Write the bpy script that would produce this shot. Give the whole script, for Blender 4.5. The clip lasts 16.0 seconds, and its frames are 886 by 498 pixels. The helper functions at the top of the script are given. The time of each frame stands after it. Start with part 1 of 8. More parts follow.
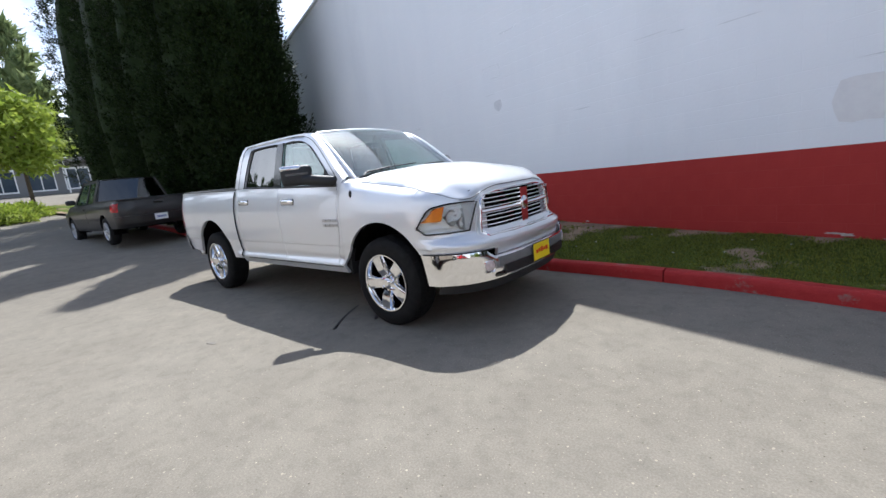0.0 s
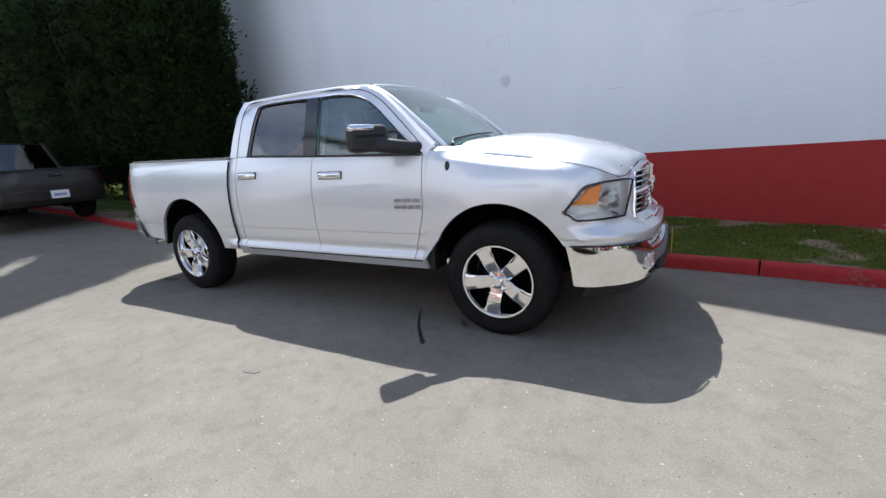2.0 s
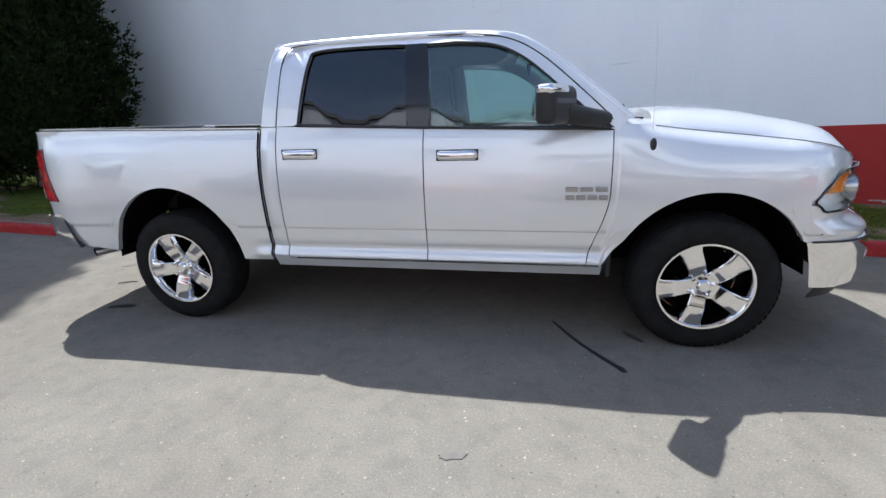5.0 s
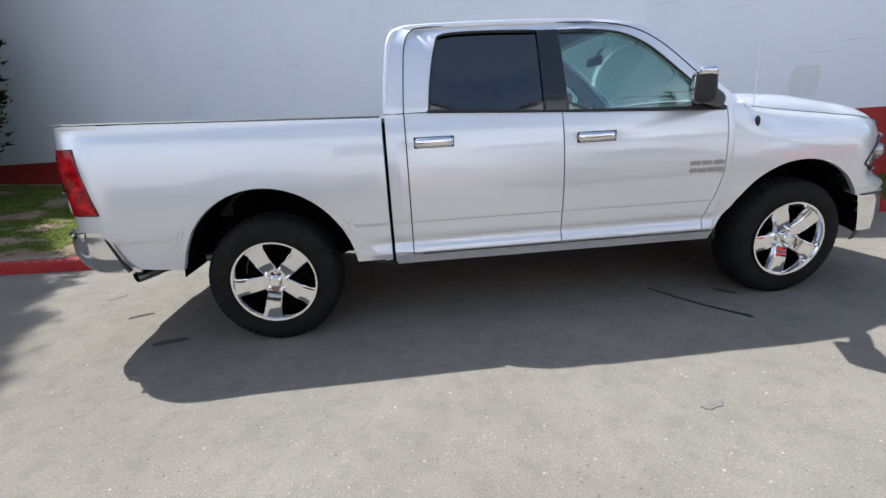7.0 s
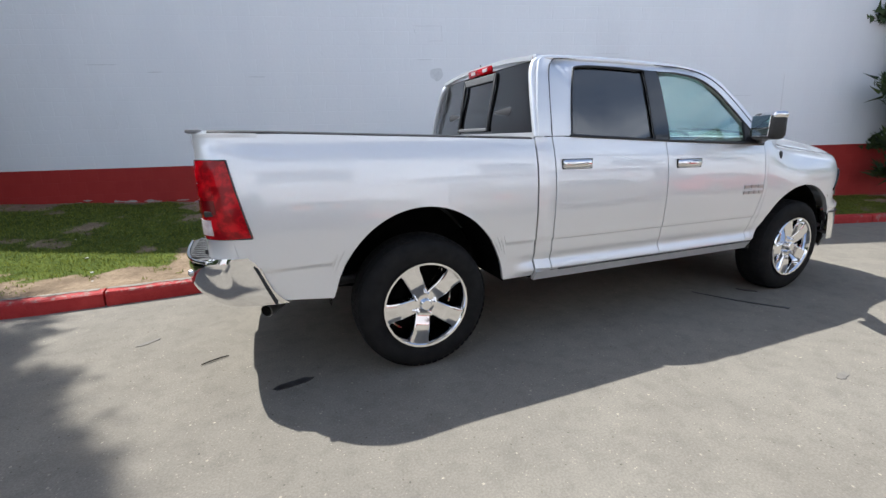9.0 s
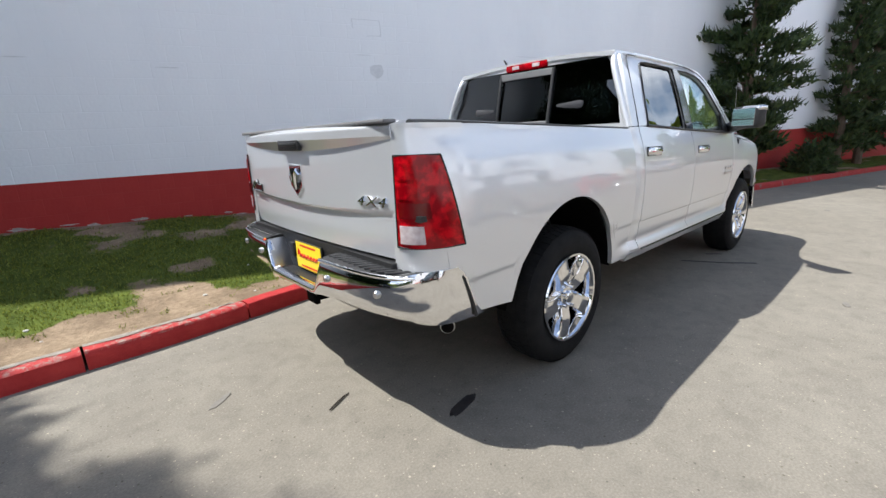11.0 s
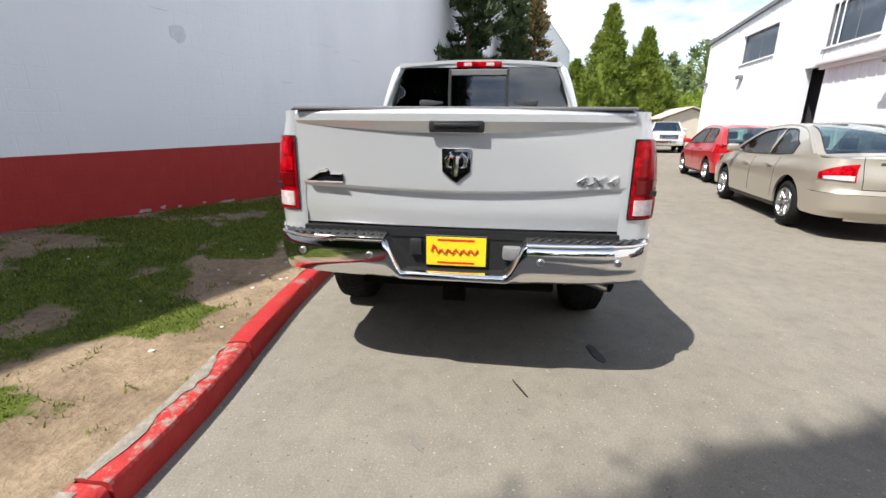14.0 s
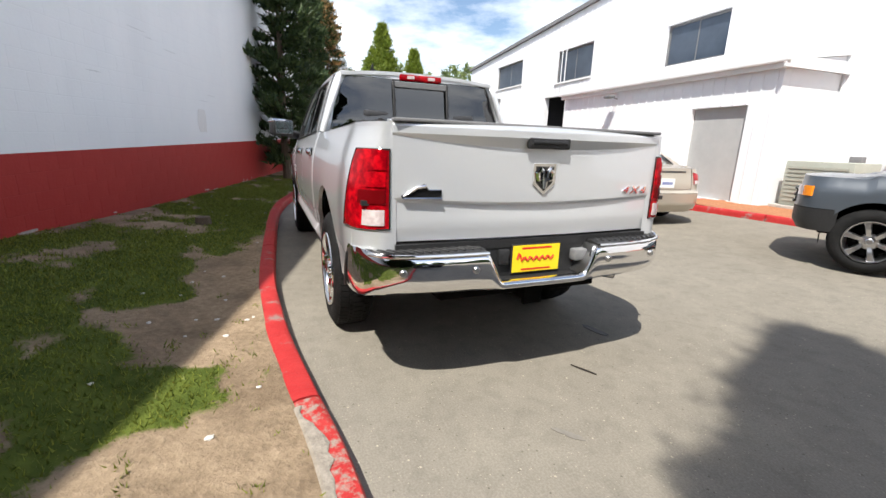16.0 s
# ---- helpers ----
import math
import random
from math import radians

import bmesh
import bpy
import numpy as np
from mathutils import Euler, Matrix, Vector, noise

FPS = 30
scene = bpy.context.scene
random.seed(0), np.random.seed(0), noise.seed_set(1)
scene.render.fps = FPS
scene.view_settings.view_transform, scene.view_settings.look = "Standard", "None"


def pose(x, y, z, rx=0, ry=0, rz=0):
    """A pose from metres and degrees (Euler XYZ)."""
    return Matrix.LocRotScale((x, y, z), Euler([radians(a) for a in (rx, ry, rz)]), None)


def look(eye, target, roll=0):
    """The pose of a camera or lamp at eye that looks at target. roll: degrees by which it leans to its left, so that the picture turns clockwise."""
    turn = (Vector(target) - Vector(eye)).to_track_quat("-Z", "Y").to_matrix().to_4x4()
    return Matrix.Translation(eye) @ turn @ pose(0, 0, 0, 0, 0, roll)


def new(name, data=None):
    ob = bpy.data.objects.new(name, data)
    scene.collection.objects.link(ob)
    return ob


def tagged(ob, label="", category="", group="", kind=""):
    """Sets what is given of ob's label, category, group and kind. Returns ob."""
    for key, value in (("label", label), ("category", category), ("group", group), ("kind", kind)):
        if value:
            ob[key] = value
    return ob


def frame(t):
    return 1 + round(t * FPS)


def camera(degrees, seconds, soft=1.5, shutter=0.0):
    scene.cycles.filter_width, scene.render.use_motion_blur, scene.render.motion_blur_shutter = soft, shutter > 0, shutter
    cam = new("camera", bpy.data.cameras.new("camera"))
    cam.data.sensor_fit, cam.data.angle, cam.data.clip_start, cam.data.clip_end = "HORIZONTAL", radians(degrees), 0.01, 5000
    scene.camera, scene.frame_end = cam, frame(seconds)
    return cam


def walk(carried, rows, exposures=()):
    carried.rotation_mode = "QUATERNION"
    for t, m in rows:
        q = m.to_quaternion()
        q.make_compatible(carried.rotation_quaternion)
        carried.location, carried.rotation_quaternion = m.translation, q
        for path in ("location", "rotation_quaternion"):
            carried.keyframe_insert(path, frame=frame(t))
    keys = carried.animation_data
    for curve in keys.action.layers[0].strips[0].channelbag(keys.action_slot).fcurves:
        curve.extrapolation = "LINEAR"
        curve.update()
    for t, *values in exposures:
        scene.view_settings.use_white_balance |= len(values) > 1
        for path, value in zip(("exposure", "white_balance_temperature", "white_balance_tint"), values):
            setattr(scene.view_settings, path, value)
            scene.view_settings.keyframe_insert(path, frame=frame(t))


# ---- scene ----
cam = camera(92.2, 16.0)
PATH = [
    (0, (4.684, -3.511, 1.384), (3.401, -2.021, 1.016), -6.2),
    (0.5, (4.22, -3.639, 1.387), (2.971, -2.121, 1.019), -4.3),
    (1, (3.771, -3.732, 1.41), (2.699, -2.084, 1.045), -4.1),
    (1.5, (3.31, -3.73, 1.374), (2.284, -2.065, 0.954), -4.4),
    (2, (2.86, -3.717, 1.352), (1.921, -2.01, 0.902), -3.6),
    (2.5, (2.419, -3.715, 1.357), (1.576, -1.969, 0.871), -3.5),
    (3, (1.998, -3.652, 1.36), (1.261, -1.859, 0.869), -1.9),
    (3.5, (1.62, -3.668, 1.363), (1.016, -1.827, 0.869), -2.5),
    (4, (1.277, -3.625, 1.385), (0.761, -1.766, 0.859), -2.0),
    (4.2, (1.194, -3.574, 1.441), (0.691, -1.729, 0.854), -2.4),
    (6.3, (-0.312, -3.615, 1.365), (-0.314, -1.698, 0.794), -2.6),
    (6.5, (-0.484, -3.662, 1.375), (-0.428, -1.756, 0.771), -3.3),
    (7, (-0.93, -3.659, 1.357), (-0.759, -1.753, 0.777), -3.1),
    (7.5, (-1.39, -3.631, 1.374), (-1.089, -1.74, 0.796), -1.2),
    (8, (-1.843, -3.58, 1.401), (-1.373, -1.723, 0.825), -1.6),
    (8.5, (-2.223, -3.416, 1.38), (-1.636, -1.578, 0.854), -1.1),
    (9, (-2.619, -3.273, 1.383), (-1.877, -1.482, 0.89), -0.5),
    (9.5, (-2.989, -3.114, 1.377), (-2.133, -1.38, 0.868), -0.5),
    (9.7, (-3.119, -2.998, 1.378), (-2.214, -1.29, 0.864), -1.4),
    (11.8, (-4.442, -1.829, 1.343), (-2.914, -0.637, 0.849), 0.3),
    (12, (-4.546, -1.707, 1.356), (-2.971, -0.582, 0.852), 0.8),
    (12.5, (-4.711, -1.326, 1.336), (-3.027, -0.384, 0.81), 1.0),
    (13, (-4.88, -0.957, 1.335), (-3.073, -0.249, 0.85), 0.9),
    (13.5, (-5.04, -0.585, 1.338), (-3.156, -0.15, 0.829), 1.2),
    (14, (-5.076, -0.197, 1.331), (-3.163, 0.037, 0.798), 0.6),
    (14.5, (-5.143, 0.21, 1.321), (-3.229, 0.151, 0.743), 0.5),
    (15, (-5.113, 0.604, 1.297), (-3.22, 0.389, 0.688), 0.3),
    (15.5, (-4.991, 0.97, 1.313), (-3.123, 0.562, 0.727), 0.8),
    (16, (-4.897, 1.383, 1.331), (-3.106, 0.632, 0.855), 2.0),
]
walk(cam, [(t, look(eye, target, roll)) for t, eye, target, roll in PATH],
     exposures=[(0, 0.44, 5880, 10), (4.2, 0.41, 5700, 10), (6.3, 0.44, 5780, 9), (9.7, 0.46, 6000, 9), (11.8, 0.51, 6150, 9), (16, 0.51, 6450, 9)])

# ---- world, sun, exposure ----
SUN = Vector((-0.43, 0.47, 1.0)).normalized()
world = bpy.data.worlds.new("world")
scene.world = world
world.use_nodes = True
wn, wl = world.node_tree.nodes, world.node_tree.links
wn.clear()
w_out = wn.new("ShaderNodeOutputWorld")
w_bg = wn.new("ShaderNodeBackground")
w_sky = wn.new("ShaderNodeTexSky")
w_sky.sky_type, w_sky.sun_disc = "NISHITA", False
w_sky.sun_elevation = math.asin(SUN.z)
w_sky.sun_rotation = math.atan2(SUN.x, SUN.y)
w_sky.air_density, w_sky.dust_density, w_sky.ozone_density = 1.0, 1.3, 1.5
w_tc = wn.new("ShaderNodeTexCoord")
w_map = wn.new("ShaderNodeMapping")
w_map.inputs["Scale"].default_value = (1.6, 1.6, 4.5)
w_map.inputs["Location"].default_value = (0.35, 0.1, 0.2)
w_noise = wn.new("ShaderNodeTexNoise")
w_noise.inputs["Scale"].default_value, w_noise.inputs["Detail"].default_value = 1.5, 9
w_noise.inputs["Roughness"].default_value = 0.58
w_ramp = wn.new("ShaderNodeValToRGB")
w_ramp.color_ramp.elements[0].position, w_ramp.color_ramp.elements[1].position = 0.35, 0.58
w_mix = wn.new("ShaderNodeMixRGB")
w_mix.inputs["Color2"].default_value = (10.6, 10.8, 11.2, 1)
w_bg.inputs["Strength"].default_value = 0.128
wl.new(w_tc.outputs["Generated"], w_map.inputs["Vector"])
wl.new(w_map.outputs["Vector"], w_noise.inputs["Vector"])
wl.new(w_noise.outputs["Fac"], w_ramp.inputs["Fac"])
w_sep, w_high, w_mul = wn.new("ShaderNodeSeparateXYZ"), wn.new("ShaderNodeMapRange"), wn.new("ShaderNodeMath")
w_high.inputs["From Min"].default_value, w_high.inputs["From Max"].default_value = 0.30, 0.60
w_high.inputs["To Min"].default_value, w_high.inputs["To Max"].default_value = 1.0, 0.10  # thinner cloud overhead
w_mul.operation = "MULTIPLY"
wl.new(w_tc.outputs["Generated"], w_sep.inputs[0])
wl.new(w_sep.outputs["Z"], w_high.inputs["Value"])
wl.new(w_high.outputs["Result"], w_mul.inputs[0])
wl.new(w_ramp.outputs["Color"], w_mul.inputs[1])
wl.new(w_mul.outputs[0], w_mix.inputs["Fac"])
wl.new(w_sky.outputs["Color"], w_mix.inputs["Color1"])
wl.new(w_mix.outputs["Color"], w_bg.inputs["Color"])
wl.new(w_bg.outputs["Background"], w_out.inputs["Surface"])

sun_data = bpy.data.lights.new("sun", "SUN")
sun_data.energy, sun_data.angle, sun_data.color = 5.2, radians(0.53), (1.0, 0.955, 0.88)
sun_lamp = new("sun", sun_data)
sun_lamp.matrix_world = look(SUN * 60, (0, 0, 0))


# ---- materials ----
def mat(name, col, rough=0.6, metal=0.0, col2=None, scale=6.0, mix=(0.35, 0.7), detail=6, bump=0.0, bscale=60.0,
        coat=0.0, coat_rough=0.05, spec=0.5, stain=None, sscale=0.6, srange=(0.5, 0.7), rand=0.0, transmission=0.0, ior=1.45,
        stretch=(1, 1, 1), alpha=1.0, emit=None, estr=0.0, subsurf=0.0, rvar=0.0):
    """A principled material with two noise scales, bump and, if asked, variation by object."""
    m = bpy.data.materials.new(name)
    m.use_nodes = True
    n, l = m.node_tree.nodes, m.node_tree.links
    p = n["Principled BSDF"]
    p.inputs["Base Color"].default_value = (*col, 1)
    p.inputs["Roughness"].default_value, p.inputs["Metallic"].default_value = rough, metal
    p.inputs["Coat Weight"].default_value, p.inputs["Coat Roughness"].default_value = coat, coat_rough
    p.inputs["Specular IOR Level"].default_value, p.inputs["IOR"].default_value = spec, ior
    p.inputs["Transmission Weight"].default_value, p.inputs["Alpha"].default_value = transmission, alpha
    if emit:
        p.inputs["Emission Color"].default_value, p.inputs["Emission Strength"].default_value = (*emit, 1), estr
    tc = n.new("ShaderNodeTexCoord")
    mp = n.new("ShaderNodeMapping")
    mp.inputs["Scale"].default_value = stretch
    l.new(tc.outputs["Object"], mp.inputs["Vector"])
    last = None
    if col2 is not None:
        no = n.new("ShaderNodeTexNoise")
        no.inputs["Scale"].default_value, no.inputs["Detail"].default_value = scale, detail
        no.inputs["Roughness"].default_value = 0.62
        ra = n.new("ShaderNodeValToRGB")
        ra.color_ramp.elements[0].position, ra.color_ramp.elements[1].position = mix
        ra.color_ramp.elements[0].color, ra.color_ramp.elements[1].color = (*col, 1), (*col2, 1)
        l.new(mp.outputs["Vector"], no.inputs["Vector"])
        l.new(no.outputs["Fac"], ra.inputs["Fac"])
        last = ra.outputs["Color"]
        if rvar:
            mr = n.new("ShaderNodeMapRange")
            mr.inputs["To Min"].default_value, mr.inputs["To Max"].default_value = rough - rvar, rough + rvar
            l.new(no.outputs["Fac"], mr.inputs["Value"])
            l.new(mr.outputs["Result"], p.inputs["Roughness"])
    if stain is not None:
        no = n.new("ShaderNodeTexNoise")
        no.inputs["Scale"].default_value, no.inputs["Detail"].default_value = sscale, 8
        no.inputs["Roughness"].default_value = 0.66
        ra = n.new("ShaderNodeValToRGB")
        ra.color_ramp.elements[0].position, ra.color_ramp.elements[1].position = srange
        mx = n.new("ShaderNodeMixRGB")
        mx.inputs["Color1"].default_value, mx.inputs["Color2"].default_value = (*col, 1), (*stain, 1)
        l.new(mp.outputs["Vector"], no.inputs["Vector"])
        l.new(no.outputs["Fac"], ra.inputs["Fac"])
        l.new(ra.outputs["Color"], mx.inputs["Fac"])
        if last:
            l.new(last, mx.inputs["Color1"])
        last = mx.outputs["Color"]
    if rand:
        inf = n.new("ShaderNodeObjectInfo")
        mr = n.new("ShaderNodeMapRange")
        mr.inputs["To Min"].default_value, mr.inputs["To Max"].default_value = 1 - rand, 1 + rand
        hs = n.new("ShaderNodeHueSaturation")
        hs.inputs["Color"].default_value = (*col, 1)
        l.new(inf.outputs["Random"], mr.inputs["Value"])
        l.new(mr.outputs["Result"], hs.inputs["Value"])
        if last:
            l.new(last, hs.inputs["Color"])
        last = hs.outputs["Color"]
    if last:
        l.new(last, p.inputs["Base Color"])
    if bump:
        no = n.new("ShaderNodeTexNoise")
        no.inputs["Scale"].default_value, no.inputs["Detail"].default_value = bscale, 6
        bu = n.new("ShaderNodeBump")
        bu.inputs["Strength"].default_value, bu.inputs["Distance"].default_value = bump, 0.01
        l.new(tc.outputs["Object"], no.inputs["Vector"])
        l.new(no.outputs["Fac"], bu.inputs["Height"])
        l.new(bu.outputs["Normal"], p.inputs["Normal"])
    return m


def leaf_mat(name, col, col2, trans=0.25):
    """Foliage: colour varies from leaf to leaf, and some light passes through."""
    m = bpy.data.materials.new(name)
    m.use_nodes = True
    n, l = m.node_tree.nodes, m.node_tree.links
    p = n["Principled BSDF"]
    p.inputs["Roughness"].default_value, p.inputs["Specular IOR Level"].default_value = 0.55, 0.3
    g = n.new("ShaderNodeNewGeometry")
    ra = n.new("ShaderNodeValToRGB")
    ra.color_ramp.elements[0].color, ra.color_ramp.elements[1].color = (*col, 1), (*col2, 1)
    l.new(g.outputs["Random Per Island"], ra.inputs["Fac"])
    l.new(ra.outputs["Color"], p.inputs["Base Color"])
    t = n.new("ShaderNodeBsdfTranslucent")
    l.new(ra.outputs["Color"], t.inputs["Color"])
    mx = n.new("ShaderNodeMixShader")
    mx.inputs["Fac"].default_value = trans
    l.new(p.outputs["BSDF"], mx.inputs[1])
    l.new(t.outputs["BSDF"], mx.inputs[2])
    l.new(mx.outputs["Shader"], n["Material Output"].inputs["Surface"])
    return m


def glass_mat(name, tint, dark=0.5, rough=0.0, gloss=(3.2, 0.90, 0.10)):
    """Thin window glass: a clear sheet that reflects by its Fresnel gloss and passes tinted light."""
    m = bpy.data.materials.new(name)
    m.use_nodes = True
    n, l = m.node_tree.nodes, m.node_tree.links
    n.remove(n["Principled BSDF"])
    tr = n.new("ShaderNodeBsdfTransparent")
    tr.inputs["Color"].default_value = (*[c * (1 - dark) for c in tint], 1)
    gl = n.new("ShaderNodeBsdfGlossy")
    gl.inputs["Roughness"].default_value, gl.inputs["Color"].default_value = rough, (1, 1, 1, 1)
    lw = n.new("ShaderNodeLayerWeight")
    lw.inputs["Blend"].default_value = 0.5
    pw, sc = n.new("ShaderNodeMath"), n.new("ShaderNodeMath")
    pw.operation, sc.operation = "POWER", "MULTIPLY_ADD"
    pw.inputs[1].default_value, sc.inputs[1].default_value, sc.inputs[2].default_value = gloss
    l.new(lw.outputs["Facing"], pw.inputs[0])
    l.new(pw.outputs[0], sc.inputs[0])
    mx = n.new("ShaderNodeMixShader")
    l.new(sc.outputs[0], mx.inputs["Fac"])
    l.new(tr.outputs["BSDF"], mx.inputs[1])
    l.new(gl.outputs["BSDF"], mx.inputs[2])
    l.new(mx.outputs["Shader"], n["Material Output"].inputs["Surface"])
    return m


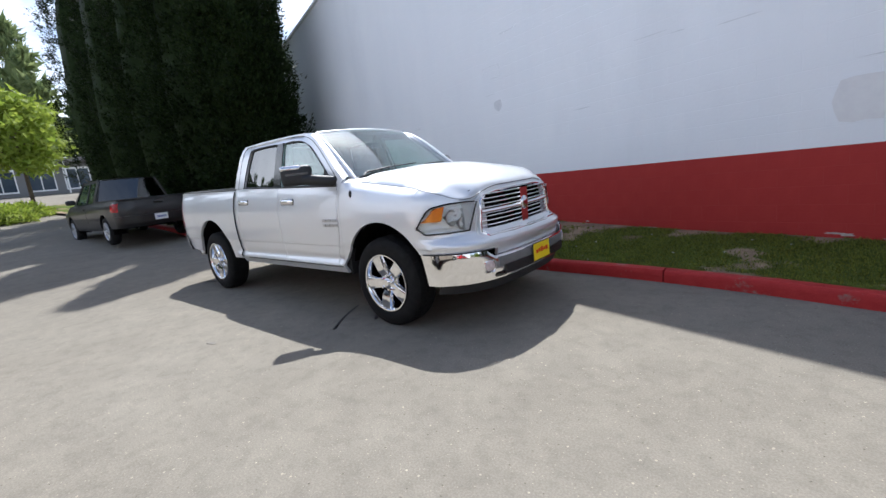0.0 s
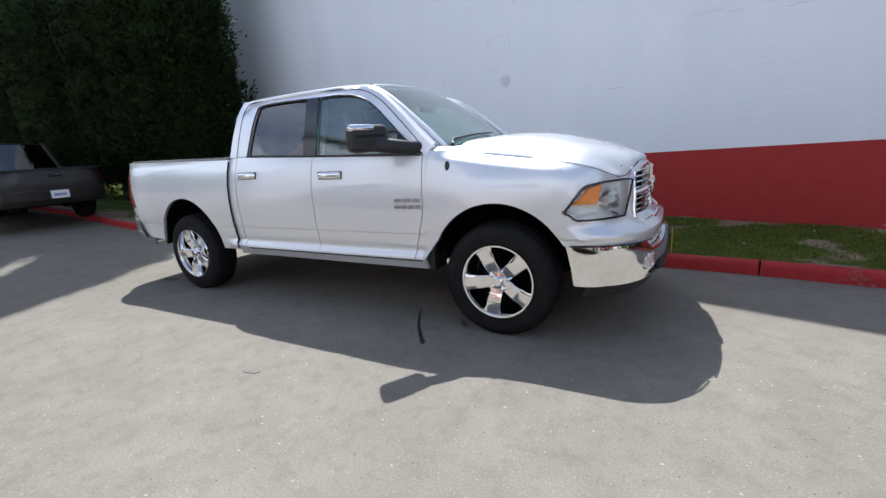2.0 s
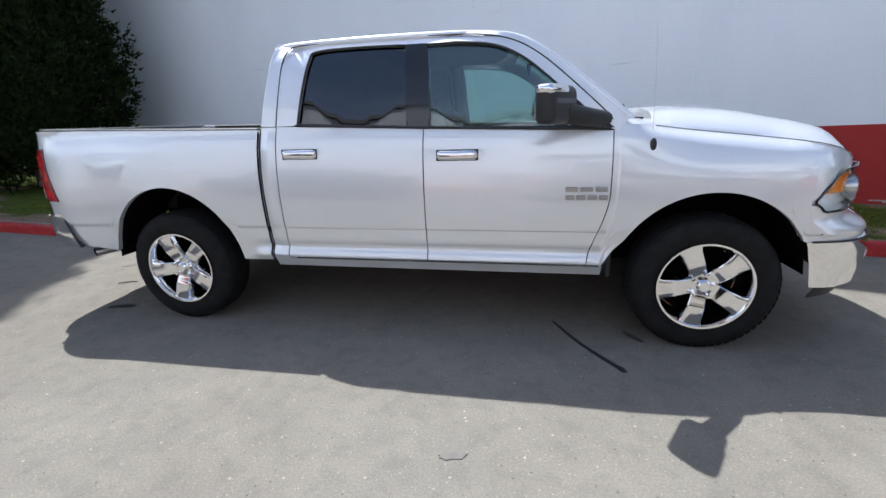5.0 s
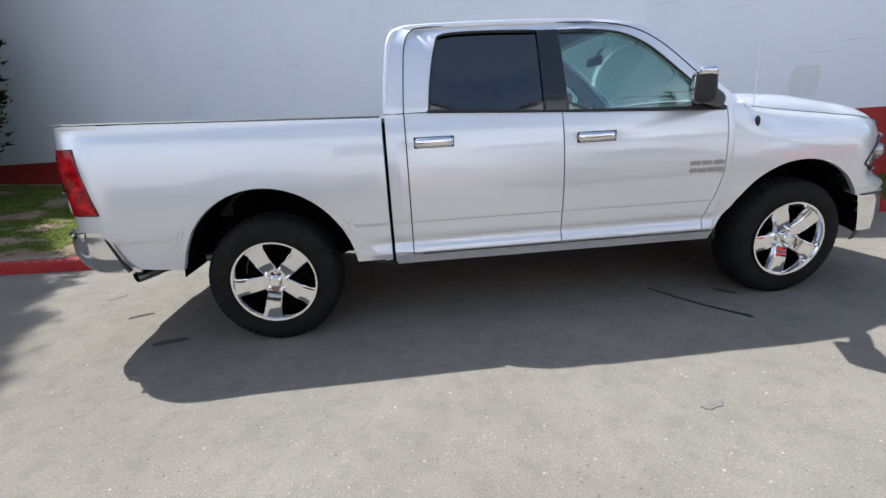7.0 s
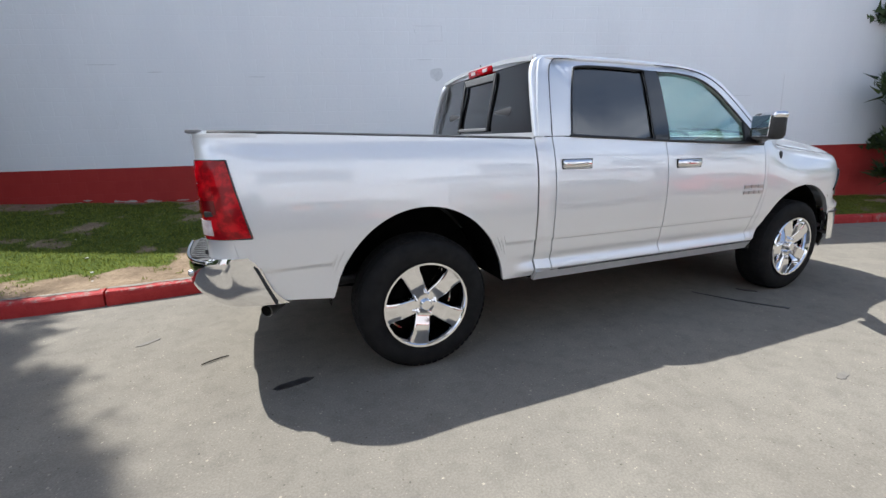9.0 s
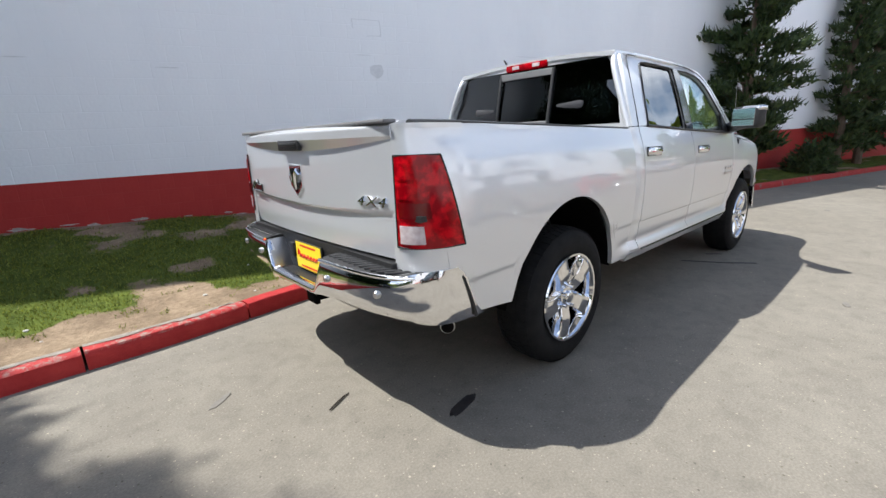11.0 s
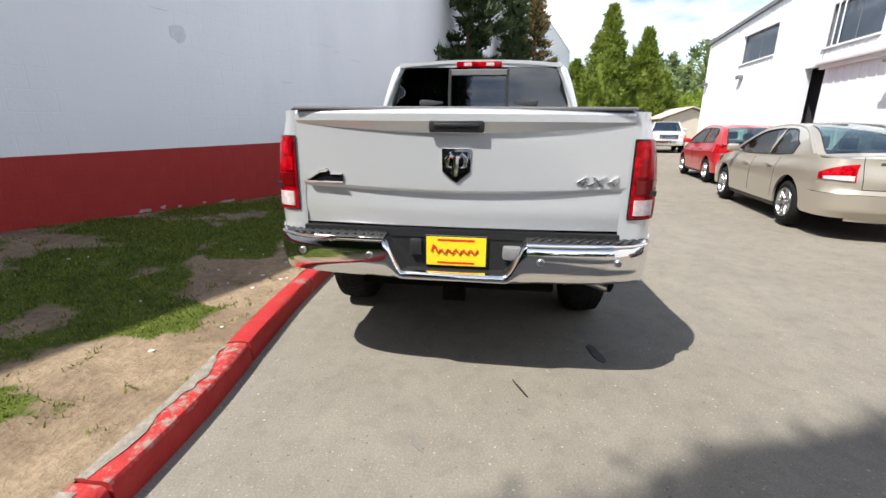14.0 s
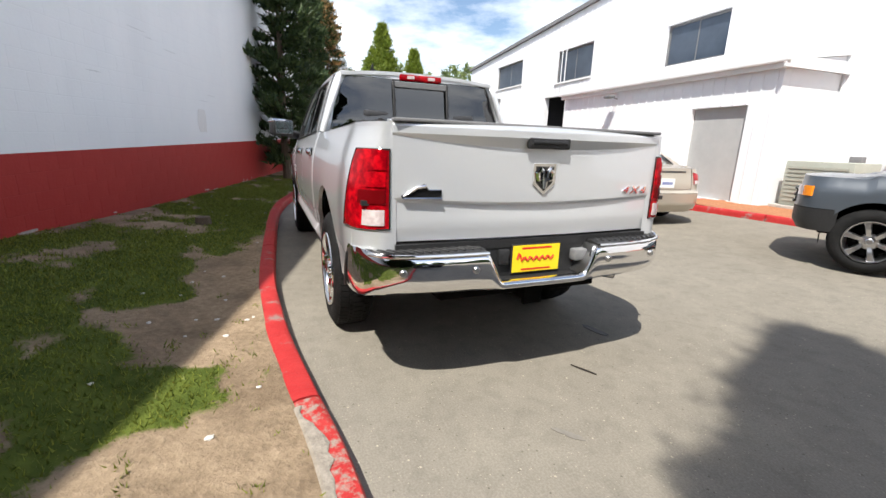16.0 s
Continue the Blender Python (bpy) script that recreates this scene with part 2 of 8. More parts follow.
M = dict(
    stain=mat("oil_stain", (0.03, 0.028, 0.026), 0.5, col2=(0.055, 0.05, 0.046), scale=30),
    dirt=mat("dirt", (0.30, 0.235, 0.165), 0.95, col2=(0.42, 0.34, 0.25), scale=5, bump=1.0, bscale=40, spec=0.1),
    wall=mat("white_painted_block", (0.84, 0.862, 0.89), 0.75, col2=(0.875, 0.892, 0.912), scale=1.2, bump=0.25, bscale=25,
             stain=(0.80, 0.82, 0.845), sscale=0.5, srange=(0.55, 0.8), stretch=(1, 1, 0.35), spec=0.3),
    red=mat("red_painted_block", (0.37, 0.034, 0.030), 0.65, spec=0.25, col2=(0.41, 0.042, 0.036), scale=2.5, bump=0.3, bscale=25,
            stain=(0.32, 0.032, 0.028), sscale=1.2, srange=(0.55, 0.8), stretch=(1, 1, 0.4)),
    mortar=mat("painted_joint", (0.55, 0.57, 0.60), 0.8),
    redjoint=mat("red_joint", (0.40, 0.06, 0.052), 0.8, col2=(0.36, 0.036, 0.032), scale=3),
    chip=mat("bare_block", (0.50, 0.46, 0.42), 0.9, col2=(0.3, 0.26, 0.24), scale=20),
    kerb=mat("red_kerb_paint", (0.36, 0.022, 0.022), 0.6, spec=0.3, col2=(0.43, 0.034, 0.032), scale=8, stain=(0.25, 0.17, 0.15), sscale=4.5,
             srange=(0.59, 0.68), bump=0.5, bscale=50),
    kerbworn=mat("worn_kerb_paint", (0.36, 0.024, 0.023), 0.65, spec=0.3, col2=(0.44, 0.04, 0.036), scale=8, stain=(0.30, 0.235, 0.195), sscale=20.0,
             srange=(0.50, 0.64), bump=0.6, bscale=50),
    bareedge=mat("bare_kerb_concrete", (0.22, 0.19, 0.155), 0.9, col2=(0.36, 0.315, 0.26), scale=22, bump=0.7, bscale=60),
    concrete=mat("concrete", (0.42, 0.39, 0.35), 0.85, col2=(0.52, 0.49, 0.45), scale=9, bump=0.6, bscale=60),
    silver=mat("silver_paint", (0.755, 0.768, 0.79), 0.42, 0.50, coat=1.0, coat_rough=0.015, col2=(0.82, 0.835, 0.855), scale=400, bump=0.0),
    chrome=mat("chrome", (0.86, 0.86, 0.87), 0.045, 1.0),
    exhaust=mat("dull_steel", (0.22, 0.21, 0.20), 0.42, 1.0, col2=(0.14, 0.13, 0.12), scale=15),
    satin=mat("satin_metal", (0.55, 0.55, 0.56), 0.28, 1.0),
    black=mat("black_plastic", (0.018, 0.018, 0.019), 0.45, col2=(0.026, 0.026, 0.027), scale=60, bump=0.15, bscale=300),
    gloss=mat("gloss_black", (0.012, 0.012, 0.013), 0.12, coat=0.6),
    rubber=mat("tyre_rubber", (0.010, 0.010, 0.0105), 0.8, col2=(0.018, 0.0175, 0.017), scale=14, bump=0.2, bscale=90, spec=0.2),
    # Near-black, with the shade of arches, gaps and underside put into the colour.
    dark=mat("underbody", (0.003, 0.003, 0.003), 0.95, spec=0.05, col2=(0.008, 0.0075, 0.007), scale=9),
    interior=mat("dark_cloth", (0.035, 0.036, 0.04), 0.9, col2=(0.05, 0.05, 0.055), scale=80, bump=0.3, bscale=250),
    trimgrey=mat("grey_trim", (0.16, 0.16, 0.165), 0.7, col2=(0.2, 0.2, 0.2), scale=40),
    redlens=mat("red_lens", (0.25, 0.001, 0.005), 0.16, coat=0.25, spec=0.25, col2=(0.58, 0.003, 0.010), scale=20, mix=(0.45, 0.6)),
    darklens=mat("smoked_red_lens", (0.14, 0.002, 0.004), 0.14, coat=0.35),
    clearlens=mat("clear_lens", (0.74, 0.66, 0.65), 0.12, coat=1.0, col2=(0.52, 0.40, 0.40), scale=30),
    amber=mat("amber_lens", (0.92, 0.24, 0.015), 0.15, coat=1.0, col2=(0.98, 0.36, 0.04), scale=18),
    yellow=mat("yellow_plate", (0.95, 0.70, 0.02), 0.45),
    redink=mat("red_ink", (0.72, 0.03, 0.02), 0.5),
    white=mat("white_plate", (0.8, 0.8, 0.8), 0.5),
    blueink=mat("blue_ink", (0.08, 0.12, 0.35), 0.5),
    glass_side=glass_mat("tinted_glass", (0.82, 0.955, 0.915), 0.08),
    glass_car=glass_mat("grey_tinted_glass", (0.85, 0.93, 0.92), 0.62, gloss=(4.0, 0.6, 0.05)),
    glass_dark=glass_mat("privacy_glass", (0.75, 0.8, 0.85), 0.86),
    glass_clear=glass_mat("clear_glass", (0.98, 0.99, 0.985), 0.02, gloss=(5.0, 0.35, 0.03)),
    mirror=mat("mirror_glass", (0.9, 0.9, 0.92), 0.01, 1.0),
    bark=mat("bark", (0.10, 0.07, 0.05), 0.95, col2=(0.17, 0.13, 0.09), scale=12, stretch=(1, 1, 0.2), bump=1.0, bscale=20),
    # Conifer leaves: shade is put into the first colour, sunlight into the second.
    thuja=leaf_mat("shaded_conifer_leaf", (0.006, 0.012, 0.0035), (0.024, 0.040, 0.010), 0.08),
    thujalit=leaf_mat("sunlit_conifer_leaf", (0.11, 0.165, 0.022), (0.27, 0.325, 0.05), 0.42),
    pine=leaf_mat("pine_needles", (0.026, 0.050, 0.022), (0.085, 0.12, 0.038), 0.25),
    dry=leaf_mat("dry_needles", (0.42, 0.22, 0.09), (0.55, 0.34, 0.15), 0.3),
    lime=leaf_mat("light_green_leaf", (0.20, 0.28, 0.035), (0.36, 0.42, 0.07), 0.45),
    hedge=leaf_mat("hedge_leaf", (0.12, 0.19, 0.03), (0.28, 0.36, 0.07), 0.4),
    # Distance haze is mixed into this paler green.
    forest=leaf_mat("hazy_forest_leaf", (0.12, 0.17, 0.07), (0.29, 0.34, 0.14), 0.4),
    grass=leaf_mat("grass_blade", (0.07, 0.095, 0.014), (0.27, 0.295, 0.05), 0.40),
    siding=mat("white_siding", (0.80, 0.81, 0.83), 0.5, col2=(0.84, 0.845, 0.86), scale=1.5),
    greydoor=mat("grey_door_paint", (0.40, 0.40, 0.395), 0.5, col2=(0.44, 0.44, 0.43), scale=3),
    winglass=mat("building_glass", (0.045, 0.06, 0.085), 0.08, spec=0.8, col2=(0.07, 0.09, 0.12), scale=0.8),
    acgreen=mat("grey_green_metal", (0.33, 0.35, 0.30), 0.5, col2=(0.38, 0.39, 0.34), scale=5),
    mulch=mat("bark_mulch", (0.27, 0.11, 0.05), 0.95, col2=(0.42, 0.19, 0.09), scale=20, bump=1.0, bscale=50),
    roofing=mat("roofing", (0.16, 0.155, 0.15), 0.85, col2=(0.22, 0.21, 0.2), scale=4),
    beige=mat("beige_paint_metallic", (0.48, 0.43, 0.355), 0.33, 0.45, coat=1.0, coat_rough=0.03),
    redpaint=mat("red_car_paint", (0.5, 0.02, 0.025), 0.3, 0.1, coat=1.0, coat_rough=0.03),
    whitepaint=mat("white_car_paint", (0.75, 0.75, 0.75), 0.3, coat=1.0, coat_rough=0.03),
    slate=mat("slate_car_paint", (0.065, 0.078, 0.095), 0.4, 0.15, coat=0.5, coat_rough=0.03),
    charcoal=mat("charcoal_car_paint", (0.014, 0.0125, 0.012), 0.4, 0.1, coat=0.35, coat_rough=0.04),
    lampshell=mat("lamp_reflector", (0.97, 0.97, 0.97), 0.30, 0.25, col2=(0.90, 0.90, 0.91), scale=22, coat=0.6),
    tan=mat("tan_wall", (0.55, 0.48, 0.38), 0.8, col2=(0.6, 0.53, 0.43), scale=2),
    twig=mat("twig", (0.035, 0.028, 0.022), 0.9),
    litter=mat("pale_litter", (0.6, 0.57, 0.52), 0.8, col2=(0.45, 0.42, 0.38), scale=20),
)


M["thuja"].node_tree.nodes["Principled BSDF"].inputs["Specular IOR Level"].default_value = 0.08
M["silver"].node_tree.nodes["Principled BSDF"].inputs["Coat IOR"].default_value = 1.95

# The worn kerb has lost its paint on top, where wheels and feet scrape it.
m = M["kerbworn"]
n, l = m.node_tree.nodes, m.node_tree.links
mx = [q for q in n if q.type == "MIX_RGB"][0]
was = mx.inputs["Fac"].links[0].from_socket
ge, sx_, mr, mu = n.new("ShaderNodeNewGeometry"), n.new("ShaderNodeSeparateXYZ"), n.new("ShaderNodeMapRange"), n.new("ShaderNodeMath")
mr.inputs["From Min"].default_value, mr.inputs["From Max"].default_value = 0.35, 0.9
mu.operation = "MULTIPLY"
l.new(ge.outputs["True Normal"], sx_.inputs[0])
l.new(sx_.outputs["Z"], mr.inputs["Value"])
l.new(mr.outputs["Result"], mu.inputs[0])
l.new(was, mu.inputs[1])
l.new(mu.outputs[0], mx.inputs["Fac"])

# Asphalt: fine pale and dark aggregate over slow, faint staining.
m = M["asphalt"] = bpy.data.materials.new("asphalt")
m.use_nodes = True
n, l = m.node_tree.nodes, m.node_tree.links
p = n["Principled BSDF"]
p.inputs["Roughness"].default_value, p.inputs["Specular IOR Level"].default_value = 0.92, 0.08
tc = n.new("ShaderNodeTexCoord")
cols_ = []
for sc, det, e0, e1, c0, c1 in ((0.22, 6, 0.35, 0.7, (0.208, 0.187, 0.155), (0.248, 0.226, 0.190)), (3.0, 8, 0.3, 0.72, (0.88, 0.88, 0.88), (1.06, 1.06, 1.05)), (95.0, 3, 0.38, 0.66, (0.88, 0.88, 0.88), (1.11, 1.105, 1.09)), (9.0, 9, 0.40, 0.50, (0.93, 0.93, 0.93), (1.02, 1.02, 1.02))):
    no = n.new("ShaderNodeTexNoise")
    no.inputs["Scale"].default_value, no.inputs["Detail"].default_value, no.inputs["Roughness"].default_value = sc, det, 0.6
    l.new(tc.outputs["Object"], no.inputs["Vector"])
    ra = n.new("ShaderNodeValToRGB")
    ra.color_ramp.elements[0].position, ra.color_ramp.elements[1].position = e0, e1
    ra.color_ramp.elements[0].color, ra.color_ramp.elements[1].color = (*c0, 1), (*c1, 1)
    l.new(no.outputs["Fac"], ra.inputs["Fac"])
    cols_.append(ra.outputs["Color"])
# pale chips of stone at two sizes, and a few dark pits
for sc, r0, r1, tone in ((34.0, 0.07, 0.15, 1.55), (11.0, 0.05, 0.085, 1.7), (15.7, 0.05, 0.10, 0.6)):
    vo = n.new("ShaderNodeTexVoronoi")
    vo.inputs["Scale"].default_value = sc
    l.new(tc.outputs["Object"], vo.inputs["Vector"])
    ra = n.new("ShaderNodeValToRGB")
    ra.color_ramp.elements[0].position, ra.color_ramp.elements[1].position = r0, r1
    ra.color_ramp.elements[0].color, ra.color_ramp.elements[1].color = (tone, tone * 0.985, tone * 0.94, 1), (1, 1, 1, 1)
    l.new(vo.outputs["Distance"], ra.inputs["Fac"])
    cols_.append(ra.outputs["Color"])
last = cols_[0]
for c in cols_[1:]:
    mx = n.new("ShaderNodeMixRGB")
    mx.blend_type, mx.inputs["Fac"].default_value = "MULTIPLY", 1.0
    l.new(last, mx.inputs["Color1"])
    l.new(c, mx.inputs["Color2"])
    last = mx.outputs["Color"]
l.new(last, p.inputs["Base Color"])
no = n.new("ShaderNodeTexNoise")
no.inputs["Scale"].default_value, no.inputs["Detail"].default_value = 110.0, 4
l.new(tc.outputs["Object"], no.inputs["Vector"])
bu = n.new("ShaderNodeBump")
bu.inputs["Strength"].default_value, bu.inputs["Distance"].default_value = 0.2, 0.005
l.new(no.outputs["Fac"], bu.inputs["Height"])
l.new(bu.outputs["Normal"], p.inputs["Normal"])


# ---- mesh helpers ----
def part(name, bm, material, parent=None, label="", smooth=True, m=None, angle=35):
    """Links a bmesh as one mesh object under a thing or a part."""
    bmesh.ops.recalc_face_normals(bm, faces=bm.faces)
    me = bpy.data.meshes.new(name)
    if smooth:
        for fc in bm.faces:
            fc.smooth = True
        lim = radians(angle)
        for e in bm.edges:
            if len(e.link_faces) == 2 and e.calc_face_angle(0) > lim:
                e.smooth = False
    bm.to_mesh(me)
    bm.free()
    me.materials.append(M[material])
    ob = new(name, me)
    if m is not None:
        ob.matrix_basis = m
    if parent:
        ob.parent = parent
    if label:
        tagged(ob, label)
    return ob


def empty(name, label, category, group="", m=None, kind=""):
    ob = new(name)
    ob.empty_display_size = 0.1
    if m is not None:
        ob.matrix_basis = m
    return tagged(ob, label, category, group, kind)


def raw(name, verts, faces, material, parent=None, label="", smooth=False):
    me = bpy.data.meshes.new(name)
    me.from_pydata(verts, [], faces)
    if smooth:
        me.shade_smooth()
    me.materials.append(M[material])
    ob = new(name, me)
    if parent:
        ob.parent = parent
    if label:
        tagged(ob, label)
    return ob


def BM():
    return bmesh.new()


def box(bm, x0, x1, y0, y1, z0, z1, bevel=0.0, seg=2, m=None):
    r = bmesh.ops.create_cube(bm, size=1)
    vs = r["verts"]
    for v in vs:
        v.co = Vector(((x0 + x1) / 2 + v.co.x * (x1 - x0), (y0 + y1) / 2 + v.co.y * (y1 - y0), (z0 + z1) / 2 + v.co.z * (z1 - z0)))
    es = list({e for v in vs for e in v.link_edges})
    if bevel:
        out = bmesh.ops.bevel(bm, geom=es, offset=bevel, segments=seg, affect="EDGES", profile=0.5)
        vs = list({v for v in out["verts"]} | {v for v in vs if v.is_valid})
    if m is not None:
        bmesh.ops.transform(bm, matrix=m, verts=[v for v in vs if v.is_valid])
    return bm


def cyl(bm, p0, p1, r0, r1=None, n=20, caps=True):
    """A cylinder or cone from p0 to p1."""
    r1 = r0 if r1 is None else r1
    p0, p1 = Vector(p0), Vector(p1)
    d = p1 - p0
    q = d.to_track_quat("Z", "Y").to_matrix().to_4x4()
    bmesh.ops.create_cone(bm, cap_ends=caps, segments=n, radius1=r0, radius2=r1, depth=d.length,
                          matrix=Matrix.Translation((p0 + p1) / 2) @ q)
    return bm


def tube(bm, pts, radii, n=8):
    """A tube along a polyline, with a radius at each point."""
    pts = [Vector(p) for p in pts]
    if not hasattr(radii, "__len__"):
        radii = [radii] * len(pts)
    rings = []
    for i, p in enumerate(pts):
        d = (pts[min(i + 1, len(pts) - 1)] - pts[max(i - 1, 0)]).normalized()
        a = d.orthogonal().normalized() if i == 0 else (rings_a - d * rings_a.dot(d)).normalized()
        rings_a = a
        b = d.cross(a)
        rings.append([bm.verts.new(p + radii[i] * (math.cos(k * math.tau / n) * a + math.sin(k * math.tau / n) * b)) for k in range(n)])
    for r0, r1 in zip(rings, rings[1:]):
        for k in range(n):
            bm.faces.new((r0[k], r0[(k + 1) % n], r1[(k + 1) % n], r1[k]))
    bm.faces.new(rings[0][::-1])
    bm.faces.new(rings[-1])
    return bm


def lathe(bm, prof, centre, axis="y", n=48, s=1):
    """Turns a profile of (radius, along) round an axis through centre."""
    c = Vector(centre)
    rings = []
    for r, a in prof:
        ring = []
        for k in range(n):
            t = k * math.tau / n
            u, v = r * math.cos(t), r * math.sin(t)
            ring.append(bm.verts.new(c + (Vector((u, s * a, v)) if axis == "y" else Vector((u, v, s * a)) if axis == "z" else Vector((s * a, u, v)))))
        rings.append(ring)
    for r0, r1 in zip(rings, rings[1:]):
        for k in range(n):
            bm.faces.new((r0[k], r0[(k + 1) % n], r1[(k + 1) % n], r1[k]))
    return bm


def sheet(bm, fn, us, vs, thick=None):
    """A grid fn(u, v) -> point; thick (a vector or a function of u, v) closes it into a slab."""
    def rows(off):
        return [[bm.verts.new(Vector(fn(u, v)) + (Vector((0, 0, 0)) if off is None else Vector(off(u, v)))) for v in vs] for u in us]
    a = rows(None)
    for i in range(len(us) - 1):
        for j in range(len(vs) - 1):
            bm.faces.new((a[i][j], a[i + 1][j], a[i + 1][j + 1], a[i][j + 1]))
    if thick is not None:
        off = thick if callable(thick) else (lambda u, v: thick)
        b = rows(off)
        for i in range(len(us) - 1):
            for j in range(len(vs) - 1):
                bm.faces.new((b[i][j], b[i][j + 1], b[i + 1][j + 1], b[i + 1][j]))
        for i in range(len(us) - 1):
            for j, rev in ((0, False), (len(vs) - 1, True)):
                q = (a[i][j], b[i][j], b[i + 1][j], a[i + 1][j])
                bm.faces.new(q[::-1] if rev else q)
        for j in range(len(vs) - 1):
            for i, rev in ((0, True), (len(us) - 1, False)):
                q = (a[i][j], b[i][j], b[i][j + 1], a[i][j + 1])
                bm.faces.new(q[::-1] if rev else q)
    return bm


def plate(bm, outline, holes=(), fn=None, off=(0, 0.01, 0), step=0.06):
    """A flat outline with holes in (a, b), laid by fn(a, b) -> point and closed into a slab by off."""
    loops, edges = [], []
    for ring in (outline, *holes):
        pts = []
        for i, p in enumerate(ring):
            q = ring[(i + 1) % len(ring)]
            k = max(1, int(math.dist(p, q) / step))
            pts += [(p[0] + (q[0] - p[0]) * t / k, p[1] + (q[1] - p[1]) * t / k) for t in range(k)]
        loops.append([bm.verts.new((a, b, 0)) for a, b in pts])
    for lp in loops:
        edges += [bm.edges.new((lp[i], lp[(i + 1) % len(lp)])) for i in range(len(lp))]
    out = bmesh.ops.triangle_fill(bm, use_beauty=True, use_dissolve=False, edges=edges)
    faces = [g for g in out["geom"] if isinstance(g, bmesh.types.BMFace)]
    vs = [v for lp in loops for v in lp]
    front = {v: Vector(fn(v.co.x, v.co.y)) for v in vs}
    back = {v: bm.verts.new(front[v] + Vector(off)) for v in vs}
    for fc in faces:
        bm.faces.new([back[v] for v in fc.verts][::-1])
    for lp in loops:
        for i in range(len(lp)):
            a, b = lp[i], lp[(i + 1) % len(lp)]
            bm.faces.new((a, b, back[b], back[a]))
    for v in vs:
        v.co = front[v]
    return bm


def lin(a, b, n):
    return [a + (b - a) * i / (n - 1) for i in range(n)]


def interp(x, pts):
    """Smooth (monotone) interpolation through pts of (x, value)."""
    if x <= pts[0][0]:
        return pts[0][1]
    for (x0, y0), (x1, y1) in zip(pts, pts[1:]):
        if x <= x1:
            return y0 + (y1 - y0) * (x - x0) / (x1 - x0)
    return pts[-1][1]


def curve(pts, n=8):
    """Catmull-Rom through 2D or 3D points."""
    pts = [Vector((*p, 0)) if len(p) == 2 else Vector(p) for p in pts]
    out = []
    for i in range(len(pts) - 1):
        p0, p1, p2, p3 = pts[max(i - 1, 0)], pts[i], pts[i + 1], pts[min(i + 2, len(pts) - 1)]
        for k in range(n):
            t = k / n
            out.append(0.5 * ((2 * p1) + (p2 - p0) * t + (2 * p0 - 5 * p1 + 4 * p2 - p3) * t * t + (3 * p1 - p0 - 3 * p2 + p3) * t ** 3))
    return out + [pts[-1]]


def smooth(t):
    t = min(1.0, max(0.0, t))
    return t * t * (3 - 2 * t)


# ---- the ground and its lie ----
def ground_z(x, y):
    t = max(0.0, -4.5 - x)
    return 0.045 * t + 0.0004 * t * t + 0.02 * max(0.0, -3.0 - y)


KERB = [(-60, -1.5), (-30, 0.3), (-20, 1.3), (-13, 1.42), (-9.5, 1.22), (-8, 1.04), (-5.8, 1.0), (-4.4, 1.08), (-3.5, 1.12), (-2.8, 1.21), (-2, 1.3), (-0.7, 1.345),
        (1.3, 1.28), (2.2, 1.24), (3.2, 1.17), (4.2, 1.03), (5.2, 0.81), (7.5, 0.25), (10.6, -0.5), (17.9, -2.3), (35, -6.7), (45, -9.3)]
KX = [p.x for p in curve(KERB)]
KY = [p.y for p in curve(KERB)]


def kerb_y(x):
    return float(np.interp(x, KX, KY))


WA, WB = 3.796, -0.26


def wall_y(x):
    return WA + WB * x


def red_z(x):
    return 1.093 + 0.0189 * x


def base_z(x):
    return float(np.interp(x, [-30, -12, -7, -3, -1, 0.5, 3, 8, 40], [1.3, 0.62, 0.48, 0.44, 0.37, 0.31, 0.24, 0.22, 0.3]))


def top_z(x):
    return float(np.interp(x, [-30, -10, -7, 2, 30, 40], [5.6, 6.82, 7.05, 7.8, 8.5, 8.6]))


def verge_z(x, y):
    """The height of the verge between the kerb and the wall."""
    k, w = kerb_y(x) + 0.15, wall_y(x)
    f = (y - k) / max(0.2, w - k)
    return (ground_z(x, k) + 0.125) * (1 - smooth(f)) + base_z(x) * smooth(f) + 0.012 * noise.noise((x * 2.1, y * 2.1, 0))


# ---- large structure: ground, verge, kerb, wall ----
xs = sorted({*np.linspace(-12, 14, 53).tolist(), *np.linspace(-70, -12, 25).tolist(), *np.linspace(14, 90, 24).tolist(), -600.0, -200.0, 250.0, 700.0})
ys = sorted({*np.linspace(-9, 3, 33).tolist(), *np.linspace(-60, -9, 18).tolist(), *np.linspace(3, 60, 16).tolist(), -600.0, -200.0, 200.0, 600.0})


def far_ground(x, y):
    return ground_z(max(x, -60), max(y, -20))


bm = BM()
sheet(bm, lambda u, v: (u, v, far_ground(u, v)), xs, ys)
tagged(part("ground", bm, "asphalt"), "worn grey-brown asphalt of the car park", "ground", kind="structure")


def turf_at(x, y):
    """Above nought where grass grows; trodden soil by the kerb and under the wall."""
    d, e = y - kerb_y(x), wall_y(x) - y
    w = interp(x, [(-8, 0.30), (-5, 0.42), (-3.8, 0.55), (-2.5, 0.85), (-0.5, 0.70), (1.0, 0.25), (2.5, -0.3)])
    v = -0.30 + 0.62 * smooth((d - w + 0.35) / 0.7) - 0.4 * smooth((0.35 - e) / 0.3)
    v += 0.70 * noise.fractal((x * 1.3, y * 1.5, 0.0), 1.0, 2.0, 5) + 0.22 * noise.noise((x * 5.5, y * 6.5, 3.0)) - 0.06 * smooth((1.5 - x) / 2)
    v -= 0.45 * math.exp(-((x - 1.7) / 0.9) ** 2 - ((e - 0.7) / 0.35) ** 2)
    return v


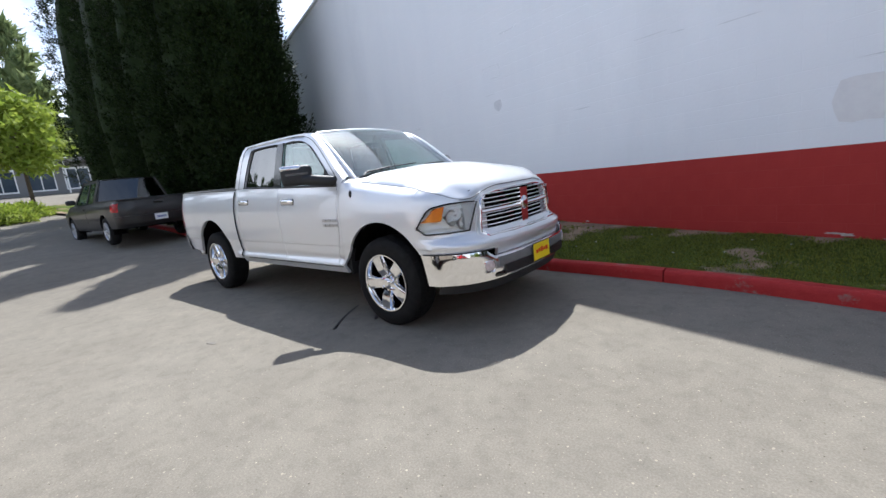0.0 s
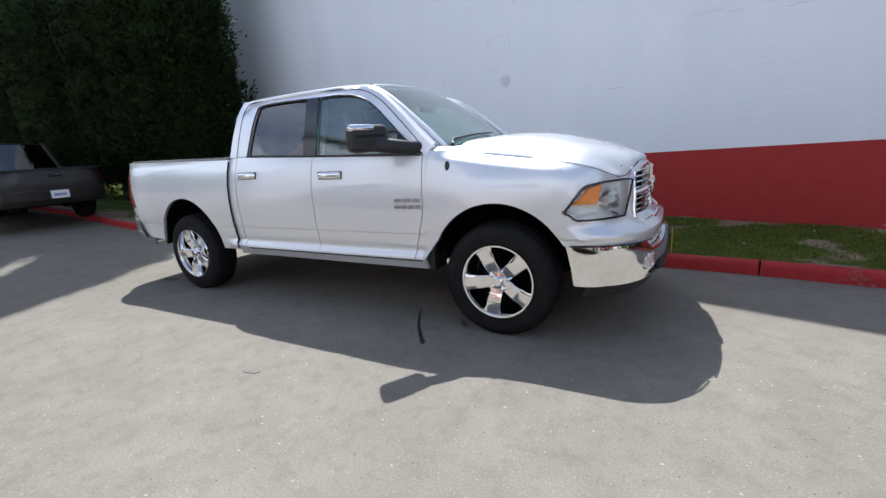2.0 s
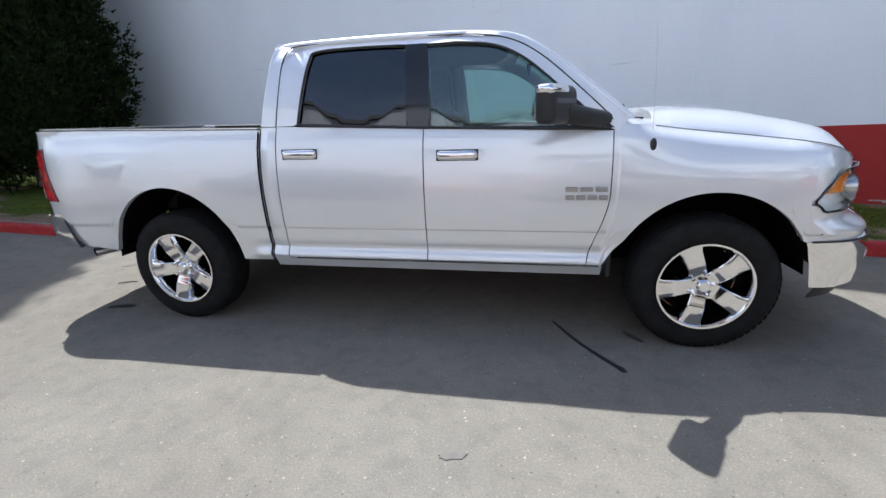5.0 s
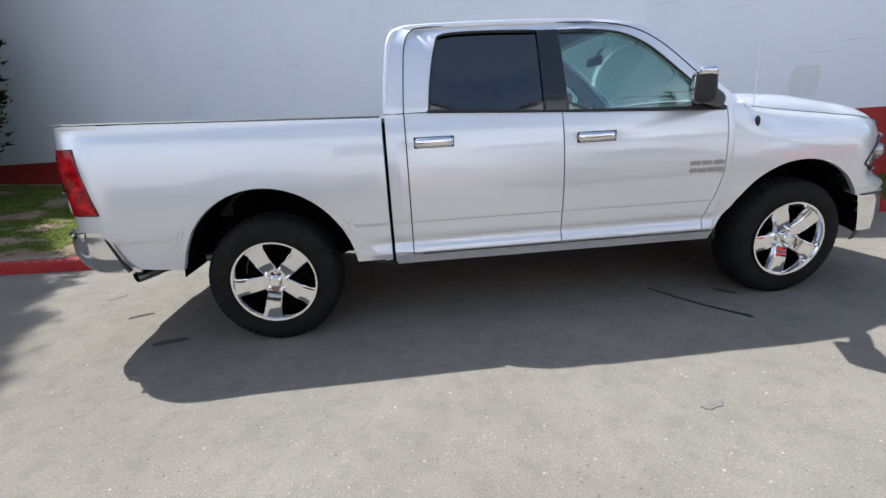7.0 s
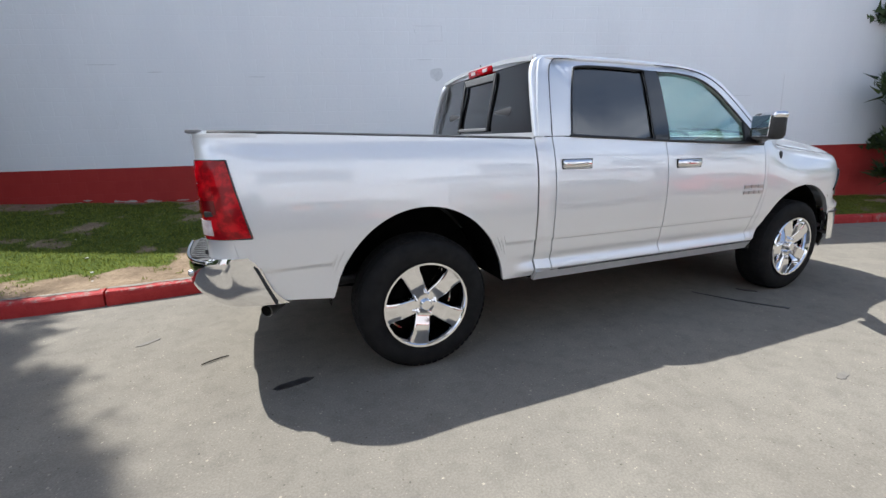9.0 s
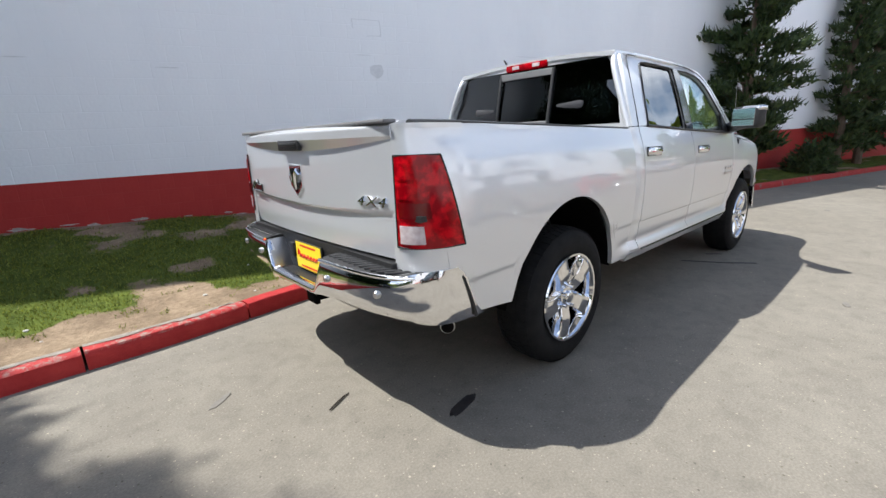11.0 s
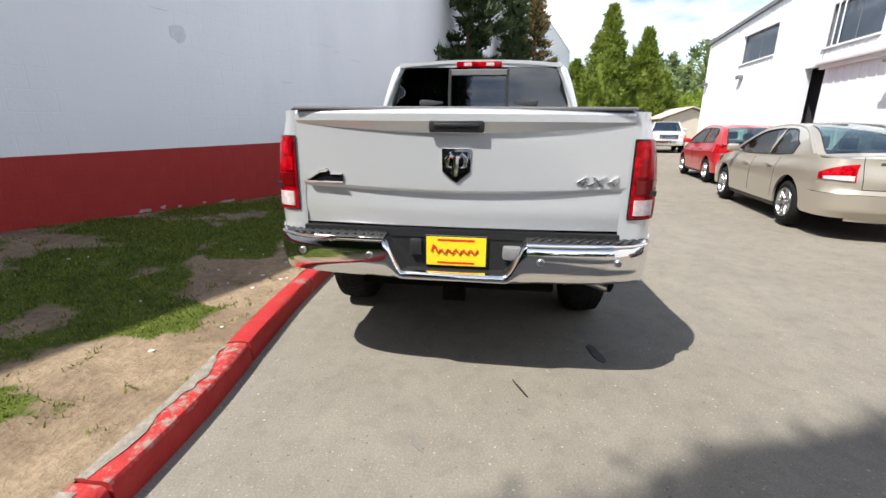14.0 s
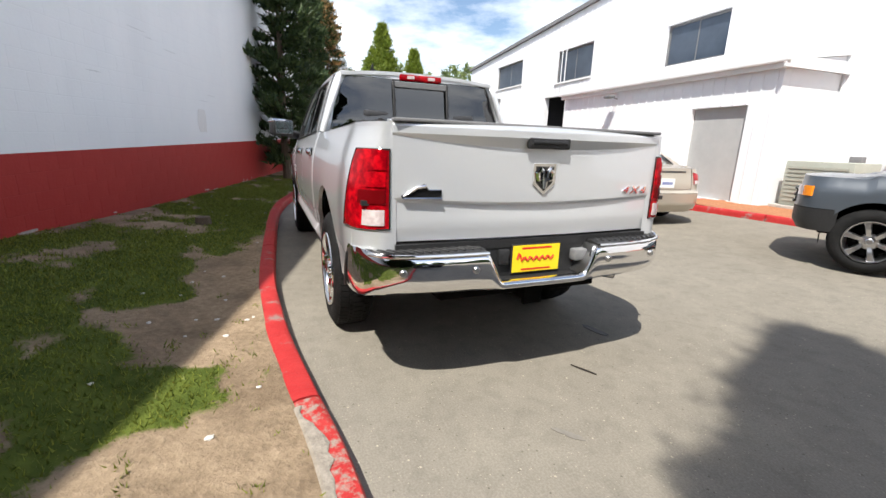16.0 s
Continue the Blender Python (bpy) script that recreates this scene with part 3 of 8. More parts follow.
bm = BM()
vx = sorted({*np.linspace(-9, 12, 240).tolist(), *np.linspace(-34, -9, 26).tolist(), *np.linspace(12, 44, 33).tolist()})
sheet(bm, lambda u, v: (u, kerb_y(u) + 0.14 + (wall_y(u) + 0.1 - kerb_y(u) - 0.14) * v, verge_z(u, kerb_y(u) + 0.14 + (wall_y(u) - kerb_y(u) - 0.14) * v)),
      vx, lin(0, 1, 44))
tl = bm.loops.layers.float_color.new("turf")
for fc in bm.faces:
    for lp in fc.loops:
        q = min(1.0, max(0.0, 0.5 + 1.2 * turf_at(lp.vert.co.x, lp.vert.co.y)))
        lp[tl] = (q, q, q, 1)
# Bare soil and turf are told apart by noise alone: more soil towards the worn kerb side.
m = M["verge"] = bpy.data.materials.new("turf_and_soil")
m.use_nodes = True
n, l = m.node_tree.nodes, m.node_tree.links
p = n["Principled BSDF"]
p.inputs["Roughness"].default_value, p.inputs["Specular IOR Level"].default_value = 0.95, 0.1
tc = n.new("ShaderNodeTexCoord")
n1, n2, n3 = [n.new("ShaderNodeTexNoise") for _ in range(3)]
for no, sc in ((n1, 2.6), (n2, 26.0), (n3, 5.0)):
    no.inputs["Scale"].default_value, no.inputs["Detail"].default_value = sc, 8
    no.inputs["Roughness"].default_value = 0.65
    l.new(tc.outputs["Object"], no.inputs["Vector"])
r1, r2, r3 = [n.new("ShaderNodeValToRGB") for _ in range(3)]
r1.color_ramp.elements[0].position, r1.color_ramp.elements[1].position = 0.46, 0.58
at = n.new("ShaderNodeAttribute")
at.attribute_name = "turf"
ad = n.new("ShaderNodeMath")
ad.operation = "MULTIPLY_ADD"
ad.inputs[1].default_value = 0.5
sb = n.new("ShaderNodeMath")
sb.operation = "SUBTRACT"
sb.inputs[1].default_value = 0.30
r2.color_ramp.elements[0].color, r2.color_ramp.elements[1].color = (0.13, 0.092, 0.060, 1), (0.42, 0.325, 0.225, 1)
r3.color_ramp.elements[0].color, r3.color_ramp.elements[1].color = (0.045, 0.066, 0.012, 1), (0.125, 0.155, 0.028, 1)
r3.color_ramp.elements[0].position, r3.color_ramp.elements[1].position = 0.3, 0.7
mx = n.new("ShaderNodeMixRGB")
soil = n.new("ShaderNodeMixRGB")
soil.blend_type, soil.inputs["Fac"].default_value = "MULTIPLY", 1.0
r4 = n.new("ShaderNodeValToRGB")
r4.color_ramp.elements[0].position, r4.color_ramp.elements[1].position = 0.38, 0.66
r4.color_ramp.elements[0].color, r4.color_ramp.elements[1].color = (0.72, 0.69, 0.66, 1), (1.22, 1.2, 1.16, 1)
l.new(n1.outputs["Fac"], r4.inputs["Fac"])
l.new(n2.outputs["Fac"], ad.inputs[0])
l.new(at.outputs["Fac"], sb.inputs[0])
l.new(sb.outputs[0], ad.inputs[2])
l.new(ad.outputs[0], r1.inputs["Fac"])
l.new(n2.outputs["Fac"], r2.inputs["Fac"])
l.new(n3.outputs["Fac"], r3.inputs["Fac"])
l.new(r1.outputs["Color"], mx.inputs["Fac"])
l.new(r2.outputs["Color"], soil.inputs["Color1"])
l.new(r4.outputs["Color"], soil.inputs["Color2"])
l.new(soil.outputs["Color"], mx.inputs["Color1"])
l.new(r3.outputs["Color"], mx.inputs["Color2"])
l.new(mx.outputs["Color"], p.inputs["Base Color"])
bu = n.new("ShaderNodeBump")
bu.inputs["Strength"].default_value, bu.inputs["Distance"].default_value = 1.0, 0.02
l.new(n2.outputs["Fac"], bu.inputs["Height"])
l.new(bu.outputs["Normal"], p.inputs["Normal"])
tagged(part("verge", bm, "verge"), "patchy grass verge with bare trodden soil beside the kerb", "verge", kind="structure")


def kerb_run(path, height=0.13, width=0.15, side=1, zf=ground_z, name="kerb", joints=3.0, label="", material="kerb"):
    """A kerb of cast segments along a 2D path; side: to which hand its back lies."""
    own = empty(name, label, "kerb", kind="structure")
    pts = [Vector((x, y)) for x, y in path]
    segs, run, cur = [], 0.0, [pts[0]]
    for a, b in zip(pts, pts[1:]):
        run += (b - a).length
        cur.append(b)
        if run >= joints:
            segs.append(cur)
            cur, run = [b], 0.0
    if len(cur) > 1:
        segs.append(cur)
    prof = [(0.0, -0.05), (0.004, 0.5), (0.008, 0.82), (0.02, 0.95), (0.045, 1.0), (0.11, 1.0), (0.14, 0.96), (0.15, 0.85), (0.15, -0.05)]
    for seg in segs:
        # small gap at each joint
        d0, d1 = (seg[1] - seg[0]).normalized(), (seg[-1] - seg[-2]).normalized()
        seg = [seg[0] + d0 * 0.008, *seg[1:-1], seg[-1] - d1 * 0.008]
        bm = BM()
        rings = []
        for i, p in enumerate(seg):
            d = (seg[min(i + 1, len(seg) - 1)] - seg[max(i - 1, 0)]).normalized()
            q = Vector((-d.y, d.x)) * side
            z = zf(p.x, p.y)
            rings.append([bm.verts.new((p.x + q.x * (a + 0.004 * noise.noise((p.x * 3, p.y * 3, a * 40))), p.y + q.y * a,
                                        z + b * height + 0.006 * noise.noise((p.x * 4, p.y * 4, b * 9)))) for a, b in prof])
        for r0, r1 in zip(rings, rings[1:]):
            for k in range(len(prof) - 1):
                bm.faces.new((r0[k], r0[k + 1], r1[k + 1], r1[k]))
        bm.faces.new(rings[0])
        bm.faces.new(rings[-1][::-1])
        part("kerb_segment", bm, material, own)
        if material == "kerbworn":  # paint worn off along the back
            bm = BM()
            rows_ = []
            for p, q in zip(seg, seg[1:]):
                d = (q - p).normalized()
                c = Vector((-d.y, d.x)) * side
                for t in (0, 0.25, 0.5, 0.75):
                    w = p.lerp(q, t)
                    a = 0.098 + 0.04 * noise.noise((w.x * 5, w.y * 5, 2.0)) + 0.03 * noise.noise((w.x * 22, w.y * 22, 5.0))
                    z = zf(w.x, w.y) + height + 0.007
                    rows_.append([bm.verts.new((w.x + c.x * e_, w.y + c.y * e_, z - h_)) for e_, h_ in ((min(a, 0.13), 0.005), (min(a, 0.13) + 0.006, 0.002), (0.14, 0.004), (0.150, 0.014))])
            for r0, r1 in zip(rows_, rows_[1:]):
                for k in range(3):
                    bm.faces.new((r0[k], r0[k + 1], r1[k + 1], r1[k]))
            part("bare_edge", bm, "bareedge", own, "worn bare concrete edge")
    return own


def kp(x0, x1, step=0.18):
    k = int((x1 - x0) / step)
    return [(x, kerb_y(x)) for x in lin(x0, x1, k + 1)]


kerb_run(kp(-24, -4.01), material="kerbworn", label="worn red-painted concrete kerb along the verge")
kerb_run(kp(-4.01, -2.97), material="kerbworn", label="worn red-painted concrete kerb along the verge")
kerb_run(kp(-2.97, 3.62), name="kerb", joints=3.28, label="worn red-painted concrete kerb along the verge")
kerb_run(kp(3.62, 42), name="kerb", label="worn red-painted concrete kerb along the verge")

# The block wall, in its own level frame: u along it, w up from the top of the red band.
AX = Vector((1, WB, 0.0189)).normalized()
AZ = (Vector((0, 0, 1)) - AX * AX.z).normalized()
AY = AZ.cross(AX)
WALL = Matrix(((AX.x, AY.x, AZ.x, 0), (AX.y, AY.y, AZ.y, WA), (AX.z, AY.z, AZ.z, 1.093), (0, 0, 0, 1)))
wall = empty("wall_north", "white-painted concrete block wall above a dark red painted band", "wall", kind="structure", m=WALL)


def wall_top(u):
    x = u * AX.x
    return top_z(x) - red_z(x)


bm = BM()
us = lin(-32, 41.5, 40)
sheet(bm, lambda u, v: (u, 0.0, -0.004 + (wall_top(u) + 0.004) * v), us, lin(0, 1, 6), thick=(0, 0.3, 0))
part("white_wall", bm, "wall", wall, smooth=False)
bm = BM()
sheet(bm, lambda u, v: (u, 0.0, -1.5 + 1.496 * v), [-32, 34.2], [0, 1], thick=(0, 0.3, 0))
part("red_band", bm, "redjoint", wall, smooth=False)
bm = BM()
sheet(bm, lambda u, v: (u, 0.0, -1.5 + 1.496 * v), [34.21, 41.5], [0, 1], thick=(0, 0.3, 0))
part("white_base", bm, "wall", wall, smooth=False)
# roof edge flashing
bm = BM()
sheet(bm, lambda u, v: (u, -0.05 + 0.4 * v, wall_top(u) + 0.0), us, [0, 1], thick=(0, 0, 0.09))
part("flashing", bm, "siding", wall, smooth=False)
# the rest of the hall behind, closing it
bm = BM()
sheet(bm, lambda u, v: (u, 0.3 + 14 * v, wall_top(u) - 0.05), us, [0, 1], thick=(0, 0, -0.2))
part("roof", bm, "roofing", wall, smooth=False)
bm = BM()
box(bm, -32, -31.7, 0.3, 14.3, -1.5, 4.4)
part("end_wall", bm, "wall", wall, smooth=False)
bm = BM()
box(bm, 41.2, 41.5, 0.3, 14.3, -1.5, 6.6)
part("end_wall", bm, "wall", wall, smooth=False)


def block_relief(name, material, u0, u1, w0, w1, lw=0.40, lh=0.2, skip=None):
    """Courses of blocks with fine recessed joints, joined into one mesh."""
    vs, fs = [], []
    rng = random.Random(4)
    row, w = 0, w0
    while w + lh <= w1 + 0.001:
        u = u0 - (lw / 2 if row % 2 else 0)
        while u < u1:
            top = wall_top(u) - 0.02
            if w + lh < top and not (skip and skip(u, w)):
                g, d = 0.0012, 0.0011 + rng.uniform(0, 0.0003)
                i = len(vs)
                a, b, c, e = u + g, u + lw - g, w + g, w + lh - g
                k = 0.005
                vs += [(a, 0, c), (b, 0, c), (b, 0, e), (a, 0, e), (a + k, -d, c + k), (b - k, -d, c + k), (b - k, -d, e - k), (a + k, -d, e - k)]
                fs += [(i + 4, i + 5, i + 6, i + 7), (i, i + 1, i + 5, i + 4), (i + 1, i + 2, i + 6, i + 5), (i + 2, i + 3, i + 7, i + 6), (i + 3, i, i + 4, i + 7)]
            u += lw
        w += lh
        row += 1
    ob = raw(name, vs, fs, material, wall)
    return tagged(ob, kind="stuff")


block_relief("block_courses", "wall", -14, 34, 0.0, 6.8)
# Red blocks one by one where the camera passes near, joined beyond.
bm = BM()
g, d, k = 0.0010, 0.0016, 0.004
q0 = [bm.verts.new(c) for c in ((g, 0, g), (0.4 - g, 0, g), (0.4 - g, 0, 0.2 - g), (g, 0, 0.2 - g))]
q1 = [bm.verts.new(c) for c in ((g + k, -d, g + k), (0.4 - g - k, -d, g + k), (0.4 - g - k, -d, 0.2 - g - k), (g + k, -d, 0.2 - g - k))]
bm.faces.new(q1)
for i in range(4):
    bm.faces.new((q0[i], q0[(i + 1) % 4], q1[(i + 1) % 4], q1[i]))
first = part("block", bm, "red", wall, smooth=False)
rng = random.Random(7)
made = 0
for row in range(5):
    for i in range(48):
        u = -7.6 + i * 0.4 - (0.2 if row % 2 else 0)
        ob = first if made == 0 else new("block", first.data)
        ob.parent = wall
        ob.matrix_basis = pose(u, -0.0005 - rng.uniform(0, 0.0008), -0.2 * (row + 1))
        made += 1
block_relief("far_blocks", "red", -31.6, -7.9, -1.2, -0.001)
block_relief("far_blocks", "red", 11.6, 34.0, -1.2, -0.001)


def wall_patch(u, w, a, b, material, name, label, irregular=0.3, n=14, seed=1):
    """A thin patch or scuff on the wall."""
    rr = random.Random(seed)
    bm = BM()
    ring = []
    for i in range(n):
        t = i * math.tau / n
        c, s = math.cos(t), math.sin(t)
        q = max(abs(c), abs(s)) if irregular < 0.2 else 1.0
        r = (1 + irregular * rr.uniform(-1, 1)) / q
        ring.append((u + a * c * r, w + b * s * r))
    plate(bm, ring, (), lambda p, q: (p, -0.0062, q), (0, 0.004, 0), step=9)
    return part(name, bm, material, wall, label, smooth=False)


M["scuff"] = mat("grey_scuff", (0.66, 0.68, 0.70), 0.85, col2=(0.77, 0.79, 0.81), scale=14)
M["patchwhite"] = mat("newer_paint", (0.80, 0.80, 0.80), 0.7, col2=(0.75, 0.75, 0.76), scale=10)


def wall_uw(x, z):
    return x / AX.x, z - red_z(x)


for x, z, a, b, mm, seed in ((5.09, 1.63, 0.2, 0.21, "patchwhite", 3), (0.24, 2.45, 0.11, 0.115, "scuff", 4)):
    wall_patch(*wall_uw(x, z), a, b, mm, "paint_patch", "patch of mismatched paint", 0.08 if mm == "patchwhite" else 0.25, seed=seed)
for (xa_, za_), (xb_, zb_) in (((-0.11, 3.17), (0.32, 3.18)), ((0.32, 3.18), (0.33, 2.96)), ((0.10, 2.95), (0.33, 2.96)), ((-0.11, 3.17), (-0.10, 3.05)), ((-4.63, 1.89), (-4.61, 1.59))):
    bm = BM()
    ends = [Vector((wall_uw(xa_, za_)[0], -0.002, wall_uw(xa_, za_)[1])), Vector((wall_uw(xb_, zb_)[0], -0.002, wall_uw(xb_, zb_)[1]))]
    tube(bm, [ends[0], ends[0].lerp(ends[1], 0.5) + Vector((0.004, 0, 0.003)), ends[1]], 0.004, 5)
    part("paint_streak", bm, "scuff", wall, "faint outline left by a removed sign")
rr = random.Random(9)
for i in range(11):
    x, z = rr.uniform(-6, 7), rr.uniform(2.0, 3.8)
    wall_patch(*wall_uw(x, z), rr.uniform(0.08, 0.3), 0.006, "scuff", "paint_streak", "faint streak in the wall paint", 0.3, seed=i)
for i in range(34):
    x = rr.uniform(-5.5, 8)
    wall_patch(*wall_uw(x, base_z(x) + rr.uniform(0.0, 0.05)), rr.uniform(0.02, 0.11), rr.uniform(0.008, 0.02), "chip", "paint_chip", "chipped paint at the foot of the wall", 0.5, n=9, seed=i + 40)


# ---- the white building across the car park ----
BA, BB = -10.4, -0.065
bx = Vector((1, BB, 0.0)).normalized()
BLD = Matrix(((bx.x, -bx.y, 0, 0), (bx.y, bx.x, 0, BA), (0, 0, 1, 0), (0, 0, 0, 1)))  # +y of its frame looks to the car park
hall = empty("white_building", "tall white metal-clad building with a lean-to and dark windows", "building", m=BLD)


def hall_top(u):
    return float(np.interp(u, [-30, 3.6, 22.8], [9.4, 7.35, 6.15]))


WINS = [(15.75, 18.78, 4.55, 5.78), (9.95, 12.5, 4.22, 5.56), (4.05, 6.25, 4.0, 5.25), (-2.6, -0.4, 3.75, 4.95)]
DOOR = (11.6, 13.3, 0.0, 3.66)
outline = [(-12, -0.5), (22.85, -0.5), (22.85, hall_top(22.85)), (3.6, hall_top(3.6)), (-12, hall_top(-12))]
holes = [[(a, c), (b, c), (b, d), (a, d)] for a, b, c, d in WINS + [DOOR]]
bm = BM()
plate(bm, outline, holes, lambda a, b: (a, 0, b), (0, -0.25, 0), step=50)
part("front_wall", bm, "siding", hall, smooth=False)
bm = BM()
plate(bm, [(-12.3, 6.9), (22.95, hall_top(22.95)), (22.95, hall_top(22.95) + 0.16), (3.6, hall_top(3.6) + 0.16), (-12.3, hall_top(-12) + 0.16), (-12.3, hall_top(-12)), (3.6, hall_top(3.6))][1:], (),
      lambda a, b: (a, 0.12, b), (0, -0.4, 0), step=50)
part("barge_board", bm, "trimgrey", hall, smooth=False)
bm = BM()
box(bm, 22.6, 22.85, -14, -0.25, -0.5, 6.0)
part("end_wall", bm, "siding", hall, smooth=False)
bm = BM()
sheet(bm, lambda u, v: (u, -0.25 - 14 * v, hall_top(u) - 0.04), lin(-12, 22.8, 8), [0, 1], thick=(0, 0, -0.15))
part("roof", bm, "roofing", hall, smooth=False)
for a, b, c, d in WINS:
    bm = BM()
    plate(bm, [(a, c), (b, c), (b, d), (a, d)], [[(a + 0.07, c + 0.07), (b - 0.07, c + 0.07), (b - 0.07, d - 0.07), (a + 0.07, d - 0.07)]], lambda p, q: (p, -0.10, q), (0, -0.08, 0), step=50)
    box(bm, (a + b) / 2 - 0.015, (a + b) / 2 + 0.015, -0.17, -0.135, c + 0.07, d - 0.07)
    w = part("window", bm, "trimgrey", hall, smooth=False)
    for e0, e1 in ((a + 0.07, (a + b) / 2 - 0.025), ((a + b) / 2 + 0.025, b - 0.07)):
        bm = BM()
        box(bm, e0, e1, -0.15, -0.14, c + 0.07, d - 0.07)
        part("pane", bm, "winglass", w, smooth=False)
    bm = BM()
    box(bm, a - 0.05, b + 0.05, -0.1, 0.06, c - 0.06, c)
    part("sill", bm, "white", w, smooth=False)
# dark open doorway: a short dim lobby behind the opening
bm = BM()
a, b, c, d = DOOR
sheet(bm, lambda u, v: (u, -2.2, v), [a - 0.3, b + 0.3], [-0.2, d + 0.3], thick=(0, -0.05, 0))
sheet(bm, lambda u, v: (a - 0.3, -0.26 - u, v), [0, 1.95], [-0.2, d + 0.3], thick=(-0.05, 0, 0))
sheet(bm, lambda u, v: (b + 0.3, -0.26 - u, v), [0, 1.95], [-0.2, d + 0.3], thick=(0.05, 0, 0))
sheet(bm, lambda u, v: (u, -0.26 - v, d + 0.3), [a - 0.3, b + 0.3], [0, 1.95], thick=(0, 0, 0.05))
part("lobby", bm, "interior", hall, smooth=False)
# vertical ribs of the cladding
bm = BM()
u = -11.9
while u < 22.7:
    spans = [(-0.4, hall_top(u) - 0.1)]
    for a, b, c, d in WINS + [DOOR]:
        if a - 0.08 < u < b + 0.08:
            spans = [s for q in spans for s in ((q[0], c - 0.08), (d + 0.05, q[1])) if s[1] - s[0] > 0.05]
    for s0, s1 in spans:
        box(bm, u - 0.018, u + 0.018, -0.01, 0.018, s0, s1)
    u += 0.3
part("cladding_ribs", bm, "siding", hall, smooth=False)


def wall_lamp(u, w, y, size=0.3):
    bm = BM()
    box(bm, u - size / 2, u + size / 2, y, y + 0.22, w - 0.08, w + 0.08, 0.02)
    lp = part("wall_lamp", bm, "trimgrey", hall)
    bm = BM()
    box(bm, u - size / 2 + 0.03, u + size / 2 - 0.03, y + 0.05, y + 0.2, w - 0.1, w - 0.081)
    part("lens", bm, "clearlens", lp)


wall_lamp(18.3, 3.95, 0.0, 0.35)
wall_lamp(22.5, 4.05, 0.0, 0.3)
# lean-to in front, with a gutter and a grey roller door
LY = 1.8
U0, U1 = 1.05, 8.85
GD = (1.7, 3.17, 0.25, 2.42)
bm = BM()
plate(bm, [(U0, -0.3), (U1, -0.3), (U1, 3.12), (U0, 3.12)], [[(GD[0], GD[2]), (GD[1], GD[2]), (GD[1], GD[3]), (GD[0], GD[3])]],
      lambda a, b: (a, LY, b), (0, -0.2, 0), step=50)
part("lean_to_front", bm, "siding", hall, smooth=False)
bm = BM()
box(bm, U0, U0 + 0.2, 0.02, LY - 0.21, -0.3, 3.12)
part("lean_to_side", bm, "siding", hall, smooth=False)
bm = BM()
box(bm, U1 - 0.2, U1, 0.02, LY - 0.21, -0.3, 3.12)
part("lean_to_side", bm, "siding", hall, smooth=False)
bm = BM()
sheet(bm, lambda u, v: (u, 0.02 + (LY + 0.10) * v, 3.50 - 0.26 * v), [U0 - 0.10, U1 + 0.1], [0, 1], thick=(0, 0, 0.12))
part("lean_to_roof", bm, "siding", hall, smooth=False)
bm = BM()
box(bm, U0 - 0.18, U1 + 0.12, LY + 0.125, LY + 0.23, 3.20, 3.33, 0.02)
part("gutter", bm, "white", hall)
bm = BM()
box(bm, U0 - 0.10, U1 + 0.1, LY + 0.02, LY + 0.12, 3.10, 3.235)
part("fascia", bm, "white", hall, smooth=False)
bm = BM()
plate(bm, [(0.02, 3.10), (LY + 0.22, 3.10), (LY + 0.22, 3.33), (0.02, 3.33)], (), lambda a, b: (U0 - 0.105, a, b), (-0.05, 0, 0), step=50)
part("fascia", bm, "white", hall, smooth=False)
bm = BM()
plate(bm, [(0.02, 3.13), (LY - 0.01, 3.13), (LY - 0.01, 3.25), (0.02, 3.49)], (), lambda a, b: (U0 - 0.02, a, b), (0.05, 0, 0), step=50)
part("lean_to_gable", bm, "siding", hall, smooth=False)
bm = BM()
u = U0 + 0.12
while u < U1 - 0.05:
    if GD[0] - 0.05 < u < GD[1] + 0.05:
        box(bm, u - 0.018, u + 0.018, LY - 0.01, LY + 0.018, GD[3] + 0.03, 3.09)
    else:
        box(bm, u - 0.018, u + 0.018, LY - 0.01, LY + 0.018, -0.2, 3.09)
    u += 0.3
part("lean_to_ribs", bm, "siding", hall, smooth=False)
bm = BM()
box(bm, GD[0] + 0.005, GD[1] - 0.005, LY - 0.17, LY - 0.12, GD[2], GD[3] - 0.005)
part("garage_door", bm, "greydoor", hall, "plain grey door in the lean-to", smooth=False)
bm = BM()
tube(bm, [(6.0, LY, 2.9), (6.0, LY + 0.35, 2.96)], 0.02)
box(bm, 5.85, 6.15, LY + 0.20, LY + 0.44, 2.90, 3.0, 0.03)
part("wall_lamp", bm, "trimgrey", hall, "flood lamp under the eaves")
for u, w, s in ((-0.35, 1.25, 0.14), (0.35, 1.22, 0.12)):
    bm = BM()
    box(bm, u - s, u + s, 0.0, 0.14, w - s, w + s * 1.3, 0.015)
    cyl(bm, (u, 0.06, w - s), (u, 0.06, w - 1.2), 0.025)
    part("meter_box", bm, "trimgrey", hall)


# mulch bed in front of the lean-to, with its red kerb
def bed_front(x):
    return -7.35 + 0.09 * (x - 2.2)


def bed_z(x, y):
    return ground_z(x, y) + 0.13


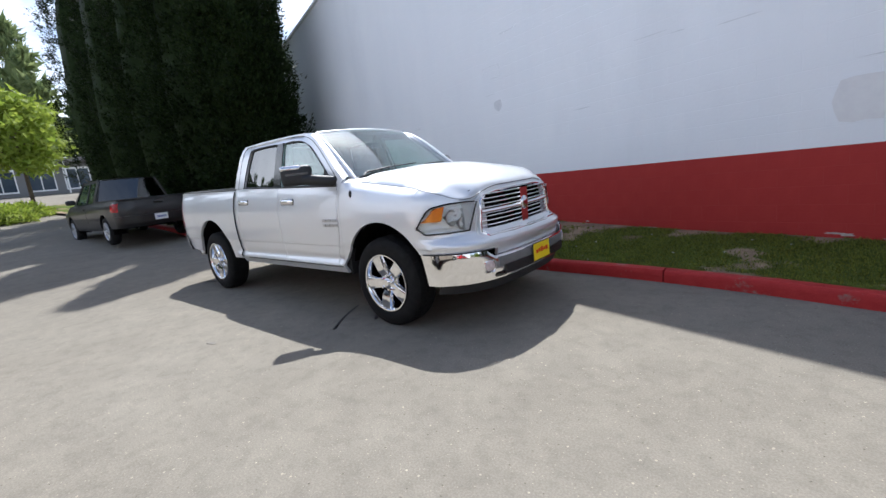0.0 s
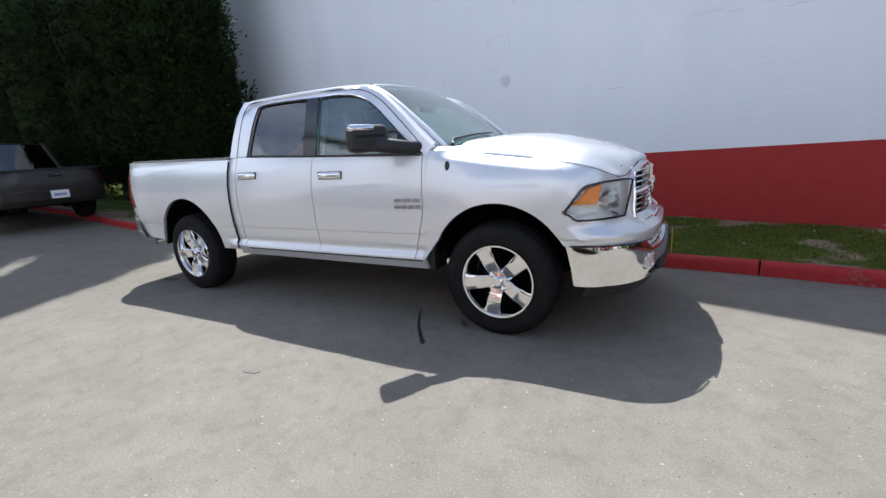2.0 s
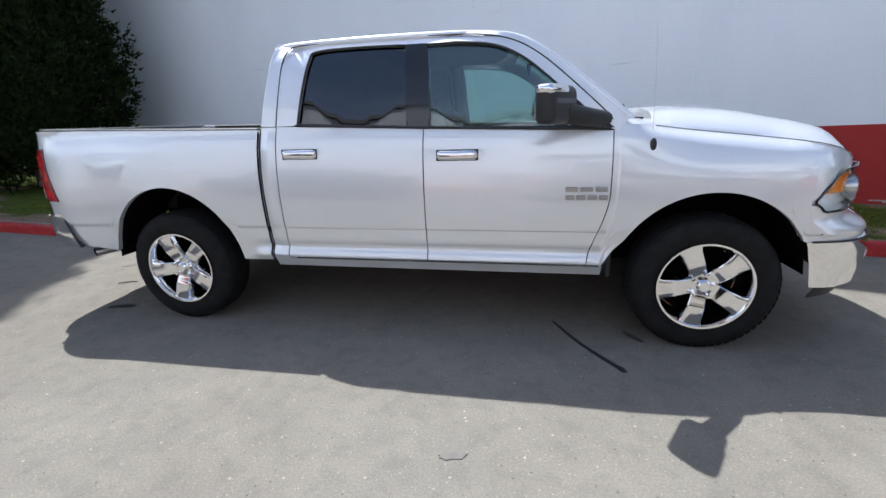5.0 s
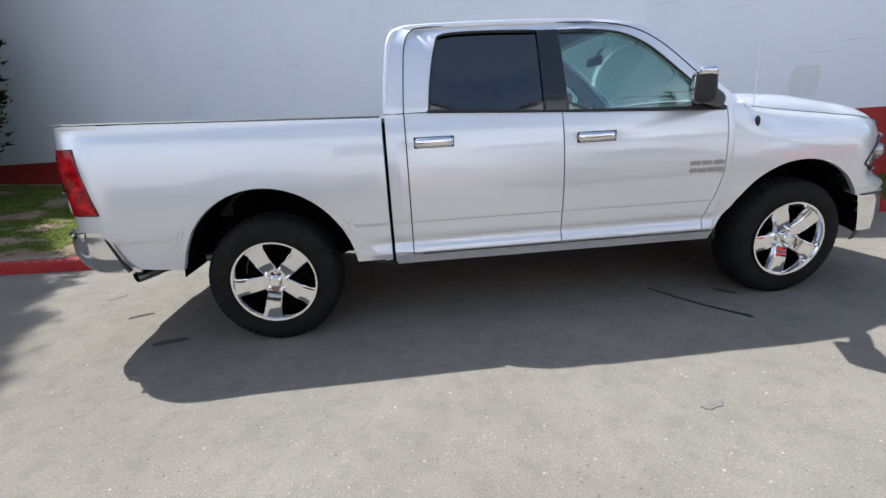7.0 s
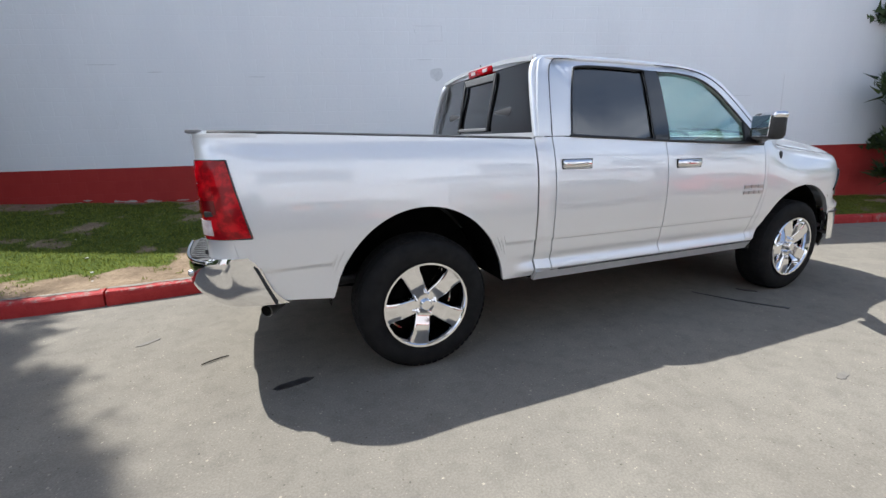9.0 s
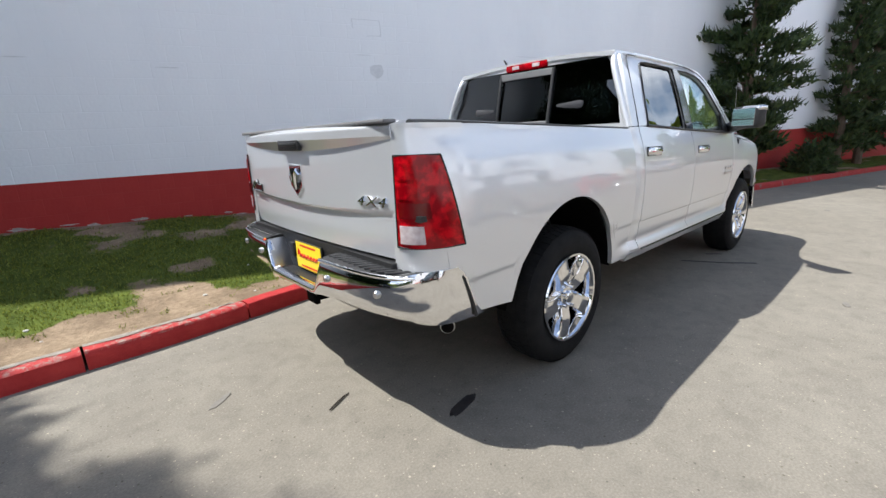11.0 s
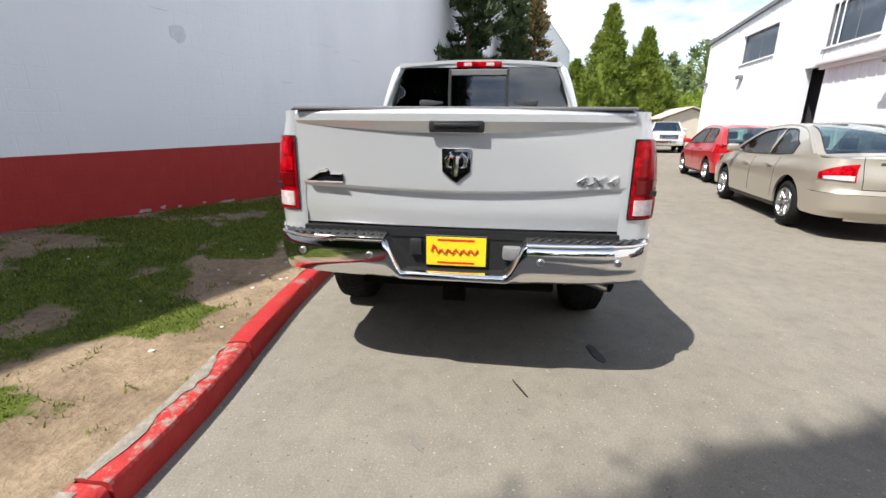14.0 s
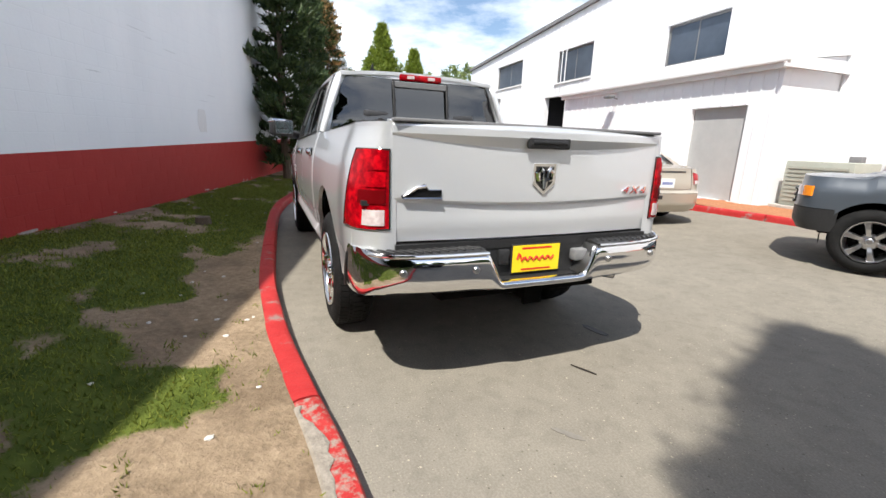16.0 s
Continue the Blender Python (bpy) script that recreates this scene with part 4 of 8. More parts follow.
bm = BM()
sheet(bm, lambda u, v: (u, (bed_front(u) - 0.14) * (1 - v) + (BA + BB * u + 0.02) * v, bed_z(u, -7.5) + 0.06 * v + 0.02 * noise.noise((u * 3, v * 9, 1))), lin(-9, 2.4, 40), lin(0, 1, 12))
tagged(part("mulch_bed", bm, "mulch"), "bed of orange-brown bark mulch along the white building", "flower bed", kind="structure")
kerb_run([(x, bed_front(x)) for x in lin(-9, 2.4, 60)], side=-1, label="bright red painted kerb round the mulch bed")
kerb_run([(2.4 + 0.15, bed_front(2.4) - 0.05 - k * 0.25) for k in range(11)], side=-1, label="bright red painted kerb round the mulch bed")
bm = BM()
sheet(bm, lambda u, v: (u, v, ground_z(u, v) + 0.02), lin(2.6, 9, 12), lin(-11.6, -8.6, 4), thick=(0, 0, -0.1))
tagged(part("pavement", bm, "concrete"), "pale concrete apron along the building", "pavement", kind="structure")


# ---- vegetation ----
def leaf_cloud(name, centres, normals, size, material, parent, rng, aspect=2.2, jitter=0.5, per=1, label=""):
    """Many small leaves as two-triangle blades, joined into one mesh."""
    c = np.repeat(np.asarray(centres, float), per, axis=0)
    k = len(c)
    nrm = np.repeat(np.asarray(normals, float), per, axis=0)
    c = c + rng.normal(0, size * jitter, (k, 3))
    d = nrm + rng.normal(0, 0.55, (k, 3))
    d /= np.linalg.norm(d, axis=1, keepdims=True) + 1e-9
    s = np.cross(d, rng.normal(0, 1, (k, 3)))
    s /= np.linalg.norm(s, axis=1, keepdims=True) + 1e-9
    w = (size * rng.uniform(0.6, 1.35, (k, 1)))
    a, b, e, f = c - s * w * 0.45, c + d * w * aspect * 0.5 - s * w * 0.12, c + d * w * aspect, c + s * w * 0.45
    v = np.stack([a, f, e, b], 1).reshape(-1, 3)
    fc = np.arange(4 * k).reshape(-1, 4)
    return raw(name, v.tolist(), fc.tolist(), material, parent, label)


def column_tree(x, y, z, h, r, material, seed, label, leaves=9000, size=0.13, name="conifer_tree", taper=0.55, group="", bare=0.25):
    """A dense upright conifer: trunk, short limbs, and a ragged crown of leaf sprays."""
    g = np.random.default_rng(seed)
    t = empty(name, label, "tree", group, m=pose(x, y, z))
    bm = BM()
    tube(bm, [(0, 0, -0.3), (0.03, 0, h * 0.3), (0, 0.04, h * 0.7), (0, 0, h * 0.97)], [0.19 * r + 0.06, 0.15 * r + 0.04, 0.07, 0.02], 10)
    for i in range(14):
        w = bare + h * (0.05 + 0.8 * i / 14)
        q = g.uniform(0, math.tau)
        rr = 0.7 * r * (1 - 0.6 * w / h)
        tube(bm, [(0, 0, w), (rr * 0.5 * math.cos(q), rr * 0.5 * math.sin(q), w + 0.25), (rr * math.cos(q), rr * math.sin(q), w + 0.7)], [0.05, 0.035, 0.012], 6)
    part("trunk", bm, "bark", t)
    # sprays: small fans of leaves, each a clump of its own, shingled up the crown
    per = 34
    k = leaves // per
    u = g.uniform(0, 1, k) ** 0.92
    zz = bare + (h - bare) * u
    prof = np.where(u < 0.12, 0.72 + 2.3 * u, 1.0) * np.clip(1 - u ** 2.4 * (1 - 0.05), 0, 1) ** taper
    th = g.uniform(0, math.tau, k)
    lump = np.array([0.90 + 0.26 * noise.noise((math.cos(a) * 1.7 + seed, math.sin(a) * 1.7, b * 0.75)) + 0.22 * noise.noise((math.cos(a) * 4.2 + seed, math.sin(a) * 4.2, b * 1.7)) for a, b in zip(th, zz)])
    rad = r * prof * lump * (1 - np.abs(g.normal(0, 0.07, k)))
    hub = np.stack([rad * np.cos(th), rad * np.sin(th), zz], 1)
    out = np.stack([np.cos(th) * 0.62, np.sin(th) * 0.62, np.full(k, 0.75)], 1) + g.normal(0, 0.16, (k, 3))
    size_k = (0.10 + 0.6 * size) * g.uniform(0.9, 2.1, (k, 1))
    hub, out, size_k = np.repeat(hub, per, 0), np.repeat(out, per, 0), np.repeat(size_k, per, 0)
    along = g.uniform(-1.0, 1.0, (k * per, 1))
    side = g.normal(0, 0.42, (k * per, 3)) * (1.1 - 0.6 * np.abs(along))
    c = hub + size_k * (out * along + side)
    leaf_cloud("crown", c, out + side * 0.8, size, material, t, g, 2.0, 0.25)
    # an added dark solid core, so that no light shows straight through
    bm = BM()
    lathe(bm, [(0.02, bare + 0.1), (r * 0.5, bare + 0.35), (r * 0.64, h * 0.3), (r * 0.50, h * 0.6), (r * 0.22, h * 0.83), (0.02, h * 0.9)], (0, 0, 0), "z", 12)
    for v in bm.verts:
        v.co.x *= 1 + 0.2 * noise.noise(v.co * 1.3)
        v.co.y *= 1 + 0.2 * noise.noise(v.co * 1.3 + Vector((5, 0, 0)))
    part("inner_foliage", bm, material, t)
    return t


def tiered_pine(x, y, z, h, r, seed, label, leaves=7000, dry=0.0, size=0.10):
    """An open, irregular pine with clumped shoots on ascending limbs."""
    g = np.random.default_rng(seed)
    t = empty("pine_tree", label, "tree", "pines by the wall", m=pose(x, y, z))
    bm = BM()
    bend = [(0, 0, -0.3), (0.05, 0.05, h * 0.3), (-0.06, 0.03, h * 0.62), (0.02, 0, h * 0.98)]
    tube(bm, bend, [0.13, 0.10, 0.06, 0.015], 9)
    cs, ns = [], []
    k = int(h * 11)
    for i in range(k):
        tier = i // 6
        w = h * (0.06 + 0.92 * (tier * 6 + 0.8 * (i % 6)) / k)
        q = i * 2.4 + g.uniform(-0.5, 0.5)
        ln = r * (1 - (w / h) ** 1.6) * g.uniform(0.30, 1.25) + 0.10
        e = Vector((math.cos(q) * ln, math.sin(q) * ln, w + ln * g.uniform(-0.05, 0.5)))
        mid = Vector((math.cos(q) * ln * 0.5, math.sin(q) * ln * 0.5, w + ln * 0.08))
        tube(bm, [(0, 0, w), mid, e], [0.03, 0.02, 0.008], 5)
        m_ = int(leaves / k)
        s = g.uniform(0.30, 1.08, m_)
        base = np.outer(1 - s, [0, 0, w]) + np.outer(s, e)
        cs.append(base + g.normal(0, 0.055 + 0.02 * r, (m_, 3)) * [1, 1, 0.7])
        ns.append(np.tile([math.cos(q) * 0.7, math.sin(q) * 0.7, 0.75], (m_, 1)))
    part("trunk", bm, "bark", t)
    cs, ns = np.concatenate(cs), np.concatenate(ns)
    is_dry = (cs[:, 2] > h * 0.45) & (g.uniform(0, 1, len(cs)) < dry) & (cs[:, 0] + cs[:, 1] < 0.25)
    leaf_cloud("crown", cs[~is_dry], ns[~is_dry], size, "pine", t, g, 2.6, 0.4)
    if is_dry.any():
        leaf_cloud("dry_crown", cs[is_dry], ns[is_dry], size, "dry", t, g, 2.6, 0.4, label="orange-brown dry needles")
    return t


def broad_tree(x, y, z, h, r, material, seed, label, leaves=6000, size=0.16, trunk=0.35, name="deciduous_tree", group=""):
    """A crown of leaf clumps on spreading limbs."""
    g = np.random.default_rng(seed)
    t = empty(name, label, "tree", group, m=pose(x, y, z))
    bm = BM()
    tube(bm, [(0, 0, -0.3), (0.05, 0, h * trunk), (0, 0.05, h * 0.75)], [0.03 * h * 0.6, 0.022 * h * 0.6, 0.03], 9)
    cs, ns = [], []
    k = 26
    for i in range(k):
        q, w = i * 2.4, h * (trunk + (0.97 - trunk) * i / k)
        span = math.sin(math.pi * min(1, (0.16 + 0.84 * (i / k)) ** 0.9)) ** 0.7
        ln = r * span * g.uniform(0.65, 1.1)
        e = Vector((math.cos(q) * ln, math.sin(q) * ln, w + 0.12 * ln))
        tube(bm, [(0, 0, w - 0.25 * ln), e * 0.55 + Vector((0, 0, w * 0.42)), e], [0.05, 0.03, 0.012], 5)
        m_ = leaves // k
        s = g.uniform(0.35, 1.1, m_)
        cs.append(np.outer(1 - s, [0, 0, w - 0.1]) + np.outer(s, e) + g.normal(0, 0.17 * r, (m_, 3)) * [1, 1, 0.55])
        ns.append(g.normal(0, 1, (m_, 3)) + [0, 0, 0.3])
    part("trunk", bm, "bark", t)
    leaf_cloud("crown", np.concatenate(cs), np.concatenate(ns), size, material, t, g, 1.5, 0.4)
    return t


def bush(x, y, z, rx, ry, h, material, seed, label, leaves=2500, size=0.08, name="bush", group="", rz=0):
    g = np.random.default_rng(seed)
    t = empty(name, label, "bush", group, m=pose(x, y, z, 0, 0, rz))
    u, th = g.uniform(0, 1, leaves), g.uniform(0, math.tau, leaves)
    ph = np.arccos(u)
    lump = np.array([0.85 + 0.35 * noise.noise((math.cos(a) * 2 + seed, math.sin(a) * 2, b * 2)) for a, b in zip(th, ph)]) * (1 - np.abs(g.normal(0, 0.12, leaves)))
    nr = np.stack([np.sin(ph) * np.cos(th), np.sin(ph) * np.sin(th), np.cos(ph)], 1)
    c = nr * lump[:, None] * [rx, ry, h]
    leaf_cloud("leaves", c, nr, size, material, t, g, 1.6, 0.5)
    bm = BM()
    bmesh.ops.create_icosphere(bm, subdivisions=2, radius=1)
    for v in bm.verts:
        v.co = Vector((v.co.x * rx * 0.72, v.co.y * ry * 0.72, max(0, v.co.z) * h * 0.72))
    part("twigs", bm, material, t)
    return t


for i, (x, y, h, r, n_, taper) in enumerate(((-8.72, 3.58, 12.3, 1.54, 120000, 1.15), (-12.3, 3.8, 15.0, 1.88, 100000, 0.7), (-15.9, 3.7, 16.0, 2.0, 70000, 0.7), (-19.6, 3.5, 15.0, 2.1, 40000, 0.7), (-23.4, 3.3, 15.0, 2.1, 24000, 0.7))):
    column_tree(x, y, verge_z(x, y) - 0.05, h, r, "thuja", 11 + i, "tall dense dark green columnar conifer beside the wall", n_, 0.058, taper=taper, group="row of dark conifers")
tiered_pine(8.9, 0.75, 0.2, 7.6, 1.15, 21, "dark green pine with an open ragged crown before the wall", 20000, size=0.078)
tiered_pine(14.2, -0.55, 0.2, 7.6, 0.62, 22, "slim dark green pine before the wall", 9500, size=0.075)
tiered_pine(15.6, -0.95, 0.2, 7.0, 0.55, 25, "slim dark green pine before the wall", 8500, size=0.075)
tiered_pine(17.7, -1.75, 0.2, 7.6, 1.35, 23, "pine with patches of orange-brown dry needles before the wall", 15500, dry=0.40, size=0.078)
bush(12.0, -0.25, 0.15, 0.8, 0.6, 0.9, "pine", 24, "low dark green shrub at the foot of the pines", 1500)
for i, (x, y, h, r) in enumerate(((43, -10.9, 13.2, 3.0), (43.5, -14.6, 11.0, 2.4), (48, -8.6, 9.0, 2.6), (52, -19.5, 8.0, 2.4))):
    column_tree(x, y, 0, h, r, "thujalit", 31 + i, "bright green upright conifer at the end of the car park", 16000, 0.17, taper=1.25, group="green conifers", bare=0.4)
bush(39.8, -9.6, 0, 1.5, 1.5, 4.2, "hedge", 36, "clipped bright green shrub at the end of the car park", 2500, 0.2)
for i, (x, y, a, h) in enumerate(((56, -23.5, 4.5, 6.2), (60, -29, 5.0, 7.0))):
    bush(x, y, 0, a, a, h, "lime", 71 + i, "broad light green bush beyond the shed", 5200, 0.34, group="bushes beyond the shed")
broad_tree(-31, 0.6, far_ground(-31, 0.6), 7.0, 2.5, "lime", 41, "young light green tree in leaf", 4200, 0.26)
for i, (x, y, h) in enumerate(((-60, 5.5, 17), (-66, -3, 20), (-58, -9, 16))):
    column_tree(x, y, far_ground(x, y), h, 3.0, "forest", 51 + i, "tall dark conifer in the distance", 3500, 0.45, taper=0.9, group="distant conifers")
for i, (x, y, a) in enumerate(((-24, -1.6, 1.6), (-26.5, -0.6, 1.5), (-27, -3.4, 1.7), (-29.5, -1.8, 1.5))):
    bush(x, y, far_ground(x, y), a, a, 0.85, "lime", 61 + i, "low spreading light green shrub", 2600, 0.11, group="low shrubs")
# far woods beyond the car park
g = np.random.default_rng(5)
cs, ns = [], []
for i in range(240):
    q = g.uniform(-1.15, 0.35)
    dist = g.uniform(75, 150)
    cx, cy = -5 + dist * math.cos(q), dist * math.sin(q)
    hill = 0.06 * (dist - 60)
    hh, rr_ = g.uniform(8, 15), g.uniform(2.5, 4.5)
    m_ = 700
    u, th = g.uniform(0, 1, m_), g.uniform(0, math.tau, m_)
    pr = np.sin(np.pi * (0.12 + 0.85 * u)) if i % 3 else (1 - u)
    cs.append(np.stack([cx + rr_ * pr * np.cos(th), cy + rr_ * pr * np.sin(th), hill + hh * u], 1))
    ns.append(np.stack([np.cos(th), np.sin(th), np.full(m_, 0.5)], 1))
woods = leaf_cloud("distant_woods", np.concatenate(cs), np.concatenate(ns), 0.75, "forest", None, g, 1.3, 0.5)
tagged(woods, "mixed green woods on the rising ground beyond", "woods", kind="stuff")
# Added woods, mostly out of view, to darken the rear bumper's reflection.
g = np.random.default_rng(15)
cs, ns = [], []
for i in range(70):
    q, dist = g.uniform(2.75, 4.0), g.uniform(55, 90)
    cx, cy = dist * math.cos(q), dist * math.sin(q)
    hh, rr_, m_ = g.uniform(9, 16), g.uniform(2.5, 4.2), 500
    u, th = g.uniform(0, 1, m_), g.uniform(0, math.tau, m_)
    pr = (1 - u) if i % 3 else np.sin(np.pi * (0.12 + 0.85 * u))
    cs.append(np.stack([cx + rr_ * pr * np.cos(th), cy + rr_ * pr * np.sin(th), far_ground(cx, cy) + hh * u], 1))
    ns.append(np.stack([np.cos(th), np.sin(th), np.full(m_, 0.5)], 1))
woods = leaf_cloud("distant_woods", np.concatenate(cs), np.concatenate(ns), 0.8, "pine", None, g, 1.3, 0.5)
tagged(woods, "dark conifer woods added beyond the far end of the car park, mostly unseen", "woods", kind="stuff")
bm = BM()
sheet(bm, lambda u, v: (-5 + u * math.cos(v), u * math.sin(v), -0.3 + 0.06 * max(0, u - 60) + 0.6), [62, 75, 90, 110, 130, 160, 260], lin(-1.3, 0.45, 24))
M["meadow"] = mat("meadow", (0.10, 0.16, 0.035), 0.95, col2=(0.22, 0.29, 0.07), scale=0.15)
tagged(part("hillside", bm, "meadow"), "green hillside beyond the car park", "hill", kind="structure")

# ---- low shop building and shed far off ----
shop = empty("low_building", "low building with a brown roof and white-framed shop windows", "building", m=pose(-52, 3.2, far_ground(-52, 3), 0, 0, 90))
bm = BM()
box(bm, -9, 9, 0, 6, -0.3, 3.0)
part("wall", bm, "trimgrey", shop, smooth=False)
bm = BM()
box(bm, -9.8, 9.8, -1.2, 7, 3.0, 3.35, 0.03)
part("roof", bm, "roofing", shop, smooth=False)
for k in range(6):
    bm = BM()
    u = -7.6 + k * 2.8
    box(bm, u - 1.05, u + 1.05, -0.06, 0.0 - 0.004, 0.3, 2.5)
    w = part("window", bm, "white", shop, smooth=False)
    for e in (-0.5, 0.5):
        bm = BM()
        box(bm, u + e - 0.45, u + e + 0.45, -0.075, -0.062, 0.45, 2.3)
        part("pane", bm, "winglass", w, smooth=False)
for k in range(4):
    bm = BM()
    cyl(bm, (-8 + k * 5.3, -1.0, -0.3), (-8 + k * 5.3, -1.0, 3.0), 0.08)
    part("post", bm, "white", shop)
shed = empty("shed", "small cream shed with a shallow pitched roof", "building", m=pose(38, -17.5, 0.3, 0, 0, 0))
bm = BM()
plate(bm, [(-2.4, 0), (2.4, 0), (2.4, 2.3), (0, 3.2), (-2.4, 2.3)], (), lambda a, b: (0, a, b), (6, 0, 0), step=50)
part("wall", bm, "tan", shed, smooth=False)
bm = BM()
sheet(bm, lambda u, v: (u, -2.8 * v, 3.34 - 1.05 * v), [-0.4, 6.4], [0, 1], thick=(0, 0, 0.08))
sheet(bm, lambda u, v: (u, 2.8 * v, 3.34 - 1.05 * v), [-0.4, 6.4], [0, 1], thick=(0, 0, 0.08))
part("roof", bm, "tan", shed, smooth=False)
post = empty("sign_post", "small sign on a wooden post by the kerb", "sign", m=pose(34.5, -6.0, 0.1))
bm = BM()
box(bm, -0.06, 0.06, -0.06, 0.06, -0.1, 1.9)
part("post", bm, "bark", post)
bm = BM()
box(bm, -0.09, -0.064, -0.22, 0.22, 1.35, 1.85, 0.01)
part("sign_plate", bm, "redink", post)

# air-conditioning unit on a pad in the mulch bed
ac = empty("air_conditioning_unit", "grey-green metal air-conditioning unit on a concrete pad", "machine", m=pose(0.3, -9.35, bed_z(0, -9), 0, 0, -4))
bm = BM()
box(bm, -0.75, 0.75, -0.5, 0.5, -0.02, 0.06, 0.01)
part("pad", bm, "concrete", ac)
bm = BM()
box(bm, -0.62, 0.62, -0.4, 0.4, 0.062, 1.0, 0.02)
part("casing", bm, "acgreen", ac)
for k in range(9):
    bm = BM()
    box(bm, -0.55, 0.55, 0.402, 0.415, 0.16 + k * 0.085, 0.21 + k * 0.085)
    part("slat", bm, "acgreen", ac, smooth=False)

# ---- turf blades, litter and marks ----
g = np.random.default_rng(8)
cs = []
while len(cs) < 110000:
    x = g.uniform(-7.5, 9.0)
    k, w = kerb_y(x) + 0.16, wall_y(x)
    y = k + (w - k) * g.uniform(0, 1)
    q = turf_at(x, y)
    if q > g.uniform(-0.12, 0.22) or (q > -0.45 and noise.noise((x * 7, y * 7, 9.0)) > 0.42):
        cs.append((x, y, verge_z(x, y) - 0.004))
cs = np.array(cs)
turf = leaf_cloud("grass", cs, np.tile([0, 0, 1.0], (len(cs), 1)), 0.010, "grass", None, g, 3.0, 0.3)
tagged(turf, "short patchy grass on the verge", "grass", kind="stuff")
rr = random.Random(3)
for i in range(40):
    x = rr.uniform(-5, 5)
    k = kerb_y(x) + 0.2
    y = k + rr.random() ** 1.4 * 1.8
    bm = BM()
    bmesh.ops.create_icosphere(bm, subdivisions=1, radius=1)
    a = rr.uniform(0.007, 0.02)
    for v in bm.verts:
        v.co = Vector((v.co.x * a * rr.uniform(0.7, 1.4), v.co.y * a, v.co.z * a * 0.45)) * (1 + 0.2 * rr.random())
    o = part("pebble", bm, "litter", None, smooth=False, m=pose(x, y, verge_z(x, y) + a * 0.1, 0, 0, rr.uniform(0, 180)))
    tagged(o, "small pale stone or scrap lying on the verge", "stone", "stones on the verge")
bm = BM()
tube(bm, [(-3.11, -0.405, 0.008), (-3.06, -0.38, 0.010), (-3.0, -0.35, 0.009), (-2.955, -0.335, 0.006)], [0.004, 0.0055, 0.005, 0.003], 6)
tagged(part("twig", bm, "twig"), "thin dark twig lying on the asphalt", "twig")
stump = BM()
cyl(stump, (0, 0, -0.05), (0, 0, 0.09), 0.11, 0.09, 12)
tagged(part("tree_stump", stump, "bark", m=pose(1.64, 2.2, verge_z(1.64, 2.2))), "small weathered stump in the grass", "stump")


def blot(name, pts, material, label):
    """A thin flat mark on the asphalt."""
    bm = BM()
    plate(bm, pts, (), lambda a, b: (a, b, ground_z(a, b) + 0.004), (0, 0, -0.003), step=9)
    return tagged(part(name, bm, material, smooth=False), label, "stain")


def ragged(x, y, a, b, seed, rz=0.0, n=18):
    q = random.Random(seed)
    out = []
    for i in range(n):
        t = i * math.tau / n
        r = q.uniform(0.7, 1.05)
        u, v = a * r * math.cos(t), b * r * math.sin(t)
        out.append((x + u * math.cos(rz) - v * math.sin(rz), y + u * math.sin(rz) + v * math.cos(rz)))
    return out


M["greystain"] = mat("grey_stain", (0.165, 0.15, 0.13), 0.85, col2=(0.21, 0.192, 0.163), scale=20)
M["palestain"] = mat("pale_scuff", (0.235, 0.215, 0.185), 0.9, col2=(0.29, 0.255, 0.20), scale=9, mix=(0.42, 0.62))
blot("oil_stain", ragged(0.45, -2.08, 0.07, 0.026, 1, 0.2, 26), "greystain", "small faded oil stain on the asphalt")
blot("oil_stain", ragged(1.30, -1.28, 0.04, 0.022, 2, -0.9), "stain", "dark wet stain on the asphalt")
blot("oil_stain", [(0.95, -0.70), (1.03, -0.86), (1.12, -1.02), (1.20, -1.13), (1.30, -1.26), (1.275, -1.275), (1.18, -1.15), (1.10, -1.03), (1.015, -0.87), (0.94, -0.71)], "stain", "dark trickle stain on the asphalt")
blot("oil_stain", ragged(1.45, -0.88, 0.09, 0.022, 3, -0.9, 24), "stain", "dark wet stain on the asphalt")
blot("oil_stain", ragged(-2.58, -0.86, 0.13, 0.04, 4, 0.3), "stain", "dark oil stain on the asphalt")
blot("faded_stain", ragged(-3.5, 0.11, 0.09, 0.022, 5, 0.6, 30), "greystain", "faded grey stain on the asphalt")
blot("oil_stain", ragged(5.55, -1.4, 0.06, 0.05, 6), "greystain", "faded grey stain on the asphalt")
blot("oil_stain", ragged(4.9, -2.3, 0.025, 0.018, 7), "stain", "tiny dark spot on the asphalt")


# ---- the silver pickup ----
truck = empty("pickup_truck", "silver four-door pickup truck with chrome bumpers, parked by the kerb", "pickup truck")

SIDE = [(0.40, 0.925), (0.47, 0.955), (0.53, 0.990), (0.545, 0.995), (0.57, 0.985), (0.60, 0.968), (0.625, 0.9715), (0.65, 0.980), (0.69, 0.983), (0.728, 0.985), (0.736, 0.986),
        (0.742, 0.9925), (0.76, 0.995), (0.85, 1.0), (0.95, 1.004), (1.05, 1.002), (1.15, 0.994), (1.25, 0.976), (1.32, 0.955), (1.38, 0.934), (1.45, 0.918), (1.55, 0.888),
        (1.65, 0.855), (1.75, 0.820), (1.83, 0.786), (1.885, 0.752), (1.92, 0.70)]
_side = [(p.x, p.y) for p in curve(SIDE, 6)]


